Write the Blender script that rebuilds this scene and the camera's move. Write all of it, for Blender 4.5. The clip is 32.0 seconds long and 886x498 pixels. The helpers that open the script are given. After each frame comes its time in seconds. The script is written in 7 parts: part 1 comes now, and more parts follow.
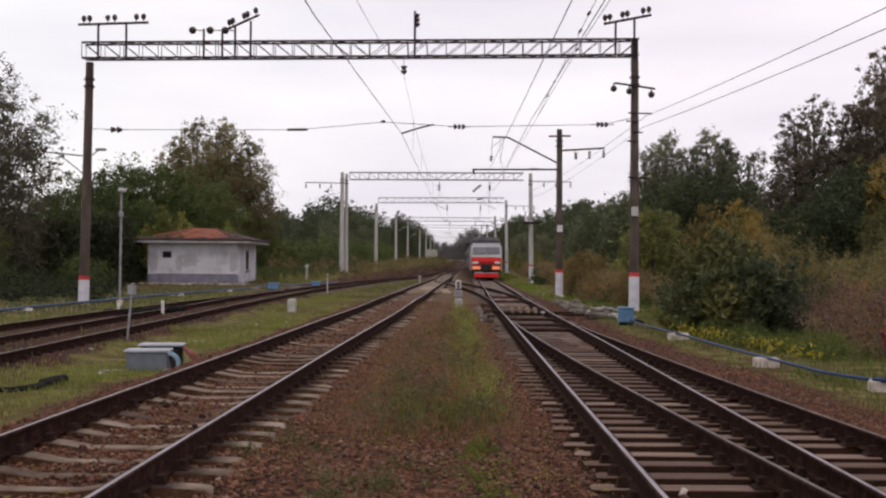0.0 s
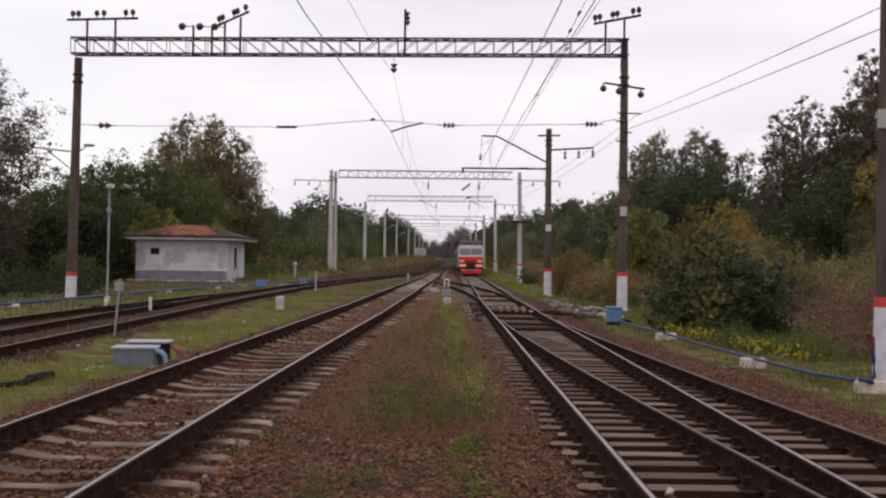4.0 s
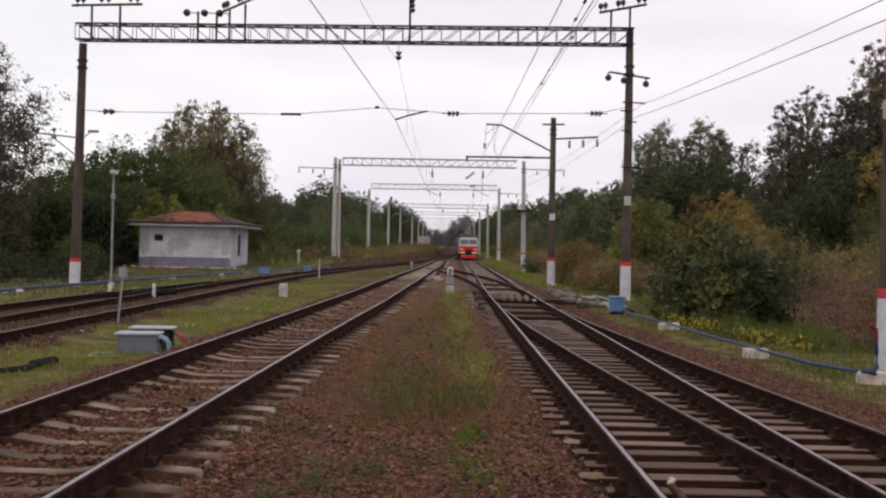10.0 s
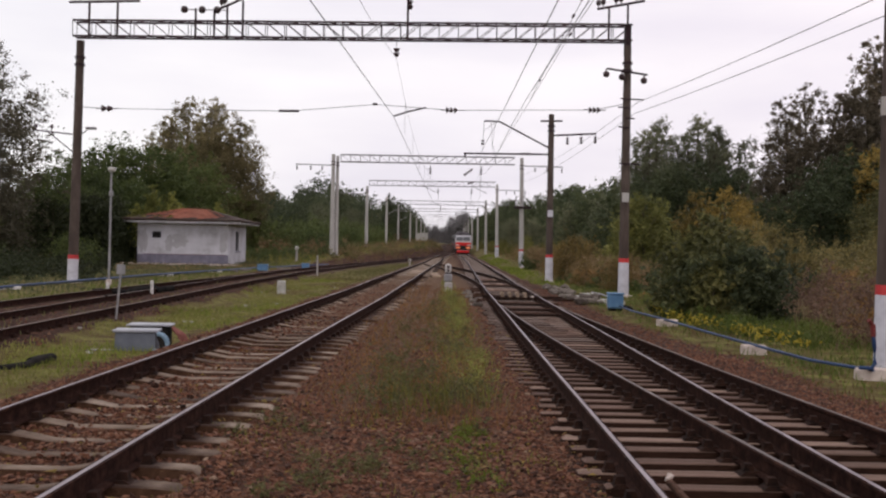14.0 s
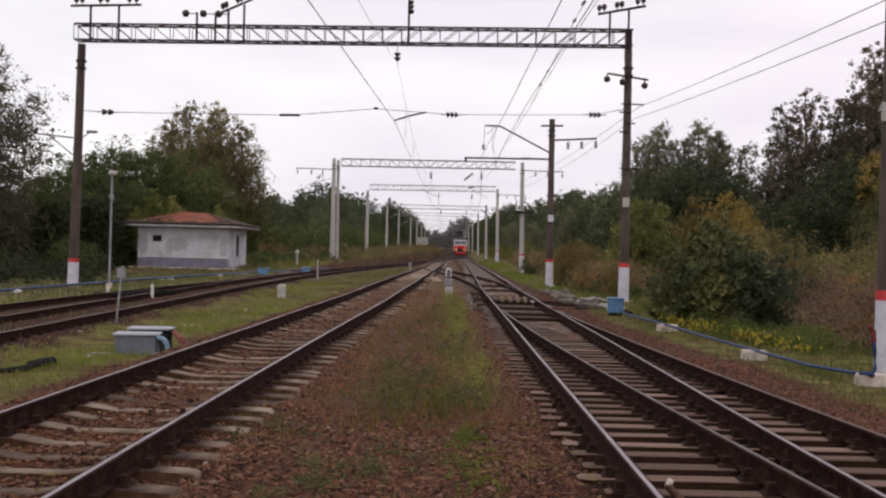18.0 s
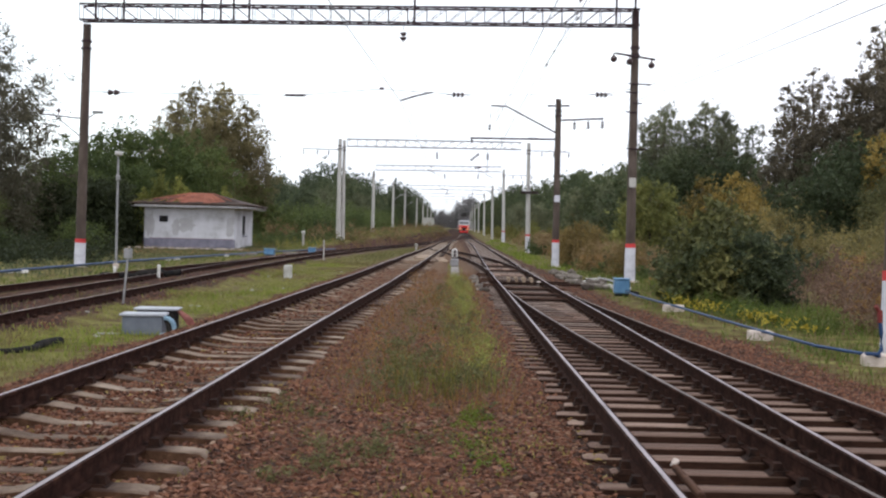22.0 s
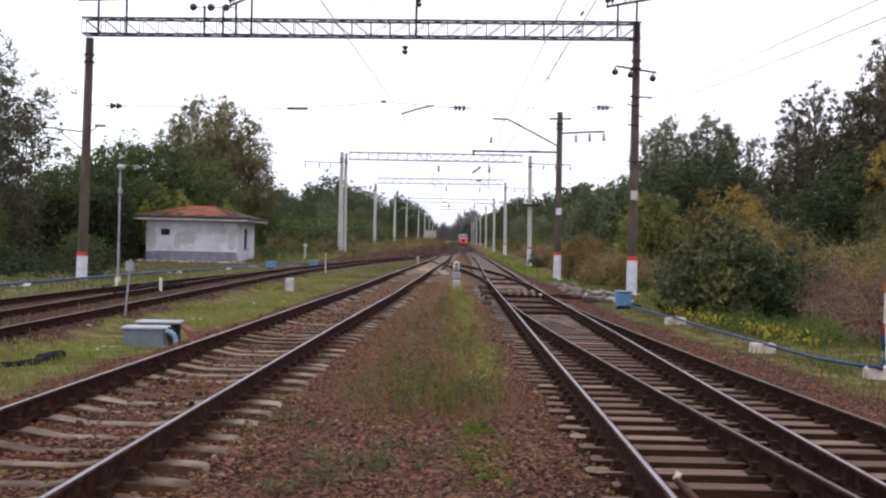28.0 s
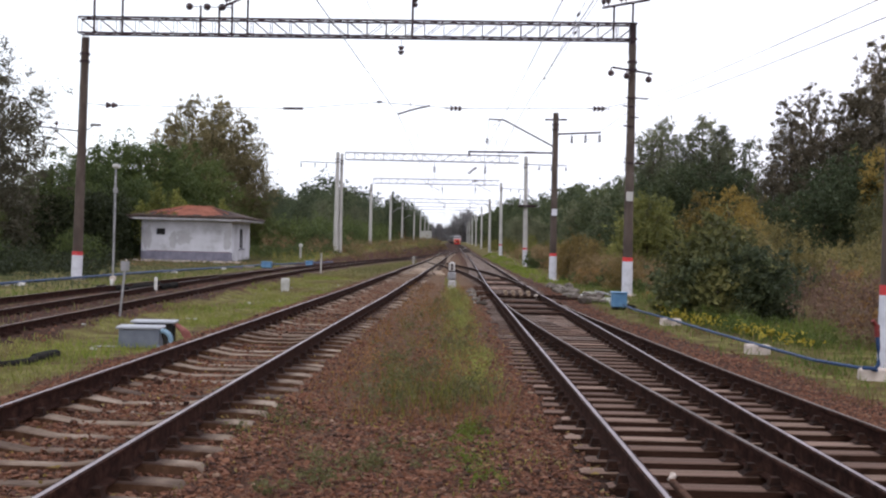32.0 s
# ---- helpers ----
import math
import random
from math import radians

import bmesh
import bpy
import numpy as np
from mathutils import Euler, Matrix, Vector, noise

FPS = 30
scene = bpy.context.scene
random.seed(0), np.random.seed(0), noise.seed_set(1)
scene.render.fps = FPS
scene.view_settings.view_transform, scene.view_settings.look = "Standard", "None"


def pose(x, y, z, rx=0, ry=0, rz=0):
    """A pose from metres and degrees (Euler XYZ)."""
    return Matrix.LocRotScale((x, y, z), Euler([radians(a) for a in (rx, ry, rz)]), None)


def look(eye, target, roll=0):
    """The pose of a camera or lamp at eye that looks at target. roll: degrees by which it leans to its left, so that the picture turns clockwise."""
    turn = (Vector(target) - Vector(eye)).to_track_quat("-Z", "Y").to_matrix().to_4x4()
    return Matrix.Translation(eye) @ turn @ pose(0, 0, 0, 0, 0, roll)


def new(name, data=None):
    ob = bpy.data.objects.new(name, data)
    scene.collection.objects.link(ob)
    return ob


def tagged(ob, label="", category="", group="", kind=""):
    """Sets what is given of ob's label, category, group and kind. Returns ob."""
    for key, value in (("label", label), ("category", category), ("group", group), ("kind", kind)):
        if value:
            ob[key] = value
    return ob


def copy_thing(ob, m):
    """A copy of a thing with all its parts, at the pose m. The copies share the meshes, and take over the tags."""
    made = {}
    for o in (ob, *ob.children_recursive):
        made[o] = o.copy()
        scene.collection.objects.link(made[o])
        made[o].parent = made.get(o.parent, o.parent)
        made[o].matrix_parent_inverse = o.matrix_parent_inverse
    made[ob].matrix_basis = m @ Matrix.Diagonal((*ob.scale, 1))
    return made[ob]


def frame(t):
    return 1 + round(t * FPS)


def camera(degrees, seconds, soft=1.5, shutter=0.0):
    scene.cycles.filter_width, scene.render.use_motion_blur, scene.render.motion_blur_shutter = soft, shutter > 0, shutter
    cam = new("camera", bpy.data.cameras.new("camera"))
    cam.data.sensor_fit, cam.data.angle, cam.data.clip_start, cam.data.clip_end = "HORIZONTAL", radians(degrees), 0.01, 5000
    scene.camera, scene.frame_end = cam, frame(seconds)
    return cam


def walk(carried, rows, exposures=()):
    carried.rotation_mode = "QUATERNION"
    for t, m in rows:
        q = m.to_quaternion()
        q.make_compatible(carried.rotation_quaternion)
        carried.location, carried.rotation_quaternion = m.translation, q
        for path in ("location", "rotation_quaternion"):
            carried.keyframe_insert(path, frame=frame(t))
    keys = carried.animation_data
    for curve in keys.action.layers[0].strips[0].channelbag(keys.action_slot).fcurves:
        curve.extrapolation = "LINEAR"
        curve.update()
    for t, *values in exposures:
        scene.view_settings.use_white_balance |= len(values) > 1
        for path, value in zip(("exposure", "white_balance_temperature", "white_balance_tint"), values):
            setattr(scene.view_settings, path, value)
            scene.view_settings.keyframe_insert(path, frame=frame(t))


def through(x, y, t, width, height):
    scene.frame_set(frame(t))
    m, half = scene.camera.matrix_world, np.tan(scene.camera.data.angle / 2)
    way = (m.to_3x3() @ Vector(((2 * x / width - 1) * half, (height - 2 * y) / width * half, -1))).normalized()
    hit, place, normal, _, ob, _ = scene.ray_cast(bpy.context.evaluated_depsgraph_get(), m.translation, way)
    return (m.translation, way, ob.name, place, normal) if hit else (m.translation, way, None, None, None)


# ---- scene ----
# one standing eye beside the tracks, carried by a slightly restless arm
EYE = (0.0, 0.0, 1.57)
TURNS = [(0.0,0.81,0.59,-0.44),(0.5,0.79,0.53,-0.56),(1.0,0.62,0.02,-1.07),(1.5,0.48,-0.18,-1.08),(2.0,0.34,-0.07,-0.98),(2.5,0.41,0.16,-0.76),(3.0,0.44,0.46,-0.82),(3.5,0.27,0.52,-0.90),(5.5,0.16,0.51,-0.69),(6.0,0.13,0.42,-0.81),(6.5,-0.04,0.18,-1.04),(7.0,0.17,-0.05,-1.01),(7.5,0.27,-0.06,-0.98),(8.0,0.33,-0.03,-1.12),(8.5,0.16,-0.00,-1.20),(9.0,0.23,-0.04,-1.23),(9.5,0.31,-0.09,-1.15),(10.0,0.40,-0.09,-1.22),(10.5,0.29,-0.13,-1.38),(11.0,0.30,-0.13,-1.35),(11.5,0.26,-0.02,-1.27),(12.0,0.28,0.09,-1.21),(12.5,0.33,0.04,-1.21),(13.0,0.18,-0.02,-1.29),(13.5,0.18,-0.13,-1.21),(14.0,0.30,-0.26,-1.17),(14.5,0.25,-0.23,-1.20),(16.5,0.26,-0.41,-1.19),(17.0,0.38,-0.36,-1.15),(17.5,0.38,-0.32,-1.25),(18.0,0.32,-0.03,-1.32),(18.5,0.33,-0.11,-1.32),(19.0,-0.25,-0.77,-2.01),(19.5,-0.33,-1.87,-2.59),(20.0,-0.11,-1.77,-2.03),(20.5,0.07,-0.84,-1.71),(21.0,0.40,-0.87,-1.50),(21.5,0.46,-1.08,-1.45),(22.0,0.64,-1.06,-1.31),(22.5,0.74,-0.80,-1.21),(23.0,0.63,-0.50,-1.42),(23.5,0.88,-0.42,-1.37),(24.0,0.75,-0.45,-1.45),(24.5,0.93,-0.62,-1.48),(25.0,1.04,-0.69,-1.43),(25.5,1.05,-0.67,-1.32),(27.5,0.80,-0.36,-1.19),(28.0,0.73,-0.39,-1.26),(28.5,0.67,-0.47,-1.25),(29.0,0.57,-0.46,-1.25),(29.5,0.50,-0.39,-1.33),(30.0,0.52,-0.39,-1.31),(30.5,0.53,-0.31,-1.34),(31.0,0.54,-0.31,-1.40),(31.5,0.37,-0.41,-1.49),(32.0,0.50,-0.36,-1.43)]
cam = camera(44.0, 32.0, soft=2.25)
walk(cam, [(t, pose(*EYE, 90 + pitch, roll, yaw)) for t, yaw, pitch, roll in TURNS],
     exposures=[(0.0, 0.0, 6570, 16.5), (18.6, 0.0, 6570, 16.5), (19.2, 0.24, 6450, 17), (19.6, 0.56, 6350, 15), (20.0, 0.70, 6300, 13), (21.0, 0.69, 6130, 7), (22.5, 0.60, 6100, 7.5), (24.0, 0.54, 6050, 11), (32.0, 0.54, 6050, 12)])

# ---- world and sun: a closed, bright overcast ----
world = bpy.data.worlds.new("overcast")
scene.world = world
world.use_nodes = True
wn, wl = world.node_tree.nodes, world.node_tree.links
wn.clear()
sky = wn.new("ShaderNodeTexSky")
sky.sky_type, sky.sun_disc = "NISHITA", False
sky.sun_elevation, sky.sun_rotation = radians(38), radians(150)
sky.dust_density, sky.air_density = 4.0, 1.0
sky_level = wn.new("ShaderNodeVectorMath")
sky_level.operation = "SCALE"
sky_level.inputs["Scale"].default_value = 0.1
wl.new(sky.outputs[0], sky_level.inputs[0])
wc = wn.new("ShaderNodeTexCoord")
wmap = wn.new("ShaderNodeMapping")
wmap.inputs["Scale"].default_value = (1.2, 1.2, 5.0)
wl.new(wc.outputs["Generated"], wmap.inputs[0])
clouds = wn.new("ShaderNodeTexNoise")
clouds.inputs["Scale"].default_value = 2.2
clouds.inputs["Detail"].default_value = 5.0
clouds.inputs["Roughness"].default_value = 0.45
wl.new(wmap.outputs[0], clouds.inputs["Vector"])
deck = wn.new("ShaderNodeValToRGB")
deck.color_ramp.elements[0].position, deck.color_ramp.elements[0].color = 0.34, (0.81, 0.805, 0.86, 1)
deck.color_ramp.elements[1].position, deck.color_ramp.elements[1].color = 0.62, (0.985, 0.985, 0.985, 1)
wl.new(clouds.outputs[0], deck.inputs[0])
cover = wn.new("ShaderNodeMix")
cover.data_type = "RGBA"
cover.inputs["Factor"].default_value = 0.93
wl.new(sky_level.outputs[0], cover.inputs["A"])
side = wn.new("ShaderNodeSeparateXYZ")
wl.new(wc.outputs["Generated"], side.inputs[0])
hue = wn.new("ShaderNodeValToRGB")
hue.color_ramp.elements[0].position, hue.color_ramp.elements[0].color = 0.0, (0.985, 1.0, 0.99, 1)
hue.color_ramp.elements[1].position, hue.color_ramp.elements[1].color = 1.0, (1.0, 0.965, 0.985, 1)
span = wn.new("ShaderNodeMapRange")
span.inputs["From Min"].default_value, span.inputs["From Max"].default_value = -0.35, 0.4
wl.new(side.outputs["X"], span.inputs["Value"])
wl.new(span.outputs[0], hue.inputs[0])
tinted = wn.new("ShaderNodeMix")
tinted.data_type, tinted.blend_type = "RGBA", "MULTIPLY"
tinted.inputs["Factor"].default_value = 1.0
wl.new(deck.outputs[0], tinted.inputs["A"])
wl.new(hue.outputs[0], tinted.inputs["B"])
wl.new(tinted.outputs["Result"], cover.inputs["B"])
bg = wn.new("ShaderNodeBackground")
bg.inputs["Strength"].default_value = 1.08
wl.new(cover.outputs["Result"], bg.inputs["Color"])
wout = wn.new("ShaderNodeOutputWorld")
wl.new(bg.outputs[0], wout.inputs[0])
sun_data = bpy.data.lights.new("sun", "SUN")
sun_data.energy, sun_data.angle, sun_data.color = 0.5, radians(25), (1.0, 0.97, 0.92)
sun = new("sun", sun_data)
sun.matrix_world = look((0, 0, 60), (18, 40, 0))

# ---- materials ----
def mat(name, stops, scale=3.0, rough=0.8, bump=0.0, bump_scale=30.0, metal=0.0, detail=6.0, island=0.0, per_object=0.0, stretch=(1, 1, 1), spec=0.3, local=True):
    """A surface with colours along a noise, fine relief, and variation by loose piece or by object."""
    m = bpy.data.materials.new(name)
    m.use_nodes = True
    n, l = m.node_tree.nodes, m.node_tree.links
    b = n["Principled BSDF"]
    b.inputs["Roughness"].default_value, b.inputs["Metallic"].default_value = rough, metal
    b.inputs["Specular IOR Level"].default_value = spec
    tc = n.new("ShaderNodeTexCoord")
    mp = n.new("ShaderNodeMapping")
    mp.inputs["Scale"].default_value = stretch
    l.new(tc.outputs["Object"], mp.inputs[0])
    src = mp.outputs[0]
    if per_object or island:
        info = n.new("ShaderNodeObjectInfo")
        add = n.new("ShaderNodeVectorMath")
        add.operation = "MULTIPLY_ADD"
        l.new(info.outputs["Random"], add.inputs[0])
        add.inputs[1].default_value = (37, 53, 71)
        l.new(src, add.inputs[2])
        src = add.outputs[0]
    nz = n.new("ShaderNodeTexNoise")
    nz.inputs["Scale"].default_value, nz.inputs["Detail"].default_value = scale, detail
    nz.inputs["Roughness"].default_value = 0.62
    l.new(src, nz.inputs["Vector"])
    fac = nz.outputs[0]
    for amount, kind in ((island, "island"), (per_object, "object")):
        if amount:
            if kind == "island":
                r = n.new("ShaderNodeNewGeometry").outputs["Random Per Island"]
            else:
                r = n.new("ShaderNodeObjectInfo").outputs["Random"]
            mix = n.new("ShaderNodeMix")
            mix.inputs["Factor"].default_value = amount
            l.new(fac, mix.inputs["A"])
            l.new(r, mix.inputs["B"])
            fac = mix.outputs["Result"]
    ramp = n.new("ShaderNodeValToRGB")
    els = ramp.color_ramp.elements
    while len(els) < len(stops):
        els.new(0.5)
    for e, (p, c) in zip(els, stops):
        e.position, e.color = p, (*c, 1)
    l.new(fac, ramp.inputs[0])
    l.new(ramp.outputs[0], b.inputs["Base Color"])
    if bump:
        nb = n.new("ShaderNodeTexNoise")
        nb.inputs["Scale"].default_value, nb.inputs["Detail"].default_value = bump_scale, 6
        l.new(src, nb.inputs["Vector"])
        bp = n.new("ShaderNodeBump")
        bp.inputs["Strength"].default_value, bp.inputs["Distance"].default_value = bump, 0.02
        l.new(nb.outputs[0], bp.inputs["Height"])
        l.new(bp.outputs[0], b.inputs["Normal"])
    return m


def two(a, b, lo=0.35, hi=0.65):
    return [(lo, a), (hi, b)]


M = {
    "rail_side": mat("rusty_rail", [(0.3, (0.012, 0.0056, 0.0046)), (0.55, (0.032, 0.0150, 0.0112)), (0.75, (0.076, 0.036, 0.025))], 9, 0.9, 0.3, 60, spec=0.05),
    "rail_top": mat("polished_rail_head", two((0.19, 0.158, 0.165), (0.35, 0.30, 0.315)), 4, 0.42, 0.05, 80, metal=0.7, stretch=(6, 0.4, 1)),
    "rail_worn": mat("brown_worn_rail_head", two((0.17, 0.128, 0.108), (0.33, 0.265, 0.235)), 4, 0.5, 0.1, 80, metal=0.3, stretch=(6, 0.4, 1)),
    "rail_dull": mat("dull_rail_head", two((0.06, 0.045, 0.036), (0.17, 0.14, 0.125)), 4, 0.5, 0.1, 80, metal=0.5, stretch=(6, 0.4, 1)),
    "wood_sleeper": mat("weathered_timber", [(0.25, (0.056, 0.031, 0.023)), (0.5, (0.150, 0.092, 0.068)), (0.75, (0.305, 0.21, 0.162))], 5, 0.9, 0.7, 35, per_object=0.3, stretch=(0.5, 6, 6)),
    "concrete_sleeper": mat("old_concrete_sleeper", [(0.34, (0.052, 0.030, 0.020)), (0.45, (0.115, 0.078, 0.055)), (0.57, (0.188, 0.138, 0.102)), (0.72, (0.29, 0.228, 0.178))], 3.2, 0.9, 0.5, 30, per_object=0.32),
    "oily_sleeper": mat("oil_soaked_timber", [(0.25, (0.045, 0.029, 0.023)), (0.5, (0.125, 0.088, 0.070)), (0.75, (0.24, 0.18, 0.15))], 5, 0.85, 0.7, 35, per_object=0.25, stretch=(0.5, 6, 6)),
    # sleeper sides: tar and mud, with the gaps' shade in the colour
    "tarred_shade": mat("shaded_tarred_timber_side", two((0.017, 0.008, 0.005), (0.060, 0.029, 0.019)), 8, 0.9, 0.5, 35, spec=0.1),
    "muddy_shade": mat("shaded_muddy_concrete_side", two((0.035, 0.016, 0.009), (0.085, 0.045, 0.026)), 8, 0.95, 0.5, 35, spec=0.1),
    "fastening": mat("oily_fastening", two((0.010, 0.006, 0.005), (0.038, 0.018, 0.012)), 12, 0.85, spec=0.08),
    "rust_iron": mat("rusty_iron", [(0.3, (0.030, 0.014, 0.009)), (0.6, (0.085, 0.042, 0.026)), (0.8, (0.15, 0.085, 0.055))], 8, 0.85, 0.3, 50, spec=0.1),
    "stone": mat("ballast_stone", [(0.12, (0.020, 0.009, 0.006)), (0.32, (0.066, 0.027, 0.016)), (0.54, (0.130, 0.052, 0.028)), (0.72, (0.165, 0.073, 0.041)), (0.84, (0.165, 0.098, 0.066)), (0.92, (0.25, 0.150, 0.095)), (0.99, (0.42, 0.31, 0.22))], 0.9, 0.92, 0.3, 60, island=0.66),
    "single_stone": mat("single_ballast_stone", [(0.15, (0.030, 0.013, 0.009)), (0.4, (0.100, 0.042, 0.024)), (0.6, (0.155, 0.066, 0.037)), (0.78, (0.18, 0.105, 0.070)), (0.95, (0.40, 0.30, 0.21))], 14, 0.92, 0.4, 60, per_object=0.7),
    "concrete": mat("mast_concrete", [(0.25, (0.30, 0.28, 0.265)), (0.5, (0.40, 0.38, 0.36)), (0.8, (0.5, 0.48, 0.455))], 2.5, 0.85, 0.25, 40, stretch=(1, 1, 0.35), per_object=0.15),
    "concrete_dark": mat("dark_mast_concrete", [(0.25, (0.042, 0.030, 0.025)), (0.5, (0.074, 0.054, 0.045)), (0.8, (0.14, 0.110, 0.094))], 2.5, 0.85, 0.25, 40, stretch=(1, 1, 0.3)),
    "whitewash": mat("whitewash", [(0.25, (0.38, 0.37, 0.41)), (0.5, (0.53, 0.52, 0.57)), (0.8, (0.63, 0.62, 0.67))], 3, 0.85, 0.2, 25),
    "red_paint": mat("red_band_paint", two((0.42, 0.03, 0.035), (0.56, 0.05, 0.05)), 4, 0.6, 0.1, 40),
    "steel": mat("dark_lattice_steel", [(0.3, (0.016, 0.008, 0.010)), (0.6, (0.036, 0.018, 0.022)), (0.8, (0.07, 0.042, 0.042))], 4, 0.7, 0.1, 40, metal=0.2),
    "galv": mat("grey_steel", two((0.20, 0.195, 0.20), (0.34, 0.33, 0.34)), 4, 0.6, 0.1, 40, metal=0.4),
    "insulator": mat("brown_glass_insulator", two((0.030, 0.018, 0.02), (0.06, 0.035, 0.035)), 4, 0.3),
    "wire": mat("weathered_wire", two((0.05, 0.047, 0.05), (0.11, 0.105, 0.11)), 4, 0.65, metal=0.2),
    "grey_block": mat("weathered_white_block", [(0.3, (0.26, 0.25, 0.22)), (0.6, (0.45, 0.44, 0.41)), (0.8, (0.55, 0.54, 0.52))], 5, 0.85, 0.3, 25),
    "white_block": mat("white_painted_block", [(0.3, (0.40, 0.38, 0.35)), (0.6, (0.66, 0.64, 0.62)), (0.8, (0.74, 0.72, 0.7))], 5, 0.85, 0.3, 25),
    "raw_block": mat("raw_concrete_block", [(0.3, (0.36, 0.29, 0.25)), (0.6, (0.55, 0.47, 0.42)), (0.8, (0.65, 0.59, 0.55))], 5, 0.9, 0.4, 25),
    "rubble": mat("dirty_rubble", [(0.3, (0.07, 0.055, 0.045)), (0.6, (0.17, 0.145, 0.125)), (0.8, (0.32, 0.29, 0.26))], 6, 0.95, 0.6, 18, per_object=0.4),
    "sand": mat("sandy_slab", [(0.3, (0.16, 0.11, 0.075)), (0.6, (0.30, 0.22, 0.155)), (0.8, (0.40, 0.31, 0.23))], 3, 0.95, 0.4, 20),
    "blue_pipe": mat("blue_pipe_paint", [(0.3, (0.008, 0.022, 0.075)), (0.6, (0.014, 0.042, 0.115)), (0.85, (0.08, 0.12, 0.19))], 3, 0.5, 0.1, 30, spec=0.3),
    "valve_red": mat("dark_red_valve", two((0.09, 0.012, 0.012), (0.18, 0.025, 0.022)), 6, 0.6),
    "blue_box": mat("faded_blue_enamel", [(0.25, (0.06, 0.14, 0.26)), (0.5, (0.095, 0.20, 0.34)), (0.8, (0.18, 0.29, 0.40))], 4, 0.5, 0.1, 30),
    "grey_box": mat("grey_box_enamel", [(0.25, (0.0930, 0.1023, 0.1240)), (0.5, (0.1240, 0.1364, 0.1643)), (0.8, (0.1674, 0.1798, 0.2046))], 4, 0.55, 0.12, 30),
    "box_lid": mat("pale_box_lid", two((0.2808, 0.2886, 0.3198), (0.3900, 0.3978, 0.4290)), 4, 0.5, 0.1, 30),
    "black": mat("black_rubber", two((0.008, 0.008, 0.009), (0.030, 0.027, 0.024)), 6, 0.95, 0.5, 30, spec=0.08),
    "red_cable": mat("red_cable", two((0.16, 0.05, 0.04), (0.26, 0.10, 0.08)), 6, 0.6),
    "cyan_cable": mat("pale_blue_cable", two((0.13, 0.22, 0.31), (0.27, 0.38, 0.46)), 6, 0.6),
    "plaster": mat("patchy_plaster", [(0.28, (0.23, 0.215, 0.21)), (0.37, (0.38, 0.37, 0.39)), (0.48, (0.48, 0.475, 0.51)), (0.7, (0.60, 0.595, 0.64))], 0.7, 0.92, 0.5, 9),
    "bare_plaster": mat("bare_grey_plaster", [(0.28, (0.32, 0.31, 0.32)), (0.5, (0.37, 0.36, 0.375)), (0.72, (0.43, 0.42, 0.44))], 1.6, 0.95, 0.3, 14),
    "maroon": mat("faded_maroon_paint", two((0.13, 0.06, 0.075), (0.24, 0.14, 0.16)), 3, 0.85, 0.1, 30),
    "plinth": mat("grey_violet_plinth", [(0.25, (0.12, 0.115, 0.15)), (0.55, (0.19, 0.18, 0.23)), (0.8, (0.26, 0.25, 0.30))], 2, 0.9, 0.3, 18),
    "eave": mat("whitewashed_eave", [(0.3, (0.34, 0.33, 0.35)), (0.6, (0.60, 0.59, 0.62))], 2, 0.9, 0.2, 20),
    "rust_roof": mat("rust_red_roof_sheet", [(0.25, (0.16, 0.05, 0.035)), (0.5, (0.36, 0.12, 0.07)), (0.7, (0.48, 0.19, 0.12)), (0.85, (0.56, 0.32, 0.24))], 1.6, 0.75, 0.2, 20, stretch=(1, 0.5, 1)),
    "roof_dark": mat("mossy_roof_edge", two((0.028, 0.020, 0.017), (0.075, 0.046, 0.036)), 3, 0.9, 0.3, 20),
    # near-black, paints the unlit inside behind the hut's windows
    "dark_void": mat("dark_opening_panel", two((0.008, 0.008, 0.009), (0.022, 0.020, 0.020)), 3, 0.9),
    "bark": mat("bark", two((0.035, 0.027, 0.020), (0.10, 0.078, 0.058)), 6, 0.95, 0.6, 20, stretch=(1, 1, 0.25)),
    "train_red": mat("train_red", two((0.68, 0.022, 0.022), (0.78, 0.034, 0.032)), 3, 0.35),
    "train_maroon": mat("dull_train_red", two((0.20, 0.018, 0.02), (0.32, 0.03, 0.032)), 3, 0.5),
    "train_grey": mat("train_light_grey", two((0.42, 0.42, 0.45), (0.53, 0.53, 0.56)), 2, 0.5),
    "train_side": mat("train_side_grey", two((0.07, 0.07, 0.075), (0.12, 0.12, 0.125)), 2, 0.5),
    "train_roof": mat("sooty_train_roof", two((0.05, 0.044, 0.050), (0.11, 0.098, 0.105)), 2, 0.8),
    "train_dark": mat("sooty_underframe", two((0.012, 0.011, 0.011), (0.035, 0.03, 0.028)), 4, 0.8),
    # base grey raised to paint the sky's reflection in the panes
    "glass": mat("sky_grey_windscreen_glass", two((0.13, 0.135, 0.15), (0.19, 0.195, 0.21)), 2, 0.08, spec=1.0),
    "lamp_orange": mat("orange_buffer_lamp", two((0.75, 0.24, 0.09), (0.85, 0.34, 0.16)), 2, 0.3),
    "lamp_white": mat("pale_lamp_lens", two((0.62, 0.6, 0.56), (0.74, 0.72, 0.68)), 2, 0.25),
    "yellow_paint": mat("faded_yellow_paint", two((0.45, 0.33, 0.08), (0.56, 0.44, 0.16)), 4, 0.7),
}
lit = M["lamp_orange"].node_tree.nodes["Principled BSDF"]
lit.inputs["Emission Color"].default_value = (1.0, 0.22, 0.08, 1)
lit.inputs["Emission Strength"].default_value = 0.36


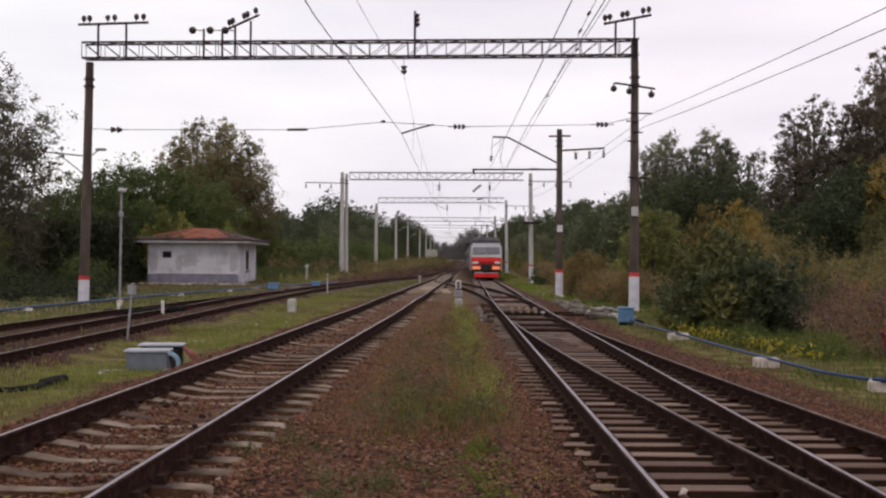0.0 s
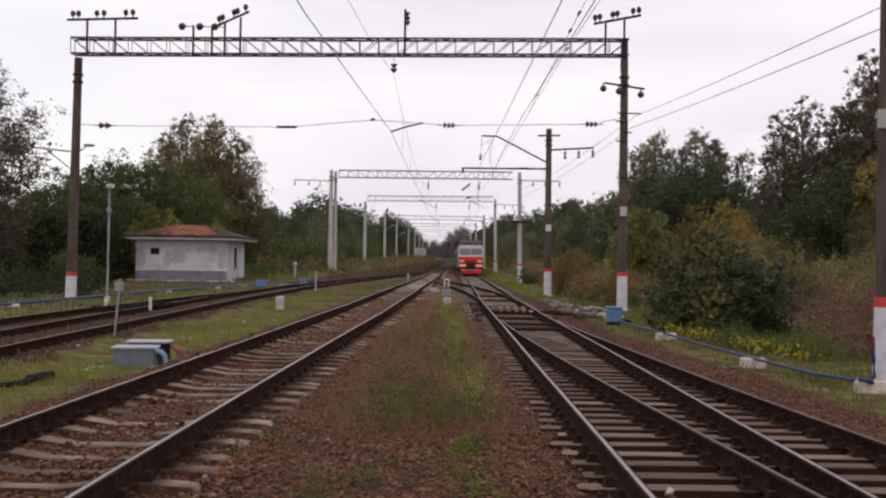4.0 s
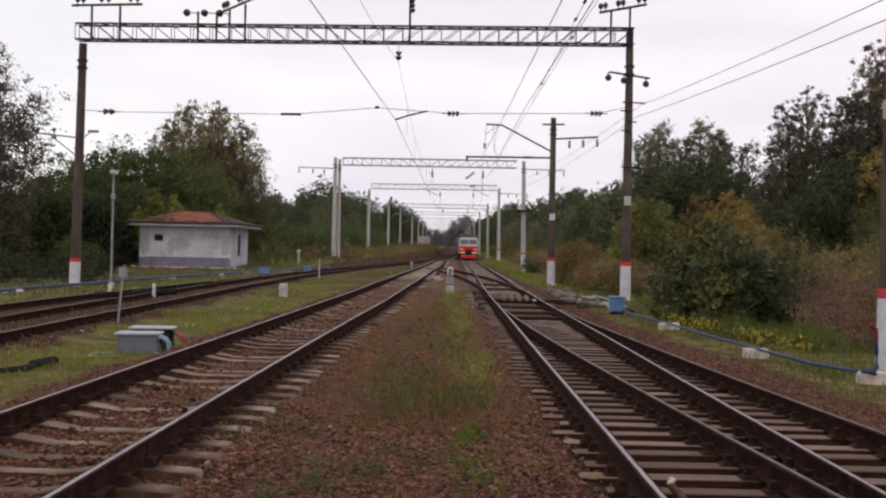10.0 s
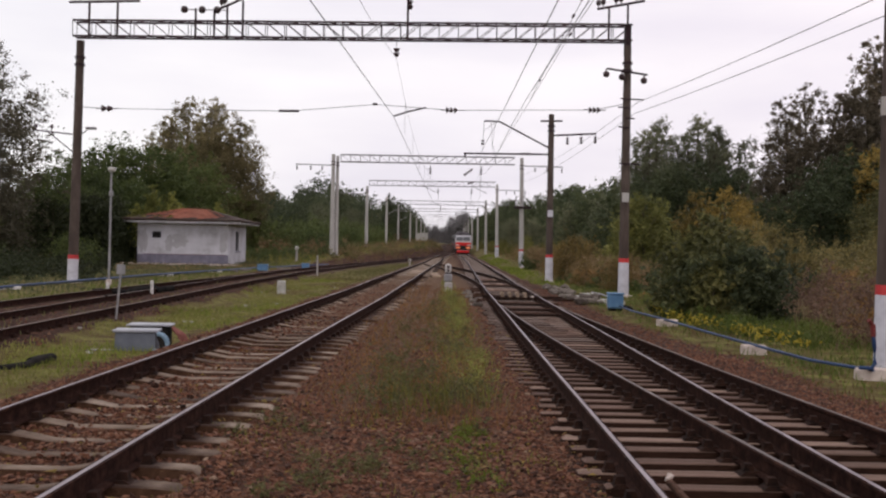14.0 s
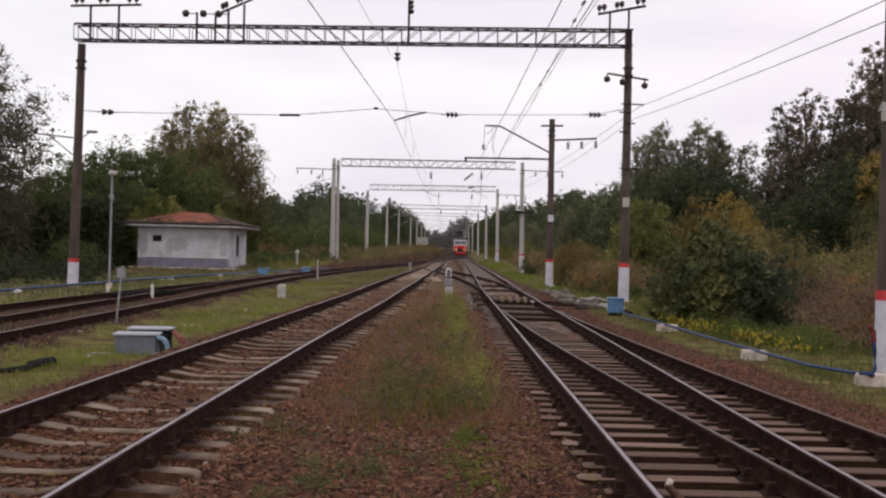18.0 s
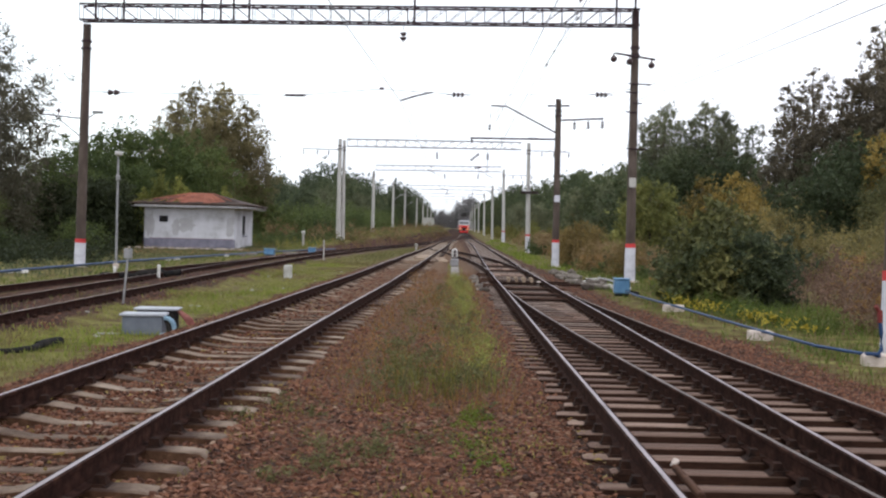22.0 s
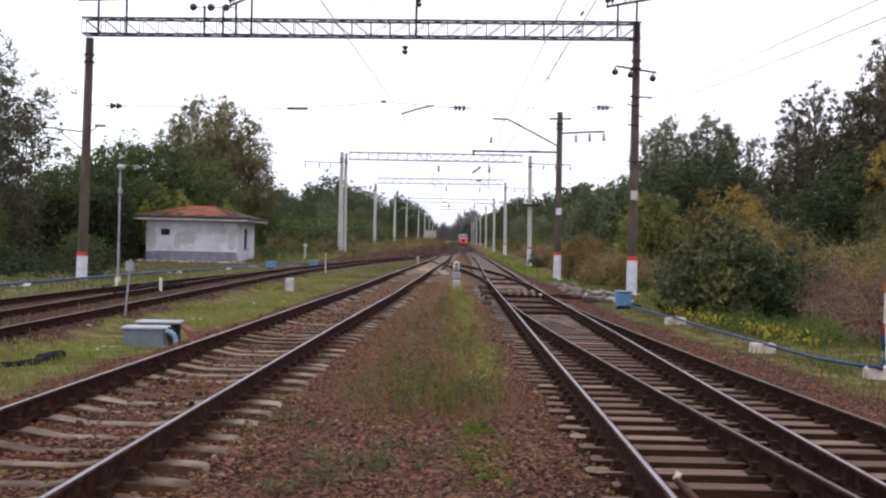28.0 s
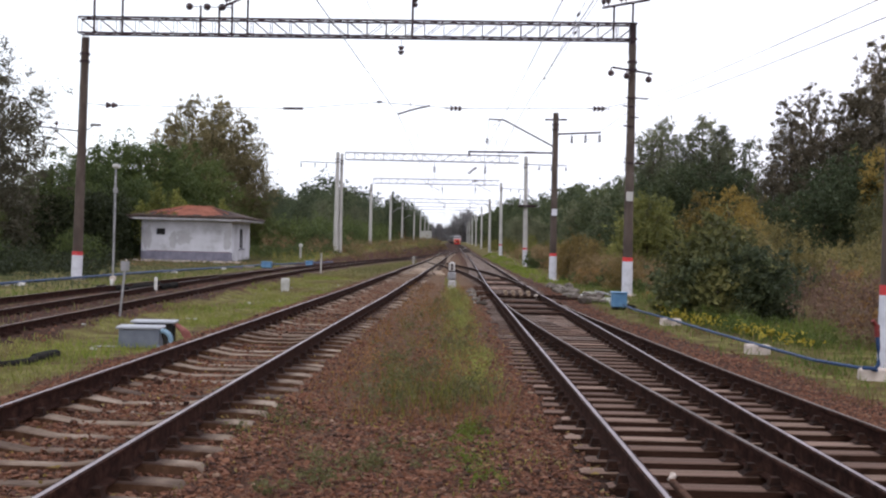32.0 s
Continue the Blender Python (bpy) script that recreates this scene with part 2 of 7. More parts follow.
def rail_seat_shade(m, where, half, colour):
    """Shade beside the rails, painted as rust-brown darkening round the seats, ragged at the edges."""
    n, l = m.node_tree.nodes, m.node_tree.links

    def math_node(kind, a, b=None):
        k = n.new("ShaderNodeMath")
        k.operation = kind
        for i, v in enumerate((a, b)):
            if isinstance(v, float):
                k.inputs[i].default_value = v
            elif v is not None:
                l.new(v, k.inputs[i])
        return k.outputs[0]

    tc, sep = n.new("ShaderNodeTexCoord"), n.new("ShaderNodeSeparateXYZ")
    l.new(tc.outputs["Object"], sep.inputs[0])
    off = math_node("ABSOLUTE", math_node("SUBTRACT", math_node("ABSOLUTE", sep.outputs["X"]), where))
    nz = n.new("ShaderNodeTexNoise")
    nz.inputs["Scale"].default_value = 11.0
    l.new(tc.outputs["Object"], nz.inputs["Vector"])
    ragged = math_node("ADD", off, math_node("MULTIPLY", nz.outputs[0], 0.16))
    edge_ = n.new("ShaderNodeMapRange")
    edge_.inputs["From Min"].default_value, edge_.inputs["From Max"].default_value = half + 0.14, half
    l.new(ragged, edge_.inputs["Value"])
    mix = n.new("ShaderNodeMix")
    mix.data_type = "RGBA"
    mix.inputs["B"].default_value = (*colour, 1)
    l.new(edge_.outputs[0], mix.inputs["Factor"])
    l.new(n["Color Ramp"].outputs[0], mix.inputs["A"])
    l.new(mix.outputs["Result"], n["Principled BSDF"].inputs["Base Color"])


# shade strip next to the rails, put into the concrete's colour
rail_seat_shade(M["concrete_sleeper"], 0.85, 0.225, (0.040, 0.021, 0.014))
# foliage: leaf colours vary from leaf to leaf
def leafmat(name, a, b, c, d, through=0.38):
    m = mat(name, [(0.2, a), (0.45, b), (0.65, c), (0.85, d)], 0.35, 0.6, island=0.33, per_object=0.27, spec=0.25, detail=3)
    n, l = m.node_tree.nodes, m.node_tree.links
    glow = n.new("ShaderNodeBsdfTranslucent")
    blend = n.new("ShaderNodeMixShader")
    blend.inputs[0].default_value = through
    l.new(n["Color Ramp"].outputs[0], glow.inputs[0])
    l.new(n["Principled BSDF"].outputs[0], blend.inputs[1])
    l.new(glow.outputs[0], blend.inputs[2])
    l.new(blend.outputs[0], n["Material Output"].inputs[0])
    return m

LEAF = {
    "dark": leafmat("dark_green_leaves", (0.027, 0.037, 0.016), (0.055, 0.071, 0.033), (0.094, 0.111, 0.048), (0.17, 0.172, 0.075)),
    "mid": leafmat("green_leaves", (0.035, 0.051, 0.016), (0.070, 0.095, 0.030), (0.116, 0.143, 0.043), (0.196, 0.204, 0.065)),
    "olive": leafmat("olive_leaves", (0.060, 0.056, 0.016), (0.133, 0.125, 0.032), (0.213, 0.198, 0.052), (0.348, 0.293, 0.078)),
    "autumn": leafmat("yellowing_leaves", (0.092, 0.070, 0.022), (0.190, 0.138, 0.038), (0.295, 0.205, 0.052), (0.42, 0.29, 0.072)),
    "poplar": leafmat("brown_green_leaves", (0.092, 0.078, 0.040), (0.180, 0.150, 0.074), (0.272, 0.228, 0.115), (0.42, 0.36, 0.20), 0.5),
    "greygreen": leafmat("grey_green_leaves", (0.042, 0.040, 0.025), (0.078, 0.072, 0.046), (0.118, 0.106, 0.070), (0.185, 0.165, 0.113)),
    "russet": leafmat("dusky_russet_leaves", (0.064, 0.055, 0.039), (0.124, 0.104, 0.072), (0.192, 0.156, 0.108), (0.30, 0.235, 0.155), 0.45),
    "weed": leafmat("dry_brown_weeds", (0.062, 0.042, 0.021), (0.154, 0.104, 0.052), (0.246, 0.168, 0.085), (0.38, 0.27, 0.142)),
    "grass": leafmat("grass_blades", (0.061, 0.057, 0.011), (0.116, 0.113, 0.021), (0.176, 0.167, 0.033), (0.297, 0.253, 0.072)),
    "fresh": leafmat("fresh_grass_blades", (0.075, 0.097, 0.014), (0.135, 0.174, 0.024), (0.203, 0.243, 0.038), (0.311, 0.327, 0.075)),
    "dry_grass": leafmat("withered_grass_blades", (0.060, 0.036, 0.016), (0.115, 0.076, 0.034), (0.170, 0.124, 0.055), (0.250, 0.200, 0.100)),
    "strip": leafmat("yellow_green_weeds", (0.090, 0.094, 0.024), (0.180, 0.188, 0.048), (0.275, 0.28, 0.070), (0.46, 0.425, 0.125)),
    "verge": leafmat("verge_grass_blades", (0.040, 0.055, 0.011), (0.076, 0.104, 0.020), (0.118, 0.152, 0.030), (0.20, 0.21, 0.055)),
    "verge_weed": leafmat("verge_weed_leaves", (0.045, 0.062, 0.012), (0.085, 0.115, 0.022), (0.135, 0.168, 0.034), (0.22, 0.235, 0.06)),
    "orange_weed": leafmat("orange_brown_weeds", (0.102, 0.048, 0.017), (0.208, 0.110, 0.036), (0.309, 0.176, 0.065), (0.447, 0.295, 0.128)),
    "lawn": leafmat("lawn_blades", (0.098, 0.100, 0.027), (0.180, 0.187, 0.049), (0.28, 0.275, 0.079), (0.46, 0.415, 0.16)),
    "aspen": leafmat("aspen_leaves", (0.066, 0.070, 0.042), (0.122, 0.130, 0.076), (0.188, 0.192, 0.112), (0.29, 0.28, 0.16), 0.5),
    "bush": leafmat("blue_green_leaves", (0.024, 0.031, 0.015), (0.050, 0.062, 0.030), (0.088, 0.104, 0.047), (0.25, 0.225, 0.09)),
    "leafy": leafmat("light_flecked_leaves", (0.034, 0.038, 0.014), (0.078, 0.082, 0.029), (0.178, 0.168, 0.055), (0.40, 0.34, 0.12)),
    "yellowgreen": leafmat("yellow_green_leaves", (0.074, 0.078, 0.024), (0.150, 0.154, 0.044), (0.23, 0.226, 0.064), (0.37, 0.33, 0.092)),
    # dark green scaled down: the shade under the trees is in the leaf colour
    "shade": leafmat("shade_darkened_leaves", (0.014, 0.020, 0.008), (0.030, 0.038, 0.016), (0.052, 0.060, 0.024), (0.10, 0.10, 0.04)),
    "woodland": leafmat("woodland_leaves", (0.030, 0.042, 0.022), (0.060, 0.076, 0.038), (0.098, 0.114, 0.056), (0.17, 0.17, 0.082)),
    "scrub": leafmat("dark_russet_scrub", (0.064, 0.039, 0.027), (0.138, 0.085, 0.060), (0.225, 0.140, 0.100), (0.37, 0.235, 0.17)),
    "dull": leafmat("dull_olive_weeds", (0.046, 0.045, 0.018), (0.100, 0.098, 0.038), (0.160, 0.150, 0.058), (0.26, 0.225, 0.09)),
    "rusty": leafmat("rusty_brown_green_leaves", (0.070, 0.049, 0.018), (0.145, 0.104, 0.036), (0.225, 0.158, 0.053), (0.35, 0.232, 0.082)),
    "drab": leafmat("drab_brown_green_leaves", (0.066, 0.056, 0.022), (0.138, 0.116, 0.043), (0.22, 0.180, 0.068), (0.35, 0.27, 0.10)),
    # distance haze painted into the far trees' grey
    "haze": leafmat("haze_grey_twigs", (0.13, 0.122, 0.122), (0.17, 0.16, 0.16), (0.21, 0.198, 0.198), (0.28, 0.265, 0.265)),
    "flower": leafmat("yellow_flowers", (0.19, 0.155, 0.022), (0.29, 0.235, 0.030), (0.39, 0.315, 0.040), (0.50, 0.41, 0.075)),
}


# ---- helpers ----
def part(name, bm, material, parent, label="", smooth=False):
    me = bpy.data.meshes.new(name)
    bm.to_mesh(me)
    bm.free()
    if smooth:
        for p in me.polygons:
            p.use_smooth = True
    me.materials.append(material)
    ob = new(name, me)
    ob.parent = parent
    if label:
        tagged(ob, label)
    return ob


def share(name, me, parent, m):
    ob = new(name, me)
    ob.parent = parent
    ob.matrix_local = m
    return ob


def mesh_of(name, bm, material):
    me = bpy.data.meshes.new(name)
    bm.to_mesh(me)
    bm.free()
    me.materials.append(material)
    return me


def arrays(name, verts, faces, material, parent=None, smooth=False):
    me = bpy.data.meshes.new(name)
    me.from_pydata(verts.tolist() if hasattr(verts, "tolist") else verts, [], faces.tolist() if hasattr(faces, "tolist") else faces)
    me.materials.append(material)
    ob = new(name, me)
    ob.parent = parent
    return ob


def thing(name, loc, label, category, group="", kind="", rz=0):
    ob = new(name)
    ob.empty_display_size = 0.2
    ob.matrix_world = pose(*loc, 0, 0, rz)
    return tagged(ob, label, category, group, kind)


def box(bm, c, s, m=None, bevel=0.0):
    """A box of size s round c."""
    r = bmesh.ops.create_cube(bm, size=1.0)
    vs = r["verts"]
    bmesh.ops.scale(bm, vec=s, verts=vs)
    if bevel:
        es = list({e for v in vs for e in v.link_edges})
        rb = bmesh.ops.bevel(bm, geom=es, offset=bevel, segments=1, affect="EDGES")
        vs = list({v for f in rb["faces"] for v in f.verts} | {v for v in vs if v.is_valid})
    bmesh.ops.translate(bm, vec=c, verts=vs)
    if m is not None:
        bmesh.ops.transform(bm, matrix=m, verts=vs)
    return vs


def rod(bm, a, b, r0, r1=None, seg=8):
    """A tapered round bar from a to b."""
    r1 = r0 if r1 is None else r1
    a, b = Vector(a), Vector(b)
    d = b - a
    m = Matrix.Translation((a + b) / 2) @ d.to_track_quat("Z", "Y").to_matrix().to_4x4()
    return bmesh.ops.create_cone(bm, cap_ends=True, segments=seg, radius1=r0, radius2=r1, depth=d.length, matrix=m)["verts"]


def boxed(c, s, bevel=0.0):
    bm = bmesh.new()
    box(bm, c, s, bevel=bevel)
    return bm


def rodded(*rods, seg=8):
    bm = bmesh.new()
    for r in rods:
        rod(bm, *r, seg=seg)
    return bm


def ball(bm, c, r, sz=1.0):
    vs = bmesh.ops.create_icosphere(bm, subdivisions=2, radius=r)["verts"]
    bmesh.ops.scale(bm, vec=(1, 1, sz), verts=vs)
    bmesh.ops.translate(bm, vec=c, verts=vs)


# ---- the lie of the land ----
def smooth_table(nodes):
    ys = np.arange(-60.0, 1600.0, 2.0)
    v = np.interp(ys, [a for a, _ in nodes], [b for _, b in nodes])
    k = np.hanning(13)
    v = np.convolve(np.pad(v, 6, mode="edge"), k / k.sum(), mode="valid")
    return lambda y: np.interp(y, ys, v)


z_track = smooth_table([(-60, 0), (0, 0), (60, -0.1), (120, -0.4), (190, -0.45), (240, -0.25), (280, 0.1), (330, 0.45), (480, 0.8), (700, 1.2), (1600, 1.5)])
z_left = smooth_table([(-60, -0.32), (60, -0.32), (78, -0.28), (105, 0.25), (150, 0.8), (195, 1.33), (250, 1.5), (400, 1.6), (700, 2.2)])
z_right = smooth_table([(-60, -0.38), (42, -0.33), (60, -0.43), (105, -0.58), (150, -0.12), (195, -0.1), (300, 0.6), (480, 1.2), (700, 1.9)])
x_main = smooth_table([(-60, 2.24), (45, 2.24), (67, 2.45), (120, 3.0), (150, 3.1), (190, 3.12), (250, 2.98), (320, 2.7), (480, 2.35), (520, 1.9), (560, 0.8), (620, -1.8), (700, -6.5), (900, -20), (1600, -60)])
x_left = smooth_table([(-60, -3.4), (7, -3.17), (12, -3.12), (17, -2.99), (24.5, -2.83), (32, -2.65), (57.6, -2.3), (103, -1.9), (150, -1.55), (182, -1.2), (205, -0.45), (225, 0.45), (250, 1.6), (290, 2.75), (1600, 2.75)])
x_side = smooth_table([(-60, -8.0), (18, -8.35), (25, -8.45), (31, -8.65), (45, -8.8), (57, -8.9), (77, -8.4), (100, -7.6), (117, -6.6), (154, -3.8), (172, -2.7), (192, -1.6), (205, -0.6), (225, 0.4), (1600, 2.0)])
x_branch = smooth_table([(-60, 7.0), (0, 4.04), (7.2, 3.46), (10.3, 3.24), (12.2, 3.10), (15.7, 2.91), (18.6, 2.76), (22, 2.57), (26, 2.36), (30, 2.26), (36, 2.24)])
x_cross = smooth_table([(40, 2.24), (46, 2.24), (52, 2.12), (60, 1.8), (72, 1.2), (88, 0.0), (104, -1.45), (112, -1.85), (125, -1.8)])


def step(e0, e1, x):
    t = np.clip((x - e0) / (e1 - e0), 0, 1)
    return t * t * (3 - 2 * t)


def ground_z(x, y):
    """Height of the ground at x, y (arrays or numbers)."""
    bed = z_track(y) - 0.265
    bed = bed + (0.104 + 0.016 * np.sin(1.7 * x + 2.9 * np.sin(0.83 * y)) * np.sin(1.9 * y + 1.3 * np.sin(0.57 * y + x)) + (0.040 * step(17, 25, y) - 0.046) * step(0.75, 0.4, np.abs(x - x_left(y))) - 0.03 * step(0.45, 0.65, np.abs(x - x_left(y))) * step(1.0, 0.85, np.abs(x - x_left(y)))) * step(2.0, 1.45, np.abs(x - x_left(y))) - 0.036 * step(0.8, 0.95, np.abs(x - x_left(y))) * step(1.34, 1.12, np.abs(x - x_left(y)))
    deep = np.maximum(step(1.1, 0.75, np.abs(x - x_main(y))), step(1.1, 0.75, np.abs(x - x_branch(y))) * step(32, 28, y))
    bed = bed + 0.022 * step(1.2, 1.4, x_main(y) - x) * step(2.2, 1.6, x_main(y) - x) - 0.008 * step(0.8, 0.95, x_main(y) - x) * step(1.45, 1.25, x_main(y) - x)
    bed = bed - 0.066 * deep * step(130, 115, y) + 0.105 * step(1.7, 1.3, np.abs(x - x_side(y)))
    bed = bed + 0.010 * np.sin(3.1 * x + 0.7 * np.sin(1.9 * y)) * np.sin(2.3 * y + 0.8 * x) * step(90, 40, y)
    left_edge = x_side(y) - 1.2
    right_edge = x_main(y) + 1.5 + 1.3 * step(30, 5, y)
    z = bed + (z_left(y) - bed) * step(0.0, 2.2, left_edge - x)
    z = z + (z_right(y) - z) * step(0.0, 1.8, x - right_edge)
    mid = step(0.9, 1.6, x - x_side(y)) * step(0.9, 1.6, x_left(y) - 0.5 - x)
    return z - 0.06 * mid + 0.018 * np.sin(x * 1.7 + y * 0.6) * np.sin(y * 0.43 - x * 0.9) * step(0, 3, np.abs(x + 6.0))


def gz(x, y):
    return float(ground_z(np.float64(x), np.float64(y)))
GAUGE = 0.795


# ---- ground ----
def grass_mask(x, y):
    """How grassy the ground is: between the tracks, along the banks, never under the sleepers."""
    w = 0.35 * np.sin(y * 0.9) + 0.25 * np.sin(y * 2.3 + x)
    mid = step(-1.75 + 0.2 * w, -1.0 + 0.2 * w, x) * step(0.95 + 0.2 * w, 0.2 + 0.2 * w, x) * step(9.5, 13.5, y + w) * step(75, 55, y)
    lawn = step(x_side(y) + 1.0, x_side(y) + 1.7, x + 0.3 * w) * step(x_left(y) - 1.75, x_left(y) - 2.5, x + 0.35 * w) * step(150, 105, y)
    left = step(x_side(y) - 2.3, x_side(y) - 3.1, x + 0.3 * w)
    edge = x_main(y) + 1.75 + 1.05 * step(32, 10, y) - 0.35 * step(45, 70, y)
    right = step(edge, edge + 0.8, x + 0.3 * w)
    return np.clip(mid * 0.26 + lawn + 0.75 * left + 0.7 * right, 0, 1)


def ground_material():
    m = bpy.data.materials.new("ballast_and_turf")
    m.use_nodes = True
    n, l = m.node_tree.nodes, m.node_tree.links
    b = n["Principled BSDF"]
    b.inputs["Roughness"].default_value, b.inputs["Specular IOR Level"].default_value = 0.95, 0.15
    tc = n.new("ShaderNodeTexCoord")

    def tex(kind, scale, detail=6):
        t = n.new(kind)
        t.inputs["Scale"].default_value = scale
        if kind == "ShaderNodeTexNoise":
            t.inputs["Detail"].default_value = detail
        l.new(tc.outputs["Object"], t.inputs["Vector"])
        return t

    def ramp(src, stops):
        r = n.new("ShaderNodeValToRGB")
        while len(r.color_ramp.elements) < len(stops):
            r.color_ramp.elements.new(0.5)
        for e, (p, c) in zip(r.color_ramp.elements, stops):
            e.position, e.color = p, (*c, 1)
        l.new(src, r.inputs[0])
        return r.outputs[0]

    def mix(f, a, c, mode="MIX"):
        x = n.new("ShaderNodeMix")
        x.data_type, x.blend_type = "RGBA", mode
        if isinstance(f, float):
            x.inputs["Factor"].default_value = f
        else:
            l.new(f, x.inputs["Factor"])
        l.new(a, x.inputs["A"])
        l.new(c, x.inputs["B"])
        return x.outputs["Result"]

    chips = tex("ShaderNodeTexVoronoi", 16)
    stones = ramp(chips.outputs["Color"], [(0.1, (0.018, 0.008, 0.005)), (0.5, (0.058, 0.024, 0.013)), (0.8, (0.105, 0.046, 0.025)), (1.0, (0.22, 0.13, 0.082))])
    stains = ramp(tex("ShaderNodeTexNoise", 0.5).outputs[0], [(0.35, (0.62, 0.55, 0.50)), (0.65, (1.0, 1.0, 1.0))])
    stones = mix(1.0, stones, stains, "MULTIPLY")
    turf = ramp(tex("ShaderNodeTexNoise", 2.2, 8).outputs[0], [(0.3, (0.058, 0.031, 0.010)), (0.5, (0.100, 0.082, 0.024)), (0.68, (0.165, 0.152, 0.045))])
    at = n.new("ShaderNodeAttribute")
    at.attribute_name = "turf"
    patch = tex("ShaderNodeTexNoise", 3.0)
    add = n.new("ShaderNodeMath")
    add.operation = "ADD"
    l.new(at.outputs["Fac"], add.inputs[0])
    l.new(patch.outputs[0], add.inputs[1])
    cut = n.new("ShaderNodeMapRange")
    cut.inputs["From Min"].default_value, cut.inputs["From Max"].default_value = 0.85, 1.15
    l.new(add.outputs[0], cut.inputs["Value"])
    oil_shade = n.new("ShaderNodeAttribute")
    oil_shade.attribute_name = "oil_shade"
    # darkens the bed for oil and for the shade between the sleepers
    oil_shade_tint = ramp(tex("ShaderNodeTexNoise", 5.0).outputs[0], [(0.35, (0.14, 0.13, 0.12)), (0.7, (0.40, 0.34, 0.31))])
    stones = mix(oil_shade.outputs["Fac"], stones, mix(1.0, stones, oil_shade_tint, "MULTIPLY"))
    sandy = n.new("ShaderNodeAttribute")
    sandy.attribute_name = "sandy"
    dust = ramp(tex("ShaderNodeTexNoise", 6.0).outputs[0], [(0.3, (0.085, 0.045, 0.024)), (0.7, (0.21, 0.135, 0.082))])
    stones = mix(sandy.outputs["Fac"], stones, dust)
    l.new(mix(cut.outputs[0], stones, turf), b.inputs["Base Color"])
    bp = n.new("ShaderNodeBump")
    bp.inputs["Strength"].default_value, bp.inputs["Distance"].default_value = 0.8, 0.03
    l.new(chips.outputs["Distance"], bp.inputs["Height"])
    bp.invert = True
    l.new(bp.outputs[0], b.inputs["Normal"])
    return m


def build_ground():
    xs = np.concatenate([[-2500, -900, -350, -150, -80, -50, -36], np.arange(-28, -12, 1.0), np.arange(-12, 12, 0.25), np.arange(12, 30, 1.0), [36, 50, 80, 150, 350, 900, 2500]])
    ys = np.concatenate([[-600, -200, -60, -20], np.arange(-12, 70, 0.4), np.arange(70, 200, 2.5), np.arange(200, 500, 10), [520, 600, 800, 1200, 2000, 4500]])
    X, Y = np.meshgrid(xs, ys)
    Z = ground_z(X, Y)
    far = step(60, 400, np.abs(X))
    Z = Z * (1 - far) + 0.5 * far
    v = np.stack([X, Y, Z], -1).reshape(-1, 3)
    nx = len(xs)
    i = (np.arange(len(ys) - 1)[:, None] * nx + np.arange(nx - 1)[None]).reshape(-1)
    f = np.stack([i, i + 1, i + nx + 1, i + nx], -1)
    ob = arrays("ground", v, f, ground_material())
    a = ob.data.attributes.new("turf", "FLOAT", "POINT")
    a.data.foreach_set("value", grass_mask(X, Y).reshape(-1).astype(np.float32))
    a = ob.data.attributes.new("oil_shade", "FLOAT", "POINT")
    o = step(1.35, 0.95, np.abs(X - x_main(Y))) + step(1.3, 0.9, np.abs(X - x_branch(Y))) * step(32, 28, Y) + 0.5 * step(1.3, 0.9, np.abs(X - x_cross(Y))) * step(44, 48, Y) + 0.35 * step(1.6, 1.1, np.abs(X - x_side(Y)))
    # dark strip painted along the left rails for the shade at their feet
    o = o + 0.75 * step(0.32, 0.1, np.abs(np.abs(X - x_left(Y)) - GAUGE)) * step(120, 60, Y)
    a.data.foreach_set("value", np.clip(o, 0, 1).reshape(-1).astype(np.float32))
    a = ob.data.attributes.new("sandy", "FLOAT", "POINT")
    o = (0.3 * step(6, 12, Y) + 0.3 * step(18, 36, Y)) * step(x_left(Y) - 2.2, x_left(Y) - 1.2, X) * step(1.4, 0.6, X) * step(230, 120, Y)
    a.data.foreach_set("value", o.reshape(-1).astype(np.float32))
    for p in ob.data.polygons:
        p.use_smooth = True
    return tagged(ob, "brown ballast and patchy autumn turf round the tracks", "ground", kind="structure")


GROUND = build_ground()


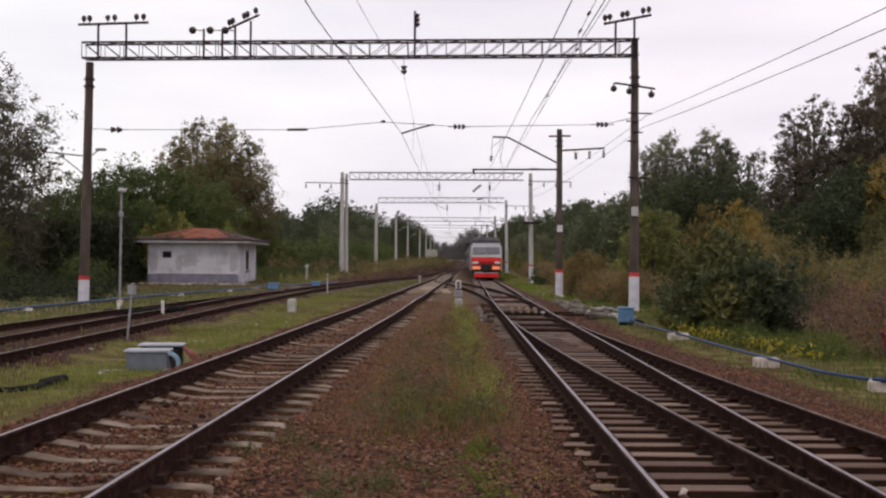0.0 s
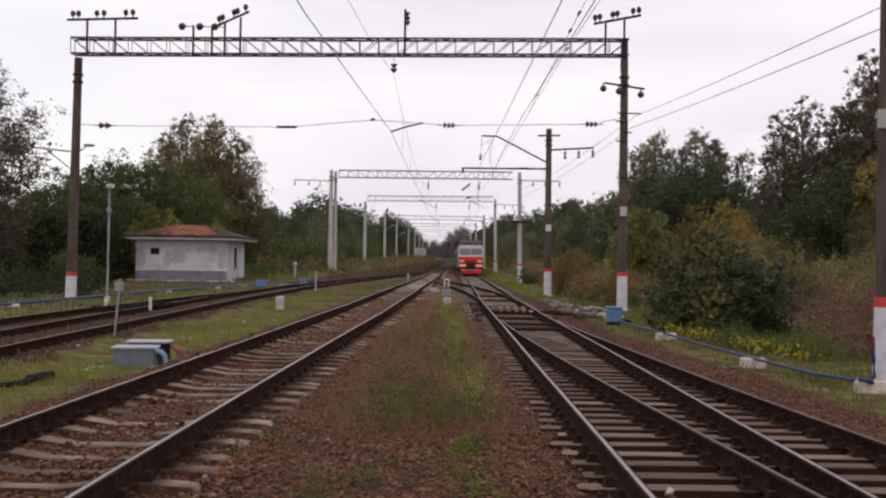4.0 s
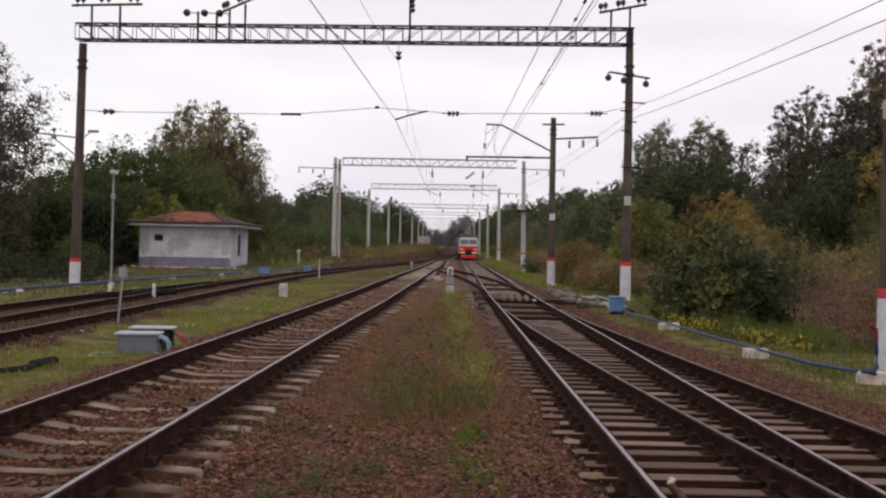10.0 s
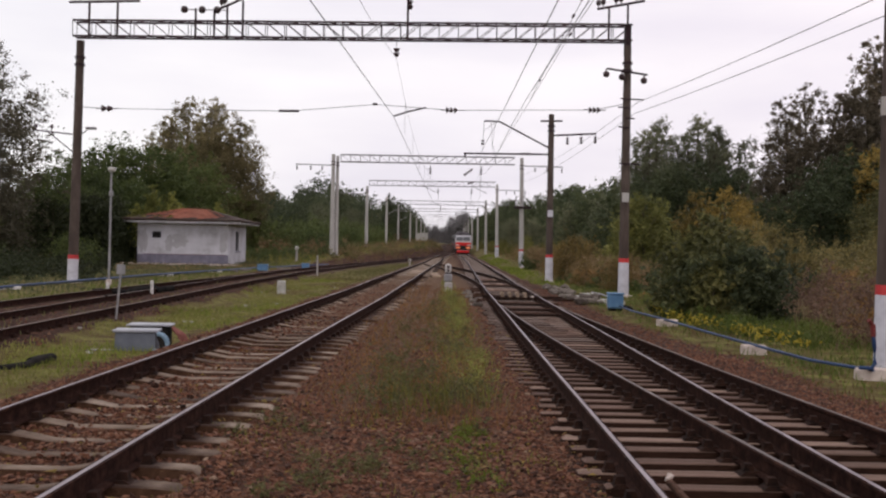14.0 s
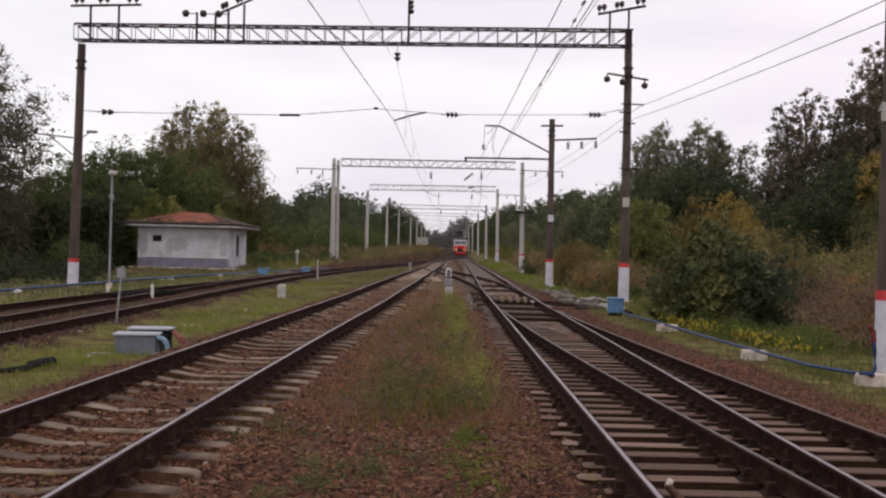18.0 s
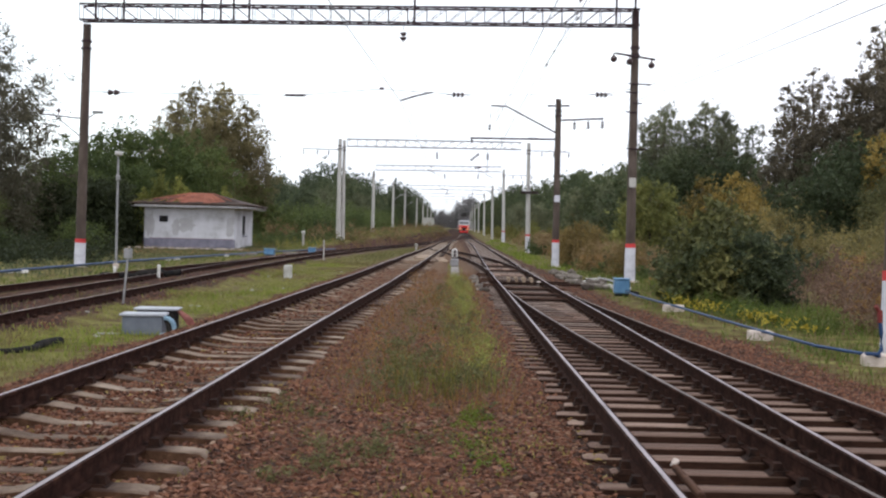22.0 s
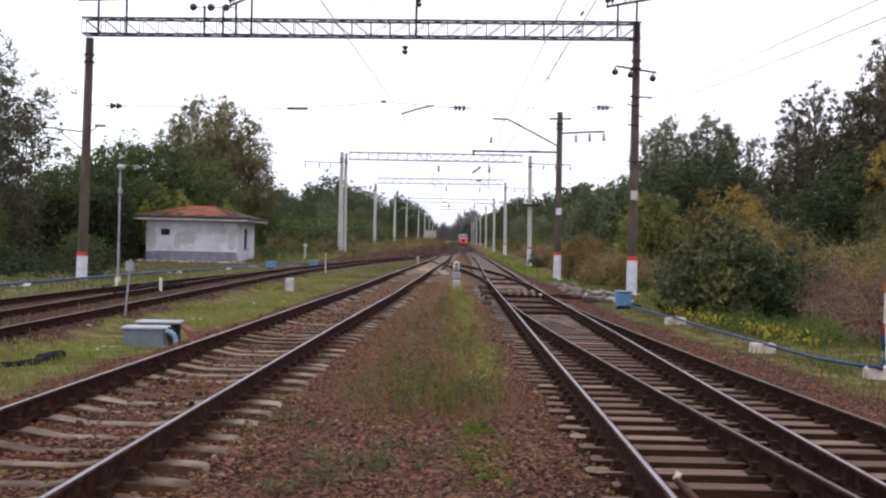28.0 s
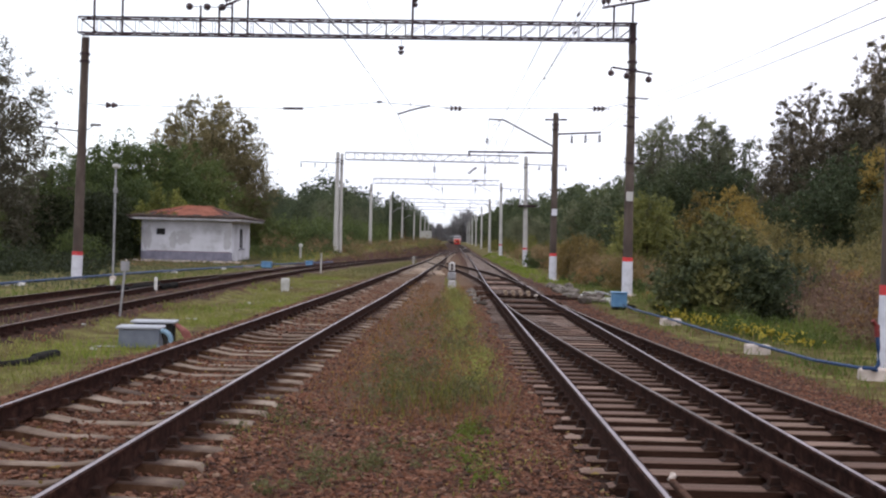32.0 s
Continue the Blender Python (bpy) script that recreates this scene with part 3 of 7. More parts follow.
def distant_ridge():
    """A low wooded ridge on the horizon, distance haze put into its colour and glow."""
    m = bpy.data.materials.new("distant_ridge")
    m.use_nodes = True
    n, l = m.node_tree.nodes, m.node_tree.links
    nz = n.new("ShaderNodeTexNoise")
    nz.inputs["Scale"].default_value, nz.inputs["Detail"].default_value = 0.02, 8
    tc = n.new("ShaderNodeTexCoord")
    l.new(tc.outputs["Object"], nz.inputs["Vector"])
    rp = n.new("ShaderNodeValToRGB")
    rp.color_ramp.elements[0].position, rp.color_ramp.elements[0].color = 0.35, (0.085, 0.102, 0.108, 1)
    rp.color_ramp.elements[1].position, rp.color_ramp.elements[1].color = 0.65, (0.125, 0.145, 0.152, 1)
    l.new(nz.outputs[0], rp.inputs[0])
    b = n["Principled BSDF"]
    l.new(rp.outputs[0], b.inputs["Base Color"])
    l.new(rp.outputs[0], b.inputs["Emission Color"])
    # faint emission lifts the ridge as haze would
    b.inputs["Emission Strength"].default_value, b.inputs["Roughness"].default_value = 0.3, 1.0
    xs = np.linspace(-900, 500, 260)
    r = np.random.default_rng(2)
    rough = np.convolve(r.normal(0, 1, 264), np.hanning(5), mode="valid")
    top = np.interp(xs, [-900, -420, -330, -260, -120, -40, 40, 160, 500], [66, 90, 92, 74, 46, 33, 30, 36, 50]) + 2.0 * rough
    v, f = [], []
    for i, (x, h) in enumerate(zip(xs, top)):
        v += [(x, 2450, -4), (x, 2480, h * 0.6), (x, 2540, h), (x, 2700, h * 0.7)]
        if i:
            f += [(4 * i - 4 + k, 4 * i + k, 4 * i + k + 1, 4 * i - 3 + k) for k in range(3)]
    return tagged(arrays("backdrop", v, f, m), "wooded ridge far beyond the line, coloured pale for haze", "hills", kind="structure")


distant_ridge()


# ---- tracks ----
RAIL = [(-0.018, 0.0), (0.018, 0.0), (0.037, -0.006), (0.036, -0.03), (0.010, -0.045), (0.010, -0.15), (0.066, -0.165), (0.066, -0.18), (-0.066, -0.18), (-0.066, -0.165), (-0.010, -0.15), (-0.010, -0.045), (-0.036, -0.03), (-0.037, -0.006)]


def rail_line(xf, side, y0, y1, dz, top, parent, name="rail"):
    ys = []
    y = y0
    while y < y1:
        ys.append(y)
        y += 0.6 if y < 40 else (1.5 if y < 120 else 6.0)
    ys = np.array(ys + [y1])
    xs = xf(ys) + side
    zs = z_track(ys) + dz + 0.006 * np.sin(ys * 0.31 + side)
    k = len(RAIL)
    prof = np.array(RAIL)
    v = np.zeros((len(ys), k, 3))
    v[:, :, 0] = xs[:, None] + prof[None, :, 0]
    v[:, :, 1] = ys[:, None]
    v[:, :, 2] = zs[:, None] + prof[None, :, 1]
    f, mi = [], []
    for a in range(len(ys) - 1):
        for j in range(k):
            j2 = (j + 1) % k
            f.append((a * k + j, a * k + j2, (a + 1) * k + j2, (a + 1) * k + j))
            mi.append(1 if j == 0 else 0)
    f.append(tuple(range(k - 1, -1, -1)))
    f.append(tuple((len(ys) - 1) * k + j for j in range(k)))
    mi += [0, 0]
    ob = arrays(name, v.reshape(-1, 3), f, M["rail_side"], parent)
    ob.data.materials.append(M[top])
    ob.data.polygons.foreach_set("material_index", mi)
    return ob


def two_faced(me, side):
    """Worn tops; dirty sides, coloured darker still for the shade in the gaps."""
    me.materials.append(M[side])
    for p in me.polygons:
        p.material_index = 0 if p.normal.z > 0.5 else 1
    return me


def sleeper_mesh(kind):
    bm = bmesh.new()
    if kind == "wood":
        box(bm, (0, 0, -0.09), (1.0, 0.195, 0.18), bevel=0.012)
        return two_faced(mesh_of("timber_sleeper", bm, M["wood_sleeper"]), "tarred_shade")
    # prestressed concrete: deep seats under the rails, a lower waist, sloping ends
    st = [(-1.35, 0.125, -0.07), (-1.29, 0.150, -0.012), (-1.15, 0.152, 0.0), (-0.62, 0.150, 0.012), (-0.3, 0.125, -0.04), (0.3, 0.125, -0.04), (0.62, 0.150, 0.012), (1.15, 0.152, 0.0), (1.29, 0.150, -0.012), (1.35, 0.125, -0.07)]
    rings = []
    for x, hw, z in st:
        rings.append([bm.verts.new(p) for p in ((x, -hw, -0.2), (x, -hw + 0.045, z - 0.012), (x, -hw + 0.06, z), (x, hw - 0.06, z), (x, hw - 0.045, z - 0.012), (x, hw, -0.2))])
    for a, b in zip(rings, rings[1:]):
        for j in range(6):
            bm.faces.new((a[j], a[(j + 1) % 6], b[(j + 1) % 6], b[j]))
    bm.faces.new(rings[0][::-1])
    bm.faces.new(rings[-1])
    bmesh.ops.recalc_face_normals(bm, faces=bm.faces)
    return two_faced(mesh_of("concrete_sleeper", bm, M["concrete_sleeper"]), "muddy_shade")


WOOD, CONC = sleeper_mesh("wood"), sleeper_mesh("concrete")
OILY = WOOD.copy()
OILY.materials[0] = M["oily_sleeper"]


def fastenings(spots, parent):
    """Plates, bolts and clips at the foot of the rails."""
    v, f = [], []
    for x, y, z in spots:
        for dx, sx, sy, z0, z1 in ((0, 0.19, 0.085, -0.195, -0.160), (-0.105, 0.045, 0.05, -0.17, -0.105), (0.105, 0.045, 0.05, -0.17, -0.105)):
            b = len(v)
            for a, c, zz in ((-1, -1, z0), (1, -1, z0), (1, 1, z0), (-1, 1, z0), (-0.7, -0.8, z1), (0.7, -0.8, z1), (0.7, 0.8, z1), (-0.7, 0.8, z1)):
                v.append((x + dx + a * sx, y + c * sy, z + zz))
            f += [(b + 4, b + 5, b + 6, b + 7), (b, b + 1, b + 5, b + 4), (b + 1, b + 2, b + 6, b + 5), (b + 2, b + 3, b + 7, b + 6), (b + 3, b, b + 4, b + 7)]
    ob = arrays("rail_fastening", v, f, M["fastening"], parent)
    return tagged(ob, "dark oily plates and clips along the rail feet", kind="stuff")


def track(name, label, xf, y0, y1, dz, kind, spacing, top, sleep_to=62.0, extents=None, skip_sleepers=False, sides=(-1, 1)):
    t = thing(name, (0, 0, 0), label, "railway track")
    for s in sides:
        rail_line(xf, s * GAUGE, y0, y1, dz, top, t)
    if skip_sleepers:
        return t
    spots, rest_v, rest_f = [], [], []
    first = max(y0, 7.66 - 34 * spacing if kind == "concrete" else -11.7)
    y, i = first, 0
    while y < min(y1, 230):
        r = random.Random(int(y * 100))
        x = float(xf(y))
        z = float(z_track(y)) + dz - 0.182
        slope = math.degrees(math.atan(float(xf(y + 0.5) - xf(y - 0.5))))
        turn = -slope + r.uniform(-0.8, 0.8)
        if y < sleep_to:
            jy = r.uniform(-0.03, 0.03)
            if kind == "wood":
                a, b = extents(y) if extents else (x - 1.37, x + 1.37)
                a, b = a + r.uniform(-0.08, 0.14), b + r.uniform(-0.07, 0.07)
                m = pose((a + b) / 2, y + jy, z + r.uniform(-0.008, 0.004), 0, 0, turn) @ Matrix.Diagonal((b - a, r.uniform(0.88, 1.1), 1, 1))
                share("sleeper", OILY if y > 23 + r.uniform(-5, 5) else WOOD, t, m)
            else:
                share("sleeper", CONC, t, pose(x + r.uniform(-0.03, 0.03), y + jy, z + r.uniform(-0.018, 0.008) + (0.026 if 18.4 < y < 19.7 else 0.0), r.uniform(-2.0, 2.0), r.uniform(-0.6, 0.6), turn))
            if y < 60:
                for s in sides:
                    spots.append((x + s * GAUGE, y + jy, z + 0.182))
        else:
            w, h = 1.36, 0.12
            b = len(rest_v)
            for sx, sy, sz in ((-w, -h, -0.15), (w, -h, -0.15), (w, h, -0.15), (-w, h, -0.15), (-w, -h, 0), (w, -h, 0), (w, h, 0), (-w, h, 0)):
                rest_v.append((x + sx, y + sy, z + sz))
            rest_f += [(b + 4, b + 5, b + 6, b + 7), (b, b + 1, b + 5, b + 4), (b + 1, b + 2, b + 6, b + 5), (b + 3, b, b + 4, b + 7)]
        i += 1
        y = first + i * spacing
    if rest_v:
        tagged(arrays("sleeper_row", rest_v, rest_f, M["oily_sleeper" if kind == "wood" else "concrete_sleeper"], t), "row of distant sleepers", kind="stuff")
    if spots:
        fastenings(spots, t)
    return t


DZ_R, DZ_L = -0.05, 0.05


def main_extent(y):
    a = float(x_main(y)) - 1.13 - 0.13 * float(step(9, 17, np.float64(y)))
    b = float(x_main(y)) + 1.37
    if y < 30:
        b = max(b, float(x_branch(y)) + 1.25)
    if 44 < y:
        a = min(a, float(x_cross(y)) - 1.1) if y < 75 else a
    return a, b


track("main_track", "straight railway track with worn timber sleepers and shiny rails", x_main, -30, 790, DZ_R, "wood", 0.528, "rail_top", 64, main_extent)
branch = track("branch_track", "diverging turnout rails on long timber sleepers", x_branch, -20, 30.5, DZ_R, "wood", 0.5, "rail_dull", skip_sleepers=True)
fastenings([(float(x_branch(y)) + s * GAUGE, y, DZ_R) for y in np.arange(-11.7, 27, 0.528) for s in (-1, 1)], branch)
track("crossover_track", "crossover rails joining the two main tracks", x_cross, 46, 118, DZ_R + 0.002, "wood", 0.55, "rail_dull", 46, skip_sleepers=True)
track("left_main_track", "railway track on weathered concrete sleepers in brown ballast", x_left, -30, 285, DZ_L, "concrete", 0.632, "rail_top", 62)
track("side_track", "rusty siding track beside a grass strip", x_side, -40, 205, 0.0, "wood", 0.6, "rail_worn", 58, lambda y: (float(x_side(y)) - 1.0, float(x_side(y)) + 1.0))
spare = thing("spare_rail", (0, 0, 0), "rusty spare rail lying on short white posts", "rail")
x_spare = smooth_table([(0, -10.7), (27, -10.9), (36, -10.95), (40, -10.6), (49, -9.95), (58, -9.5), (70, -9.3)])
rail_line(x_spare, 0.0, 12, 60, 0.0, "rail_worn", spare)
for x, y in ((-11.0, 35.4), (-9.35, 34.6)):
    st = thing("stub_post", (x, y, gz(x, y)), "short whitewashed stub post beside the siding", "post", "stub posts")
    bm = bmesh.new()
    box(bm, (0, 0, 0.2), (0.085, 0.085, 0.46), bevel=0.015)
    part("post", bm, M["white_block"], st)

# loose ballast stones
BLOCK = np.array([(a, b, c) for c in (-1, 1) for b in (-1, 1) for a in (-1, 1)], float)
BLOCK_F = np.array([(4, 5, 7, 6), (0, 1, 5, 4), (1, 3, 7, 5), (3, 2, 6, 7), (2, 0, 4, 6)])
CHIP = np.array([(1, 0, -0.3), (-1, 0, -0.3), (0, 1, -0.3), (0, -1, -0.3), (0, 0, 1)], float)
CHIP_F = np.array([(0, 2, 4), (2, 1, 4), (1, 3, 4), (3, 0, 4)])


def stones(name, n, xr, yr, s0, s1, keep, label, lift=0.0, seed=3, blocky=False):
    """Broken stones strewn over the ground: angular blocks close by, plainer chips further off."""
    r = np.random.default_rng(seed)
    base, tri = (BLOCK * 0.62, BLOCK_F) if blocky else (CHIP, CHIP_F)
    k = len(base)
    x = r.uniform(*xr, n)
    y = yr[0] + (yr[1] - yr[0]) * r.random(n) ** 1.3
    ok = keep(x, y) > r.random(n)
    x, y = x[ok], y[ok]
    n = len(x)
    s = r.uniform(s0, s1, n) * (0.6 + 0.8 * r.random(n) ** 2)
    v = base[None] * r.uniform(0.55, 1.2, (n, k, 3 if blocky else 1)) * s[:, None, None] * np.stack([r.uniform(0.8, 1.4, n), r.uniform(0.8, 1.4, n), r.uniform(0.55, 0.9, n)], -1)[:, None]
    a = r.uniform(0, 6.28, n)
    ca, sa = np.cos(a), np.sin(a)
    tl = r.uniform(-0.6, 0.6, n)
    vx, vy, vz = v[..., 0].copy(), v[..., 1].copy(), v[..., 2].copy()
    vx, vz = vx * np.cos(tl)[:, None] - vz * np.sin(tl)[:, None], vx * np.sin(tl)[:, None] + vz * np.cos(tl)[:, None]
    v = np.stack([vx * ca[:, None] - vy * sa[:, None] + x[:, None], vx * sa[:, None] + vy * ca[:, None] + y[:, None], vz + (ground_z(x, y) + 0.15 * s + lift * r.random(n))[:, None]], -1)
    f = (tri[None] + k * np.arange(n)[:, None, None]).reshape(-1, tri.shape[1])
    return tagged(arrays(name, v.reshape(-1, 3), f, M["stone"]), label, "ballast", kind="stuff")


def bare(x, y):
    deep = np.clip(step(1.25, 1.0, np.abs(x - x_main(y))) + step(1.2, 0.95, np.abs(x - x_branch(y))) * step(32, 28, y), 0, 1)
    siding = step(1.5, 1.1, np.abs(x - x_side(y)))
    return np.clip(1.0 - 1.35 * grass_mask(x, y) - 0.8 * deep - 0.85 * siding, 0, 1)


def spilled(x, y):
    return step(1.25, 0.3, np.abs(x - x_left(y))) * (0.25 + 0.75 * step(-0.2, 0.5, np.sin(2.3 * x + 1.9 * y) * np.sin(1.1 * y - 0.7 * x)))


stones("ballast_near", 40000, (-5.6, 5.0), (6.4, 11.8), 0.014, 0.030, bare, "loose brown ballast stones between and beside the tracks", blocky=True)
stones("ballast_mid", 36000, (-7.0, 6.2), (11.6, 19), 0.016, 0.032, bare, "loose brown ballast stones a little further along", seed=4)
stones("spilled_ballast", 5000, (-4.2, -2.0), (6.2, 27), 0.016, 0.034, spilled, "ballast spilled over the concrete sleepers", 0.035, 8, True)
stones("ballast_behind", 1500, (-6.0, 6.0), (-9, 6.2), 0.02, 0.04, bare, "ballast stones round the standing place", 0.0, 5)
stones("ballast_far", 34000, (-9.5, 6.5), (18, 48), 0.02, 0.042, bare, "brown ballast stones further along the tracks")


def single_stones(ground):
    """The largest stones nearest the standing place, each a piece of the ground's ballast."""
    r = random.Random(21)
    kinds = []
    for k in range(10):
        bm = bmesh.new()
        bmesh.ops.create_icosphere(bm, subdivisions=1, radius=1.0)
        flat = r.uniform(0.5, 0.8)
        for v in bm.verts:
            v.co = Vector((v.co.x * 1.2, v.co.y * 0.9, v.co.z * flat)) * r.uniform(0.72, 1.15)
        kinds.append(mesh_of("ballast_stone", bm, M["single_stone"]))
    n = 0
    while n < 300:
        y = 6.9 + 4.2 * r.random() ** 1.4
        x = r.uniform(-2.0, 1.1) if r.random() < 0.72 else r.uniform(-0.42, -0.3) * y
        if r.random() > float(bare(np.float64(x), np.float64(y))):
            continue
        q = r.uniform(0.020, 0.036)
        m = pose(x, y, gz(x, y) + 0.55 * q, r.uniform(-20, 20), r.uniform(-20, 20), r.uniform(0, 360)) @ Matrix.Diagonal((q, q, q, 1))
        share("ballast_stone", kinds[n % 10], ground, m)
        n += 1


single_stones(GROUND)


# ---- grass and weeds ----
def blades(name, x, y, h, w, lean, key, label, r):
    n = len(x)
    z = ground_z(x, y) - 0.01
    a = r.uniform(0, 6.28, n)
    dx, dy = np.cos(a), np.sin(a)
    b = r.uniform(0, 6.28, n)
    lx, ly = np.cos(b) * lean * h * r.random(n), np.sin(b) * lean * h * r.random(n)
    v = np.zeros((n, 5, 3))
    v[:, 0] = np.stack([x - dx * w, y - dy * w, z], -1)
    v[:, 1] = np.stack([x + dx * w, y + dy * w, z], -1)
    v[:, 2] = np.stack([x + dx * w * 0.7 + lx * 0.35, y + dy * w * 0.7 + ly * 0.35, z + h * 0.55], -1)
    v[:, 3] = np.stack([x - dx * w * 0.7 + lx * 0.35, y - dy * w * 0.7 + ly * 0.35, z + h * 0.55], -1)
    v[:, 4] = np.stack([x + lx, y + ly, z + h], -1)
    i = 5 * np.arange(n)[:, None]
    f = np.concatenate([i + np.array([[0, 1, 2]]), i + np.array([[0, 2, 3]]), i + np.array([[3, 2, 4]])])
    return tagged(arrays(name, v.reshape(-1, 3), f, LEAF[key]), label, "grass", kind="stuff")


def scatter(n, xr, yr, keep, r, power=1.0):
    x, y = r.uniform(*xr, n), yr[0] + (yr[1] - yr[0]) * r.random(n) ** power
    ok = keep(x, y) > r.random(n)
    return x[ok], y[ok]


def clumpy(x, y, f=1.0):
    return step(-0.15, 0.75, np.sin(x * 2.1 * f + 1.3 * np.sin(y * 0.8 * f)) * np.sin(y * 1.1 * f + 0.9 * np.sin(x * 1.7 * f)) + 0.35 * np.sin(x * 5.1 + y * 3.7) * np.sin(y * 4.3 - x))


def in_mid(x, y):
    return step(-1.5, -0.9, x) * step(0.8, 0.35, x)


def grass():
    r = np.random.default_rng(11)
    # tall weeds between the two tracks
    x, y = scatter(3600, (-1.5, 0.7), (11.8, 40), lambda a, b: in_mid(a, b) * (0.2 + 0.8 * step(-1.15, -0.6, a)) * step(0.3, 0.8, clumpy(a, b, 0.8)) * (0.35 + 0.65 * step(40, 14, b)), r, 1.35)
    blades("weeds_between_tracks", x, y, r.uniform(0.08, 0.46, len(x)) * r.uniform(0.5, 1.0, len(x)), r.uniform(0.003, 0.007, len(x)), 0.8, "grass", "tall green and yellowing weeds between the tracks", r)
    x, y = scatter(5500, (-1.9, 1.0), (10.8, 46), lambda a, b: step(-1.9, -1.2, a) * step(1.0, 0.5, a) * (0.3 + 0.7 * clumpy(a + 2, b, 0.9)), r, 1.3)
    blades("withered_weeds", x, y, r.uniform(0.05, 0.34, len(x)) * r.uniform(0.5, 1.0, len(x)), r.uniform(0.003, 0.007, len(x)), 1.0, "orange_weed", "withered brown weeds between the tracks", r)
    x, y = scatter(5000, (-0.3, 0.95), (12.5, 62), lambda a, b: step(0.6, 0.0, np.abs(a - 0.3 + 0.012 * (b - 14))) * (0.35 + 0.65 * clumpy(a, b + 4, 1.1)), r, 1.2)
    blades("fresh_grass_line", x, y, r.uniform(0.06, 0.34, len(x)), r.uniform(0.004, 0.008, len(x)), 0.8, "strip", "fresh green grass line between the tracks", r)
    x, y = scatter(1500, (-1.4, 0.7), (11.0, 14.8), lambda a, b: step(1.0, 0.35, np.hypot((a + 0.2) / 0.75, (b - 12.7) / 1.5)) * (0.3 + 0.7 * clumpy(a, b, 1.3)), r)
    blades("dark_tall_weeds", x, y, r.uniform(0.12, 0.42, len(x)), r.uniform(0.004, 0.008, len(x)), 0.6, "grass", "tall dull green weeds in one clump between the tracks", r)
    # sparse tufts in the near ballast
    x, y = scatter(3600, (-1.9, 1.0), (7.2, 12.5), lambda a, b: 0.9 * clumpy(a + 3, b + 1, 1.5), r)
    blades("ballast_tufts", x, y, r.uniform(0.02, 0.09, len(x)), r.uniform(0.003, 0.007, len(x)), 1.0, "grass", "small green tufts in the ballast", r)
    # the lawn strip beside the track
    patch = lambda a, b: step(-0.45, 0.35, np.sin(1.3 * a + 0.9 * np.sin(0.45 * b)) * np.sin(0.62 * b + 1.1 * np.sin(0.8 * a)) + 0.4 * np.sin(2.7 * a - 1.9 * b))
    x, y = scatter(52000, (-7.8, -3.9), (9, 60), lambda a, b: grass_mask(a, b) * (0.12 + 0.88 * patch(a, b)) * (0.5 + 0.5 * clumpy(a, b, 0.6)), r, 1.3)
    blades("lawn_strip", x, y, r.uniform(0.03, 0.11, len(x)), r.uniform(0.005, 0.012, len(x)), 0.9, "lawn", "short yellow-green grass strip beside the track", r)
    x, y = scatter(22000, (-7.8, -3.9), (9, 60), lambda a, b: grass_mask(a, b) * clumpy(a + 5, b + 3, 0.35), r, 1.3)
    blades("lawn_dry_patches", x, y, r.uniform(0.04, 0.15, len(x)), r.uniform(0.004, 0.01, len(x)), 0.9, "dry_grass", "dry straw-coloured patches in the grass strip", r)
    x, y = scatter(17000, (-7.9, -3.9), (9, 60), lambda a, b: grass_mask(a, b) * step(0.45, 0.9, clumpy(a + 1.5, b - 2, 0.45)), r, 1.3)
    blades("lawn_green_patches", x, y, r.uniform(0.05, 0.16, len(x)), r.uniform(0.006, 0.013, len(x)), 0.9, "fresh", "bright green tufts in the grass strip", r)
    x, y = scatter(5000, (-10.4, -6.8), (14, 70), lambda a, b: step(0.9, 0.3, np.abs(a - x_side(b))) * clumpy(a, b, 0.7), r, 1.2)
    blades("siding_weeds", x, y, r.uniform(0.03, 0.14, len(x)), r.uniform(0.005, 0.012, len(x)), 0.9, "dull", "dull weeds between the siding's rails", r)
    x, y = scatter(14000, (-7.8, -3.4), (55, 140), lambda a, b: grass_mask(a, b) * (0.4 + 0.6 * clumpy(a, b, 0.5)), r)
    blades("far_lawn", x, y, r.uniform(0.05, 0.14, len(x)), r.uniform(0.015, 0.03, len(x)), 0.9, "dull", "thin dull green grass further along the strip", r)
    # the verge under the pipe
    x, y = scatter(30000, (4.2, 9.5), (13, 62), lambda a, b: step(0.0, 0.6, a - x_main(b) - 1.8 - 0.95 * step(32, 10, b)) * (0.3 + 0.7 * step(0.6, 1.6, a - x_main(b) - 1.8 - 0.95 * step(32, 10, b))) * (0.3 + 0.7 * clumpy(a, b, 0.7)), r, 1.2)
    blades("verge_grass", x, y, r.uniform(0.05, 0.2, len(x)) * (1 + 0.8 * step(6.6, 7.6, x) * step(20, 25, y)), r.uniform(0.005, 0.012, len(x)), 0.8, "verge", "fresh green verge grass below the blue pipe", r)
    x, y = scatter(9000, (4.2, 8.4), (13, 50), lambda a, b: step(0.0, 0.5, a - x_main(b) - 1.6 - 0.95 * step(32, 10, b)) * clumpy(a + 3, b + 1, 0.6), r, 1.2)
    blades("dry_verge_grass", x, y, r.uniform(0.04, 0.14, len(x)), r.uniform(0.005, 0.011, len(x)), 0.9, "dry_grass", "withered grass between rail and pipe", r)
    x, y = scatter(11000, (4.2, 8.6), (56, 180), lambda a, b: step(1.5, 2.1, a - x_main(b)) * step(4.3, 3.2, a - x_main(b)) * (0.15 + 0.85 * clumpy(a, b, 0.5)), r)
    blades("far_verge_grass", x, y, r.uniform(0.12, 0.3, len(x)), r.uniform(0.02, 0.04, len(x)), 0.7, "fresh", "bright green verge along the masts", r)
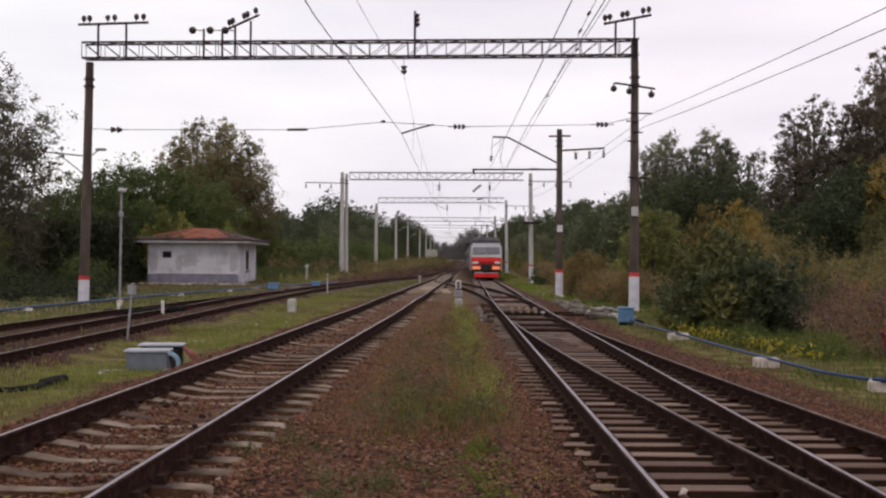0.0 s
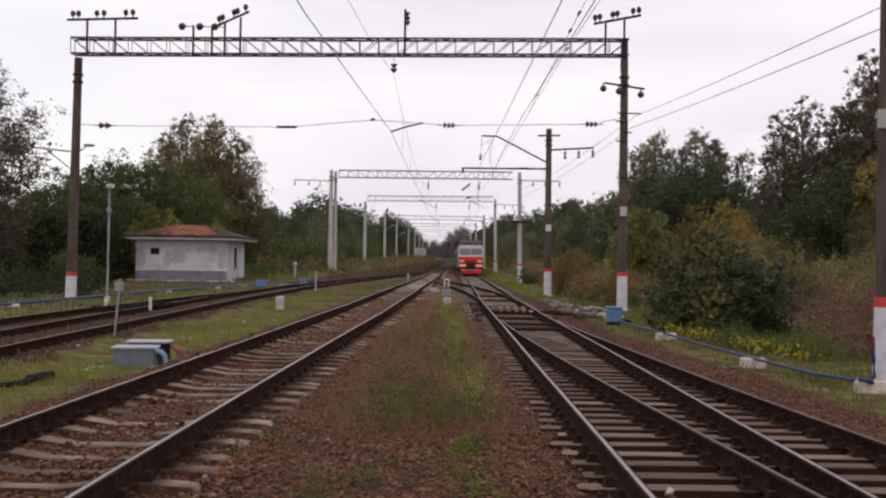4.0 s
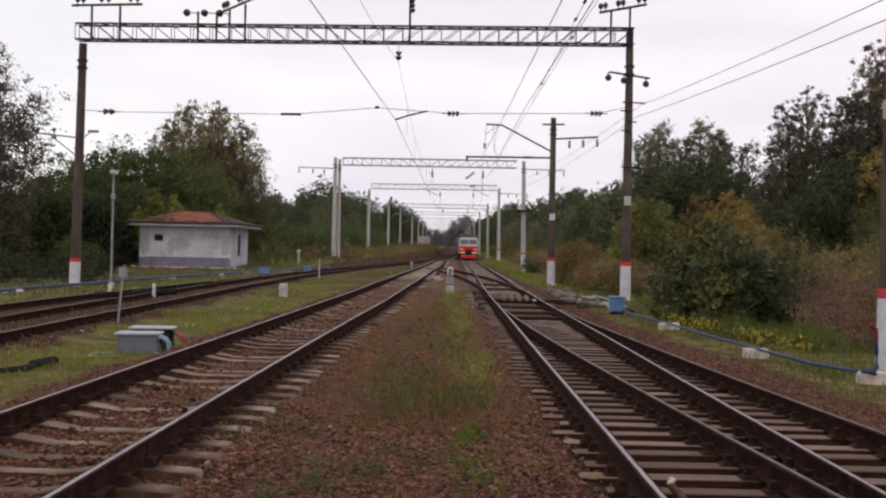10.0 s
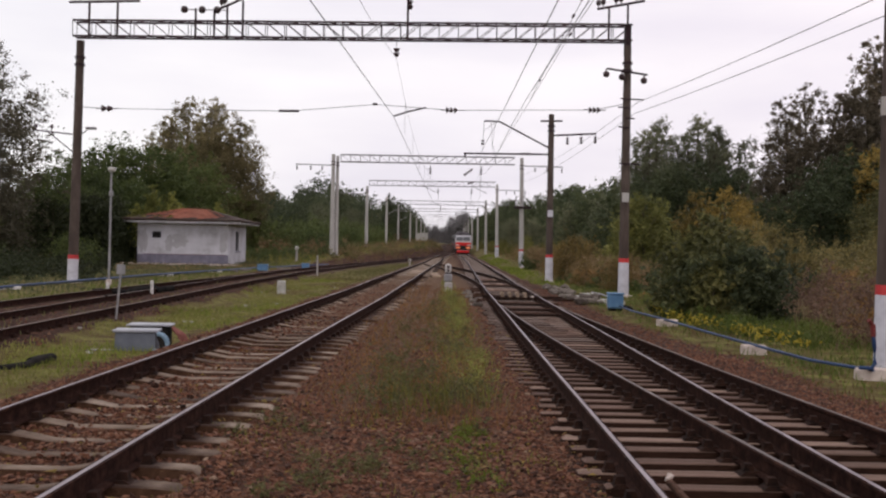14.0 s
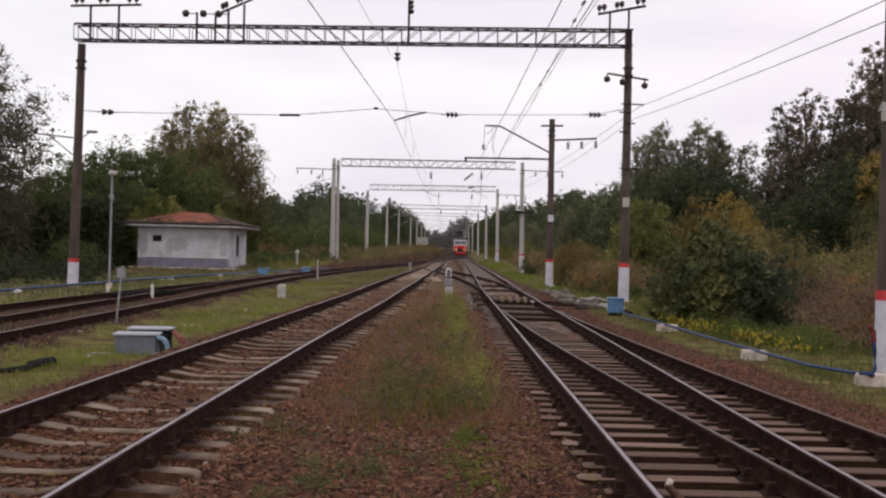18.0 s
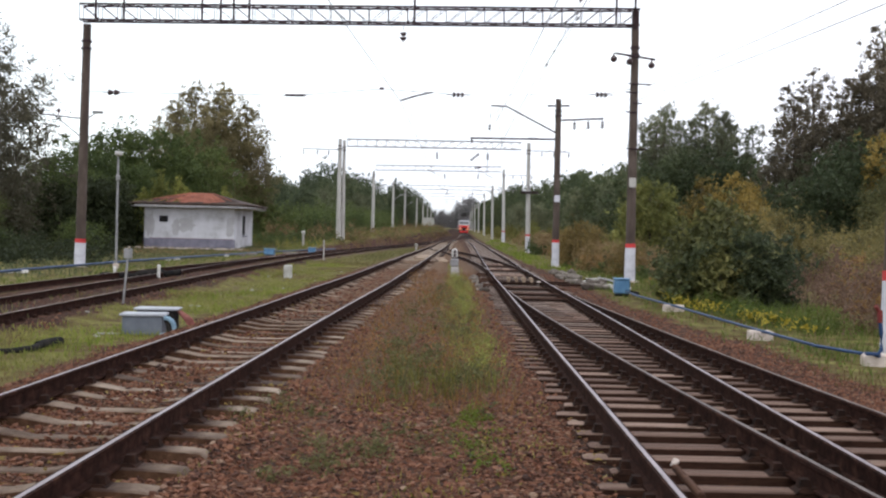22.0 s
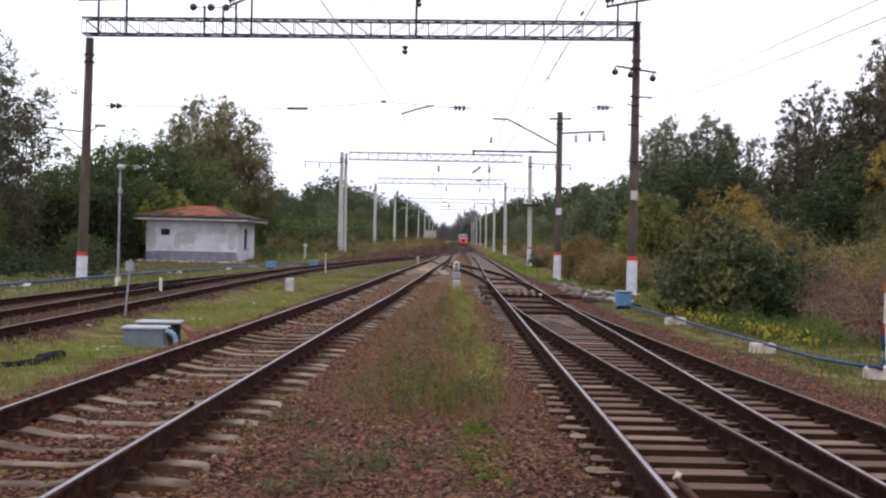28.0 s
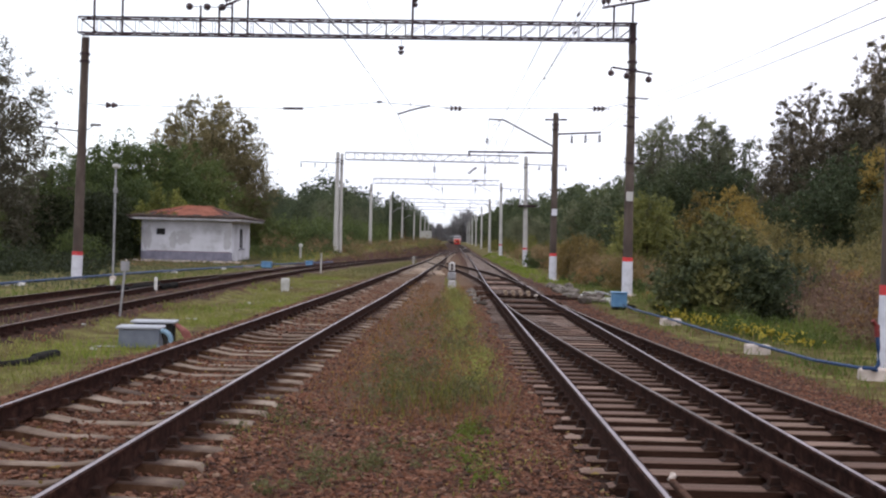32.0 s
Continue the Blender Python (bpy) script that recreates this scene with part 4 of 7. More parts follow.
    # the bank behind the siding
    x, y = scatter(22000, (-26, -11.2), (24, 100), lambda a, b: step(2.3, 3.4, x_side(b) - a), r)
    # outer bank takes a darker green, tree shade put into the blades' colour
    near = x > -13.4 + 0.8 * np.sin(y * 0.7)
    for k, key, label in ((near, "verge", "rough grass bank behind the siding"), (~near, "dark", "green grass coloured darker for the shade below the trees")):
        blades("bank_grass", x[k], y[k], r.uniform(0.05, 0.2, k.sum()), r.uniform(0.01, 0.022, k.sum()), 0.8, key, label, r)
    x, y = scatter(16000, (-20, -4), (84, 330), lambda a, b: step(1.5, 3.0, x_side(b) - a), r)
    blades("far_bank_weeds", x, y, r.uniform(0.1, 0.5, len(x)), r.uniform(0.02, 0.04, len(x)), 0.9, "olive", "brownish weeds on the far bank", r)
    x, y = scatter(9000, (7.9, 14), (16, 60), lambda a, b: step(0, 1.2, a - 8.1 + 0.5 * np.sin(b)) * clumpy(a, b, 0.5), r)
    blades("dry_stalks", x, y, r.uniform(0.3, 1.2, len(x)), r.uniform(0.004, 0.009, len(x)), 0.4, "scrub", "thin dry stalks on the bank", r)
    x, y = scatter(7000, (-27, -13.4), (64, 80), lambda a, b: 0.2 + 0.8 * clumpy(a + 2, b, 0.4), r)
    blades("straw_on_bank", x, y, r.uniform(0.06, 0.2, len(x)), r.uniform(0.012, 0.025, len(x)), 0.9, "weed", "straw-brown grass round the hut", r)
    # fallen leaves in the ballast
    x, y = scatter(2600, (-4.5, 1.3), (7, 26), lambda a, b: 0.3 + 0.7 * clumpy(a + 9, b + 2, 0.7), r, 1.3)
    n = len(x)
    c = np.stack([x, y, ground_z(x, y) + 0.035 + 0.02 * r.random(n)], -1)
    v = c[:, None] + r.normal(0, 1, (n, 3, 3)) * np.array([0.022, 0.022, 0.010])
    tagged(arrays("fallen_leaves", v.reshape(-1, 3), np.arange(3 * n).reshape(n, 3), LEAF["autumn"]), "dry orange leaves scattered on the ballast", "leaves", kind="stuff")
    # goldenrod heads along the verge, in drifts at the bushes' foot
    x, y = scatter(5500, (5.6, 8.4), (21, 31), lambda a, b: step(0.5, 0.1, np.abs(a - 5.95 - 0.135 * (27.5 - b))) * (0.25 + 0.75 * step(0.25, 0.75, clumpy(a, b, 1.6))) * 0.8, r)
    n = len(x)
    h = r.uniform(0.10, 0.32, n)
    c = np.stack([x, y, ground_z(x, y) + h], -1)
    v = (c[:, None] + r.normal(0, 0.028, (n, 4, 3)))
    i = 4 * np.arange(n)[:, None]
    f = np.concatenate([i + np.array([[0, 1, 2]]), i + np.array([[0, 2, 3]]), i + np.array([[1, 3, 2]])])
    tagged(arrays("goldenrod", v.reshape(-1, 3), f, LEAF["flower"]), "small yellow wildflowers along the verge", "flowers", kind="stuff")


grass()


# ---- trees ----
def crown_mesh(name, clusters, n, leaf, key, seed, twigs=9):
    """Leaves round twigs, twigs round the limbs' ends; small leaves outside, broader ones inside."""
    r = np.random.default_rng(seed)
    c = np.array([k[:3] for k in clusters])
    rad = np.array([k[3] for k in clusters])
    tw = r.choice(len(c), len(c) * twigs, p=rad ** 2 / (rad ** 2).sum())
    tc = c[tw] + r.normal(0, 0.58, (len(tw), 3)) * rad[tw][:, None] * np.array([1, 1, 0.8])
    pick = r.integers(0, len(tw), n)
    inner = r.random(n) < 0.3
    p = tc[pick] + r.normal(0, 1, (n, 3)) * (np.where(inner, 0.14, 0.28) * rad[tw[pick]])[:, None]
    p[:, 2] = np.maximum(p[:, 2], 0.02 + 0.1 * r.random(n))
    u = r.normal(0, 1, (n, 3))
    u /= np.linalg.norm(u, axis=1)[:, None]
    w = np.cross(u, r.normal(0, 1, (n, 3)))
    w /= np.linalg.norm(w, axis=1)[:, None]
    s = (leaf * r.uniform(0.5, 1.3, n) * np.where(inner, 1.45, 0.9))[:, None]
    v = np.stack([p - u * s * 0.6, p + w * s * 0.45 + u * s * 0.1, p + u * s * 0.75 - w * s * 0.3], 1)
    me = bpy.data.meshes.new(name)
    me.from_pydata(v.reshape(-1, 3).tolist(), [], np.arange(3 * n).reshape(n, 3).tolist())
    me.materials.append(LEAF[key])
    return me


RISE = {"round": 0.6, "poplar": 1.5, "vase": 1.1, "bush": 0.5}


def make_tree(name, label, category, h, spread, key, n, leaf, seed, low=0.15, shape="round", K=30, clump=0.33, trunk=0.02, group=""):
    """A tree of height h at the origin: a bent trunk, K rising limbs with side twigs, and leaf clumps along them."""
    r = random.Random(seed)
    t = thing(name, (0, 0, 0), label, category, group)
    tr = max(h * trunk, 0.03)
    top = h * (0.93 if shape != "bush" else 0.6)
    lx, ly = r.uniform(-0.03, 0.03) * h, r.uniform(-0.03, 0.03) * h
    bend = r.uniform(-0.02, 0.02) * h

    def stem(z):
        f = min(z / top, 1)
        return Vector((lx * f + bend * math.sin(math.pi * f), ly * f + bend * math.sin(2 * math.pi * f), min(z, top)))

    bm, bl = bmesh.new(), bmesh.new()
    for a in range(5):
        rod(bm, stem(top * a / 5) - Vector((0, 0, 0.2 if a == 0 else 0)), stem(top * (a + 1) / 5), tr * (1 - 0.18 * a), tr * (0.82 - 0.18 * a), 7)
    clusters = []
    for i in range(K):
        u = (i + r.random()) / K
        if shape == "poplar":
            prof = (0.55 + 0.45 * math.sin(min(u * 1.5, 1) * math.pi / 1.3)) * (1 - 0.75 * u ** 2.2)
        elif shape == "vase":
            prof = math.sin(math.pi * (0.07 + 0.84 * u ** 1.3)) ** 0.7
        elif shape == "bush":
            prof = math.sqrt(max(0.05, 1 - (u * 0.97) ** 2))
        else:
            prof = math.sin(math.pi * (0.16 + 0.80 * u)) ** 0.7
        a = i * 2.4 + r.uniform(-0.6, 0.6)
        q = spread * prof * math.sqrt(r.uniform(0.2, 1.15))
        z = h * (low + (1 - low) * u)
        root = stem(max(0.05 * h, z - RISE[shape] * q - 0.04 * h))
        tip = Vector((math.cos(a) * q + lx * u, math.sin(a) * q + ly * u, z))
        elbow = root.lerp(tip, 0.5) + Vector((math.cos(a), math.sin(a), -0.4)) * 0.12 * q
        if i % 2 == 0:
            rod(bl, root, elbow, tr * 0.34 * (1.1 - 0.7 * u), tr * 0.2 * (1.1 - 0.7 * u), 5)
            rod(bl, elbow, tip, tr * 0.2 * (1.1 - 0.7 * u), 0.012, 4)
        for f in (0.5, 0.78, 1.0):
            p = elbow.lerp(tip, (f - 0.5) * 2) if f > 0.5 else elbow
            p = p + Vector((r.gauss(0, 0.11), r.gauss(0, 0.11), r.gauss(0, 0.07))) * spread
            clusters.append((p.x, p.y, max(p.z, 0.03 * h), spread * clump * r.uniform(0.5, 1.1) * (1.15 - 0.25 * f) * (1.3 if u < 0.8 else 0.9)))
    part("trunk", bm, M["bark"], t)
    tagged(part("branchwork", bl, M["bark"], t), "thin limbs inside the crown", kind="stuff")
    crown = new("crown", crown_mesh("crown", clusters, n, leaf, key, seed, 5))
    crown.parent = t
    return t


def plant(src, spots):
    """Copies of a tree at (x, y, scale, turn); the first spot takes the tree itself."""
    for i, (x, y, s, a) in enumerate(spots):
        ob = src if i == 0 else copy_thing(src, Matrix.Identity(4))
        ob.matrix_basis = pose(x, y, gz(x, y) - 0.05, 0, 0, a)
        ob.scale = (s, s, s * (0.94 + 0.12 * ((i * 37) % 10) / 10))


def skyline(side, x, y):
    """How tall the woodland beside the line stands at x, y: it follows the ridge of the wood."""
    away = x / y
    if side < 0:
        k = np.interp(away, [-0.20, -0.157, -0.137, -0.111, -0.085, -0.054, -0.023], [0.040, 0.042, 0.045, 0.051, 0.046, 0.034, 0.021])
    else:
        k = np.interp(away, [0.03, 0.046, 0.06, 0.083, 0.103, 0.124, 0.139, 0.149, 0.18], [0.020, 0.030, 0.036, 0.044, 0.052, 0.061, 0.058, 0.070, 0.076])
    return 1.57 + float(k) * y


def woods():
    rr = random.Random(5)
    turn = lambda: rr.uniform(0, 360)
    # beyond the siding: a tall tree, a thick green mass, a thinning poplar behind the hut
    plant(make_tree("edge_tree", "tall grey-green tree with thin upper branches", "tree", 13.5, 4.3, "greygreen", 30000, 0.16, 21, 0.06, "vase", 62, 0.27), [(-31.0, 72, 1.12, 20), (-35.6, 76, 1.14, 140), (-33.5, 66, 0.7, 200), (-40, 84, 1.15, 300)])
    plant(make_tree("green_maple", "broad dark green tree with a dense crown", "tree", 9.5, 3.6, "mid", 21000, 0.19, 22, 0.0, "round", 46, 0.36),
          [(-31.9, 94, 1.02, 0), (-29.3, 95, 1.0, 70), (-35.0, 92, 0.74, 150), (-27.2, 95, 1.06, 210), (-25.3, 97, 1.0, 310), (-28.0, 86, 0.78, 300), (-33, 78, 0.62, 30), (-36, 70, 0.66, 110), (-23.2, 101, 0.9, 10), (-20.4, 112, 0.6, 100), (-25.4, 88, 0.72, 260), (-30, 68, 0.46, 33), (-27.2, 80, 0.6, 90), (-31, 84, 0.8, 12), (-38, 82, 0.7, 45)])
    plant(make_tree("brown_poplar", "tall half-bare poplar with brownish autumn leaves", "tree", 14.5, 3.0, "poplar", 21000, 0.16, 23, 0.06, "round", 64, 0.3),
          [(-28.7, 112, 1.0, 60), (-26.9, 114, 1.06, 190), (-25.0, 112, 1.09, 300), (-23.4, 113, 1.05, 120), (-21.8, 112, 0.92, 20), (-20.5, 113, 0.66, 250), (-24.3, 110, 0.8, 75)])
    plant(make_tree("thin_poplar", "thin half-bare poplar with few brown leaves", "tree", 13.5, 1.3, "poplar", 5000, 0.13, 29, 0.3, "poplar", 26, 0.34), [(-30.9, 113, 0.98, 0), (-29.6, 115, 1.04, 90)])
    plant(make_tree("young_yellow_tree", "small yellow-green sapling behind the roof", "tree", 4.6, 0.6, "strip", 2600, 0.1, 24, 0.3, "poplar", 16, 0.4), [(-23.6, 85.5, 1.12, 0), (-22.9, 85.5, 1.28, 120), (-21.5, 85.5, 1.22, 60), (-24.4, 85.5, 1.05, 200), (-22.2, 85.5, 1.1, 300), (-18.0, 85.5, 1.05, 40)])
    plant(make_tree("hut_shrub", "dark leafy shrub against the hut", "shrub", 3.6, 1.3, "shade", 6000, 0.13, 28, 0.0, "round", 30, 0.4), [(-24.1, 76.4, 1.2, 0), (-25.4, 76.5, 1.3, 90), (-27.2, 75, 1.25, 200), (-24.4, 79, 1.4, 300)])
    # belt of woodland along the line
    belt = []
    for y0, y1, dy, x0, xw, full in ((132, 330, 11, -20.5, 5, 0.82), (126, 340, 14, -27, 9, 1.0), (335, 700, 20, -19, 6, 1.0)):
        for y in range(y0, y1, dy):
            x, yy = x0 - rr.uniform(0, xw), y + rr.uniform(-3, 3)
            belt.append((x, yy, full * rr.uniform(0.78, 1.0) * skyline(-1, x, yy) / 10.5, turn()))
    plant(make_tree("woodland_tree", "dense green woodland tree along the line", "tree", 10.5, 4.0, "woodland", 6000, 0.34, 25, 0.0, "round", 36, 0.4, group="far woodland"), belt)
    plant(make_tree("spruce", "slender dark spruce above the woodland", "tree", 12.5, 1.7, "dark", 4500, 0.25, 26, 0.05, "poplar", 34, 0.34), [(-16.5, 300, 1.0, 0), (-18, 318, 1.1, 50), (-15.5, 345, 1.0, 90), (-17, 360, 1.1, 180)])
    plant(make_tree("bank_bush", "rounded green bush on the bank", "bush", 2.2, 2.2, "mid", 6000, 0.13, 27, 0.0, "bush", 26, 0.4, group="bank bushes"), [(-14.5, 114, 1.0, 0), (-17, 112, 1.3, 40), (-13.3, 124, 0.8, 80), (-15.5, 130, 1.3, 120), (-14, 150, 1.1, 200), (-13.5, 180, 1.2, 250), (-24.8, 72, 0.8, 0), (-26, 60, 0.6, 30), (-16, 170, 1.5, 10), (-18, 145, 1.6, 60), (-15, 205, 1.5, 0), (-15, 240, 1.6, 99)])
    # the other side: belt far off, mid group, tall ones, near shrubs
    belt = []
    for y0, y1, dy, x0, xw, full in ((118, 300, 12, 15.0, 6, 0.92), (305, 700, 24, 13, 6, 1.12), (122, 250, 16, 22, 8, 0.95)):
        for y in range(y0, y1, dy):
            x, yy = x0 + rr.uniform(0, xw), y + rr.uniform(-3, 3)
            belt.append((x, yy, full * rr.uniform(0.88, 1.06) * skyline(1, x, yy) / 10.0, turn()))
    plant(make_tree("wood_edge_tree", "dark green tree at the wood's edge", "tree", 10.0, 3.6, "dark", 6200, 0.32, 31, 0.0, "round", 36, 0.4, group="wood edge"), belt)
    plant(make_tree("olive_tree", "pale olive tree standing before the wood", "tree", 8.0, 2.4, "aspen", 6500, 0.2, 43, 0.0, "round", 40, 0.38, group="wood edge"),
          [(11.6, 150, 0.72, 0), (12.4, 176, 0.8, 60), (11.9, 205, 0.85, 130), (12.8, 235, 0.9, 220), (14.8, 134, 0.85, 300), (17.6, 126, 0.95, 20), (20.5, 118, 1.0, 100), (-17.8, 150, 0.7, 40), (-17.2, 190, 0.75, 160), (-18.6, 220, 0.85, 250)])
    far = [(1.0 + 1.6 * k + rr.uniform(-1, 1), 900 + rr.uniform(-20, 60), rr.uniform(1.75, 2.35), turn()) for k in range(10)]
    far += [(-24 + 1.5 * k + rr.uniform(-1.5, 1.5), 930 + rr.uniform(-30, 60), rr.uniform(1.1, 1.5), turn()) for k in range(18)]
    plant(make_tree("bare_tree", "half-bare tree far down the line, greyed for distance haze", "tree", 11.0, 2.2, "haze", 2600, 0.38, 30, 0.0, "poplar", 40, 0.34, group="far bare trees"), far)
    plant(make_tree("aspen", "tall aspen with an open grey-green crown", "tree", 13.2, 1.75, "aspen", 20000, 0.13, 32, 0.06, "vase", 60, 0.36),
          [(16.7, 97, 0.97, 0), (18.1, 97, 1.0, 80), (19.4, 98, 0.95, 200), (20.6, 97, 1.0, 160), (21.9, 97, 1.01, 40), (23.4, 97, 1.0, 220), (24.5, 98, 0.97, 300), (25.4, 96, 0.86, 130), (17.4, 95, 0.92, 20), (22.7, 94, 0.88, 250)])
    plant(make_tree("russet_aspen", "tall aspen with dusky russet leaves and gaps", "tree", 15.2, 1.75, "russet", 25000, 0.145, 33, 0.05, "vase", 66, 0.36),
          [(24.3, 80, 0.94, 0), (26.1, 81, 0.94, 90), (27.9, 80, 0.92, 180), (29.1, 80, 1.0, 270), (30.3, 79, 1.13, 30), (31.4, 80, 1.1, 60), (32.8, 80, 1.16, 140), (34.2, 80, 1.18, 210), (23.3, 81, 0.6, 60)])
    plant(make_tree("wood_maple", "mid-height dark green tree", "tree", 8.5, 2.9, "dark", 14000, 0.18, 34, 0.0, "round", 44, 0.38),
          [(16.2, 90, 1.02, 0), (18.9, 91, 1.05, 90), (21.4, 90, 1.08, 190), (23.5, 90, 1.0, 30), (25.2, 89, 0.84, 250), (21.1, 73, 0.66, 310), (22.6, 72, 0.7, 80), (24.0, 71, 0.72, 120), (25.6, 73, 0.96, 10), (27.6, 74, 1.08, 200), (29.8, 73, 1.15, 45), (32.2, 73, 1.2, 155), (34.6, 73, 1.25, 285)])
    plant(make_tree("yellow_birch", "birch with yellow-orange autumn leaves", "tree", 5.0, 1.1, "autumn", 6500, 0.1, 35, 0.0, "poplar", 34, 0.42), [(12.5, 50, 1.04, 0), (11.5, 51, 0.92, 100), (13.5, 50.5, 0.92, 200), (12.9, 48.5, 0.86, 300), (27.6, 71.5, 1.75, 30)])
    plant(make_tree("green_birch", "broad birch still mostly olive green", "tree", 8.0, 2.0, "dull", 10000, 0.14, 40, 0.0, "round", 40, 0.4), [(26.2, 66, 0.92, 0), (28.2, 65, 1.0, 90), (24.6, 62, 0.55, 140), (25.5, 65, 0.74, 210)])
    plant(make_tree("olive_shrub", "olive-green shrub with yellowing leaves", "shrub", 4.0, 1.5, "drab", 8000, 0.09, 36, 0.0, "round", 34, 0.4, group="verge shrubs"),
          [(11.2, 64, 0.8, 0), (9.2, 80, 0.62, 250), (11.6, 43, 0.72, 20), (12.4, 44.5, 0.84, 60), (13.3, 45, 0.76, 150), (14.2, 45, 0.66, 90), (15.2, 45, 0.52, 33), (9.4, 92, 0.6, 10), (9.8, 108, 0.62, 130), (18.4, 54, 0.6, 200), (20.2, 55, 0.66, 10), (22.5, 57, 0.8, 170)])
    plant(make_tree("yellowing_shrub", "tall shrub turning yellow-green", "shrub", 4.0, 1.25, "yellowgreen", 8000, 0.1, 39, 0.0, "poplar", 34, 0.4, group="verge shrubs"),
          [(10.2, 57, 1.24, 0), (9.45, 57.5, 1.1, 140), (11.0, 58, 1.12, 80), (9.0, 58, 0.8, 190), (9.0, 124, 0.72, 30), (9.6, 128, 0.6, 77)])
    plant(make_tree("dark_bush", "dense dark green bush beside the tracks", "bush", 2.9, 1.7, "bush", 10000, 0.13, 37, 0.0, "bush", 36, 0.25), [(7.25, 29.4, 0.80, 0), (8.0, 29.0, 0.68, 120), (8.3, 30.4, 0.72, 210), (7.0, 30.0, 0.62, 300)])
    plant(make_tree("leafy_shrub", "green shrub with scattered yellow leaves", "shrub", 2.5, 0.95, "leafy", 3600, 0.13, 38, 0.0, "poplar", 30, 0.32), [(6.62, 29.4, 0.92, 0), (6.95, 29.6, 1.12, 100), (6.9, 28.6, 0.68, 200), (7.5, 30.4, 1.14, 290), (7.9, 30.6, 0.98, 50), (6.35, 30.6, 0.84, 170), (7.55, 52, 0.6, 60)])
    plant(make_tree("rusty_shrub", "broad shrub with orange-brown autumn leaves", "shrub", 2.9, 1.15, "rusty", 5200, 0.085, 41, 0.0, "round", 30, 0.42, group="verge shrubs"),
          [(7.3, 63, 1.0, 0), (6.75, 64, 0.8, 90), (8.0, 62, 0.84, 200), (7.9, 49, 0.62, 20), (7.2, 47, 0.5, 130), (8.6, 88, 0.7, 60), (6.9, 55, 0.5, 250)])
    plant(make_tree("round_bush", "small rounded dark green bush on the verge", "bush", 1.9, 1.05, "mid", 3200, 0.09, 42, 0.0, "bush", 24, 0.4), [(7.95, 98, 1.0, 0), (7.3, 100, 0.8, 100), (8.7, 97, 0.9, 220)])
    # dry scrub, built of leafy heaps
    def heaps(name, label, spots, n, leaf, key, seed):
        cl = [(x, y, gz(x, y) + z, q) for x, y, z, q in spots]
        ob = new(name, crown_mesh(name, [(a, b, c + 5, q) for a, b, c, q in cl], n, leaf, key, seed))
        ob.location = (0, 0, -5)
        tagged(ob, label, "undergrowth", kind="stuff")
    sp = [(7.6 + rr.random() ** 0.9 * 7.15, 17.5 + rr.random() * 15, 0.15 + rr.random() * 1.0, rr.uniform(0.3, 0.5)) for _ in range(150)]
    sp = [q for q in sp if not (q[1] > 25 and q[0] < 9.6)]
    heaps("russet_scrub", "dry russet-brown scrub on the bank", sp, 52000, 0.05, "scrub", 51)
    heaps("red_scrub", "thin red-leaved scrub on the bank", [(x + 0.3, y - 0.2, z + 0.12, q) for x, y, z, q in sp[::3]], 9000, 0.05, "orange_weed", 69)
    sp = [(6.6 + rr.random() * 4.2, 36 + rr.random() * 40, 0.1 + rr.random() * 1.1, rr.uniform(0.35, 0.65)) for _ in range(100)]
    sp = [q for q in sp if q[0] > 8.0 or q[1] > 48]
    heaps("brown_undergrowth", "orange-brown undergrowth below the shrubs", sp, 30000, 0.06, "weed", 52)
    heaps("red_undergrowth", "thin reddish weeds below the shrubs", [(x - 0.25, y, 0.6 * z, 0.8 * q) for x, y, z, q in sp[::3]], 5000, 0.07, "orange_weed", 70)
    heaps("low_green_undergrowth", "low green weeds at the shrubs' foot", [(x - 0.5, y, 0.25 * z, 0.7 * q) for x, y, z, q in sp[1::3]], 6000, 0.08, "mid", 71)
    sp = [(7.3 + rr.random() * 3.4, 70 + rr.random() * 80, 0.2 + rr.random() * 1.2, rr.uniform(0.4, 0.8)) for _ in range(60)]
    heaps("brown_thicket", "red-brown thicket behind the far verge", sp, 14000, 0.12, "weed", 68)
    sp = [(11 + rr.random() * 16, 26 + rr.random() * 36, 0.3 + rr.random() * 1.5, rr.uniform(0.5, 1.0)) for _ in range(110)]
    heaps("olive_undergrowth", "olive-brown undergrowth on the bank", sp, 30000, 0.085, "drab", 53)
    sp = [(-12.6 - rr.random() * 8, 100 + rr.random() * 110, 0.1 + rr.random() * 0.7, rr.uniform(0.5, 1.0)) for _ in range(90)]
    heaps("bank_undergrowth", "brown-green undergrowth on the far bank", sp, 16000, 0.16, "weed", 54)
    sp = [(rr.gauss(cx, 0.22), rr.gauss(cy, 0.55), 0.05 + rr.random() * 0.22, rr.uniform(0.1, 0.22)) for cx, cy in ((-0.35, 12.2), (-0.75, 12.5), (0.15, 12.0), (-0.4, 13.2), (0.15, 13.0), (-0.1, 14.4), (-0.7, 14.8), (-0.7, 16.5), (0.2, 17.5), (-0.2, 20.5), (-0.9, 23), (0.1, 25.5), (-0.5, 29), (0.0, 33)) for _ in range(7)]
    heaps("leafy_weeds", "leafy dark olive weeds in clumps between the tracks", sp, 9000, 0.03, "dull", 61)
    sp = [(rr.uniform(-1.35, 0.45), 12.4 + rr.random() ** 1.3 * 30, 0.06 + rr.random() * 0.22, rr.uniform(0.1, 0.24)) for _ in range(130)]
    heaps("brown_weeds", "seeded orange-brown weeds between the tracks", sp, 6500, 0.025, "orange_weed", 62)
